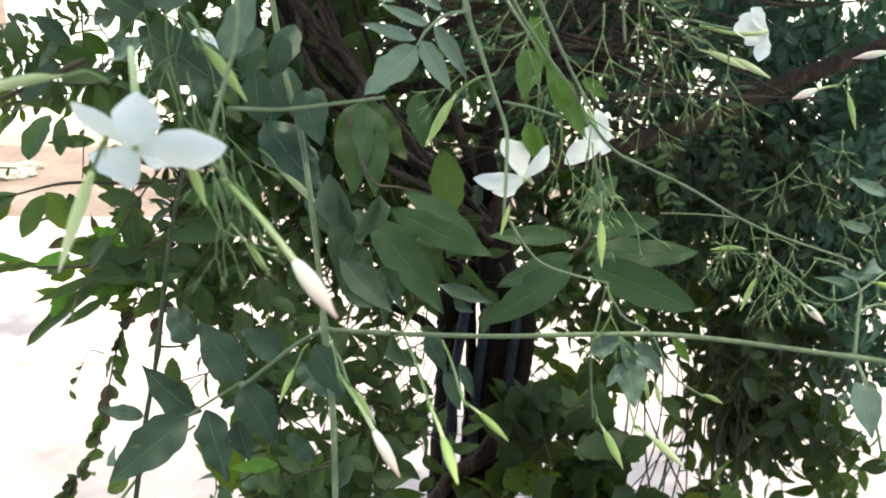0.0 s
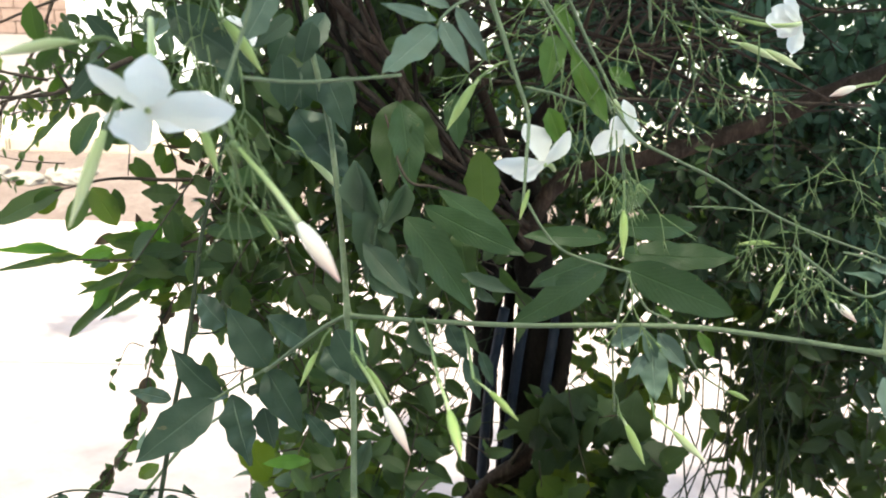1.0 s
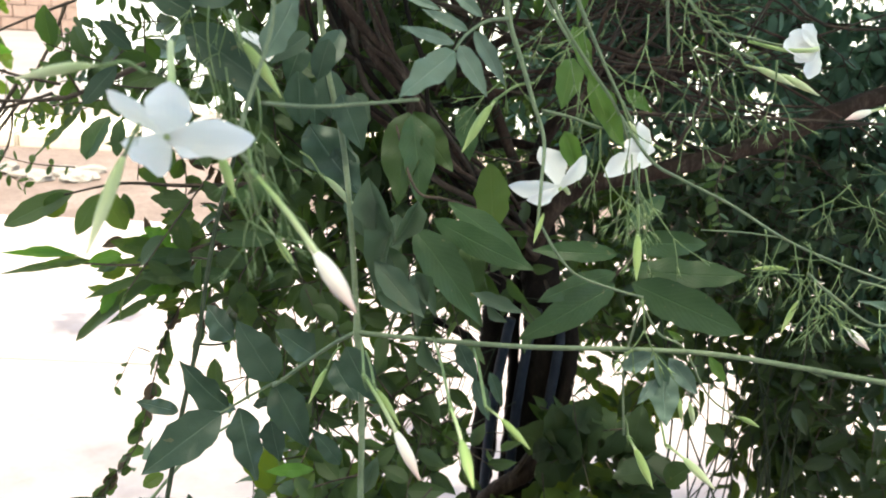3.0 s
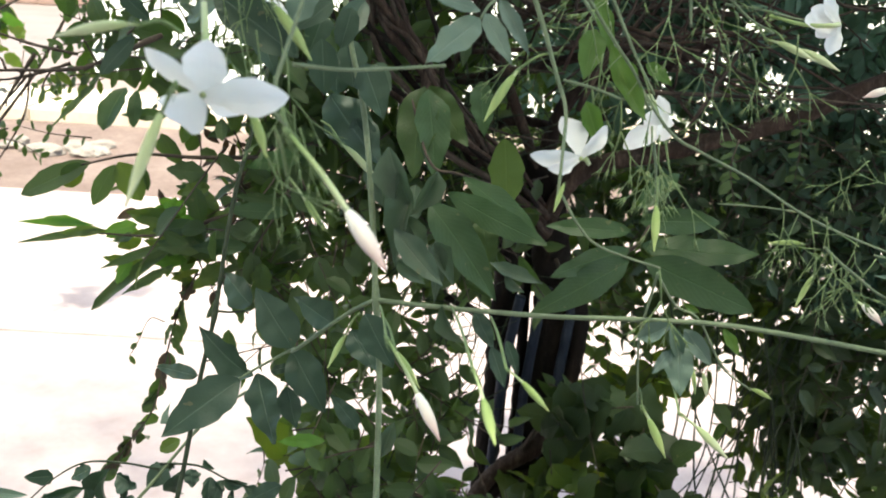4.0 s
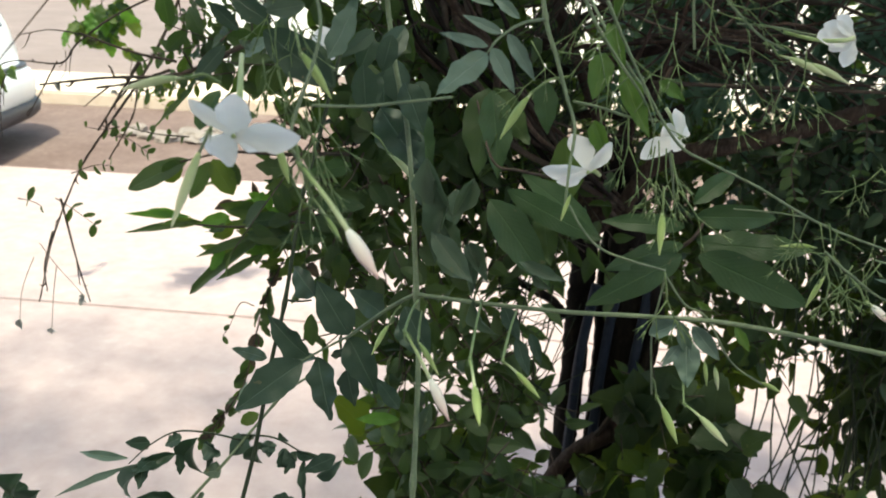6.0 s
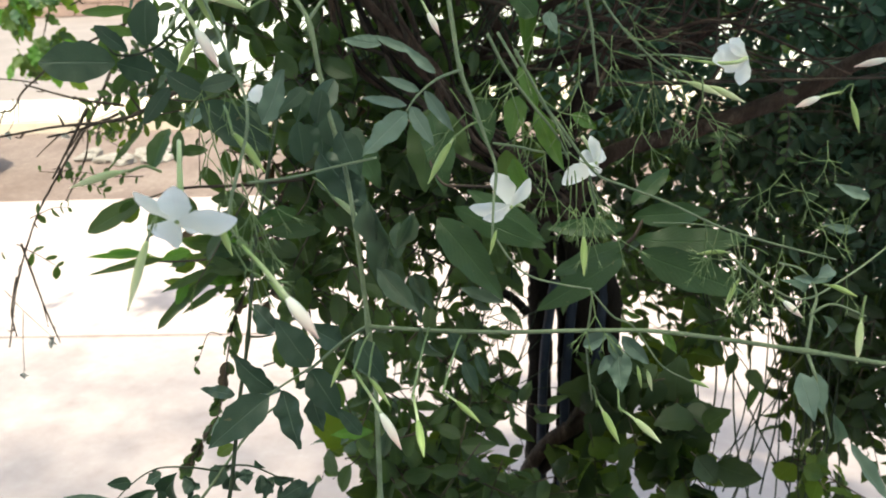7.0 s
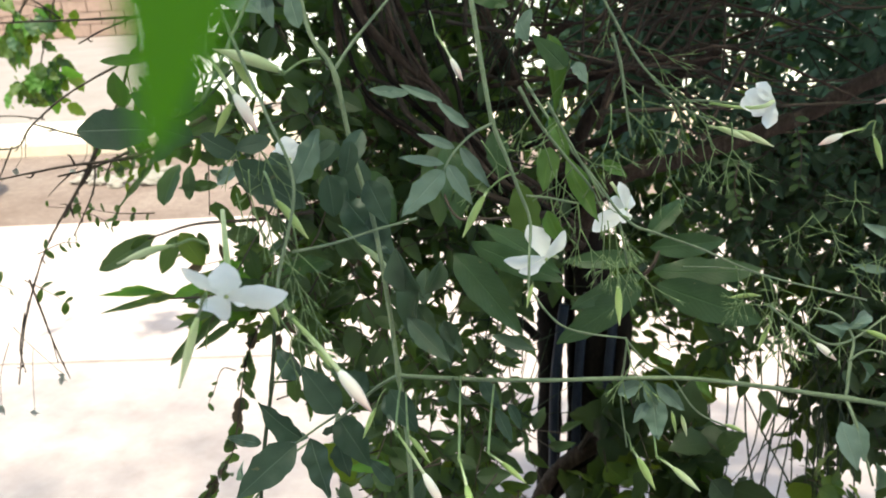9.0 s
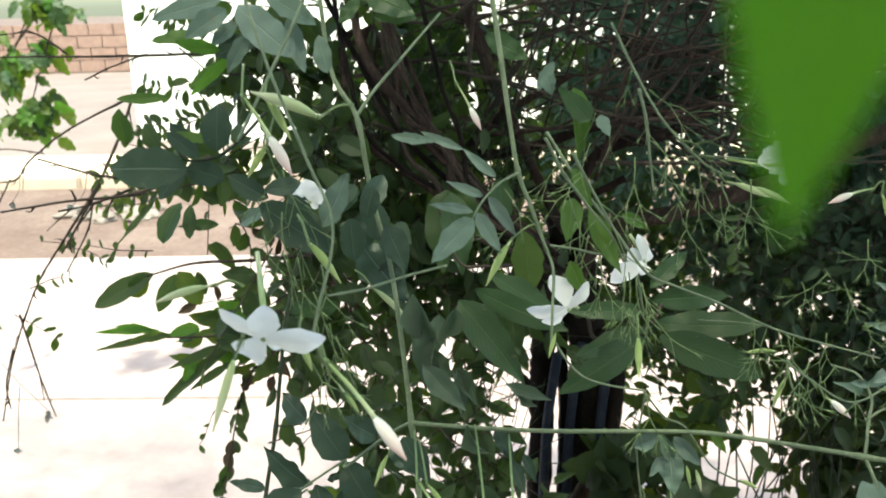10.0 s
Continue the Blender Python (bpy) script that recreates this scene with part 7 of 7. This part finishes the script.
rng = random.Random(13)
for k in range(9):
    bm = bmesh.new()
    bmesh.ops.create_icosphere(bm, subdivisions=3, radius=1.0)
    sx, sy, sz = rng.uniform(0.06, 0.2), rng.uniform(0.05, 0.12), rng.uniform(0.02, 0.045)
    for v in bm.verts:
        n = noise.noise(v.co * 1.7 + Vector((k * 3.1, 0, 0))) * 0.35
        v.co = Vector((v.co.x * sx, v.co.y * sy, v.co.z * sz)) * (1 + n)
    ob = tagged(part("rubble_stone", bm, RUBBLE, None, "", False), "pale broken stone lying on the earth", "stone", "rubble beside the track")
    ob.matrix_basis = pose(-4.1 + rng.uniform(-0.35, 0.55), 5.85 + rng.uniform(-0.2, 0.25), sz * 0.5 - 0.015, 0, 0, rng.uniform(0, 180))


# A bright leaf that hangs from the unseen crown right beside the camera's way.
near_twig = root("hanging_twig", "thin twig hanging from unseen limbs overhead with one bright green leaf", "twig")
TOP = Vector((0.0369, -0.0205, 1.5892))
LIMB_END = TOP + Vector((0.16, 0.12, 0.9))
wooden(tree, "limb", [(-0.2583, 1.0002, 1.5851), (-0.281, 1.061, 1.854), LIMB_END + Vector((-0.05, 0.4, 0.0)), LIMB_END, LIMB_END + Vector((0.1, -0.5, 0.02))], 0.009, 0.004, DEEP_SHADE_BARK)
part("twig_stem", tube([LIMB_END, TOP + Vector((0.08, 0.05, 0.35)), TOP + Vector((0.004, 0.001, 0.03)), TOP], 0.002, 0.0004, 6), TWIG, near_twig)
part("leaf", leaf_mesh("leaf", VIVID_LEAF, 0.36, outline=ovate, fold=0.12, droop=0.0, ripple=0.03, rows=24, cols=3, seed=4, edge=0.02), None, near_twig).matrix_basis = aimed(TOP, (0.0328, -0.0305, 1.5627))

# More spent sprays along the runner and over the hedge.
rng = random.Random(52)
for ends, count, spread in ((((-0.0031, 0.3933, 1.5266), (0.0368, 0.406, 1.4714)), 2, 0.012), (((0.0208, 0.4234, 1.5213), (0.0822, 0.4422, 1.4708)), 2, 0.02), (((0.1063, 0.3933, 1.379), (0.1796, 0.4171, 1.3648)), 3, 0.02), (((0.0954, 0.4252, 1.3921), (0.1381, 0.4273, 1.3695)), 2, 0.015), (((0.1151, 0.4500, 1.4135), (0.1974, 0.4500, 1.4223)), 4, 0.014), (((0.1529, 0.4500, 1.3793), (0.1994, 0.4500, 1.4055)), 3, 0.014), (((0.0614, 0.4477, 1.4757), (0.0893, 0.4553, 1.4483)), 3, 0.015), (((-0.1177, 0.2752, 1.4771), (-0.1022, 0.2801, 1.4498)), 3, 0.012)):
    a, b = Vector(ends[0]), Vector(ends[1])
    for k in range(count):
        p = a.lerp(b, (k + 0.5) / count) + Vector((rng.gauss(0, spread), rng.gauss(0, spread), rng.gauss(0, spread * 0.6)))
        sprig(runner, p, (rng.gauss(0.15, 0.5), rng.gauss(0, 0.3), rng.gauss(-0.9, 0.4)), rng.uniform(0.009, 0.016), 2, rng, 0.00046, rng.choice((1, 2)))
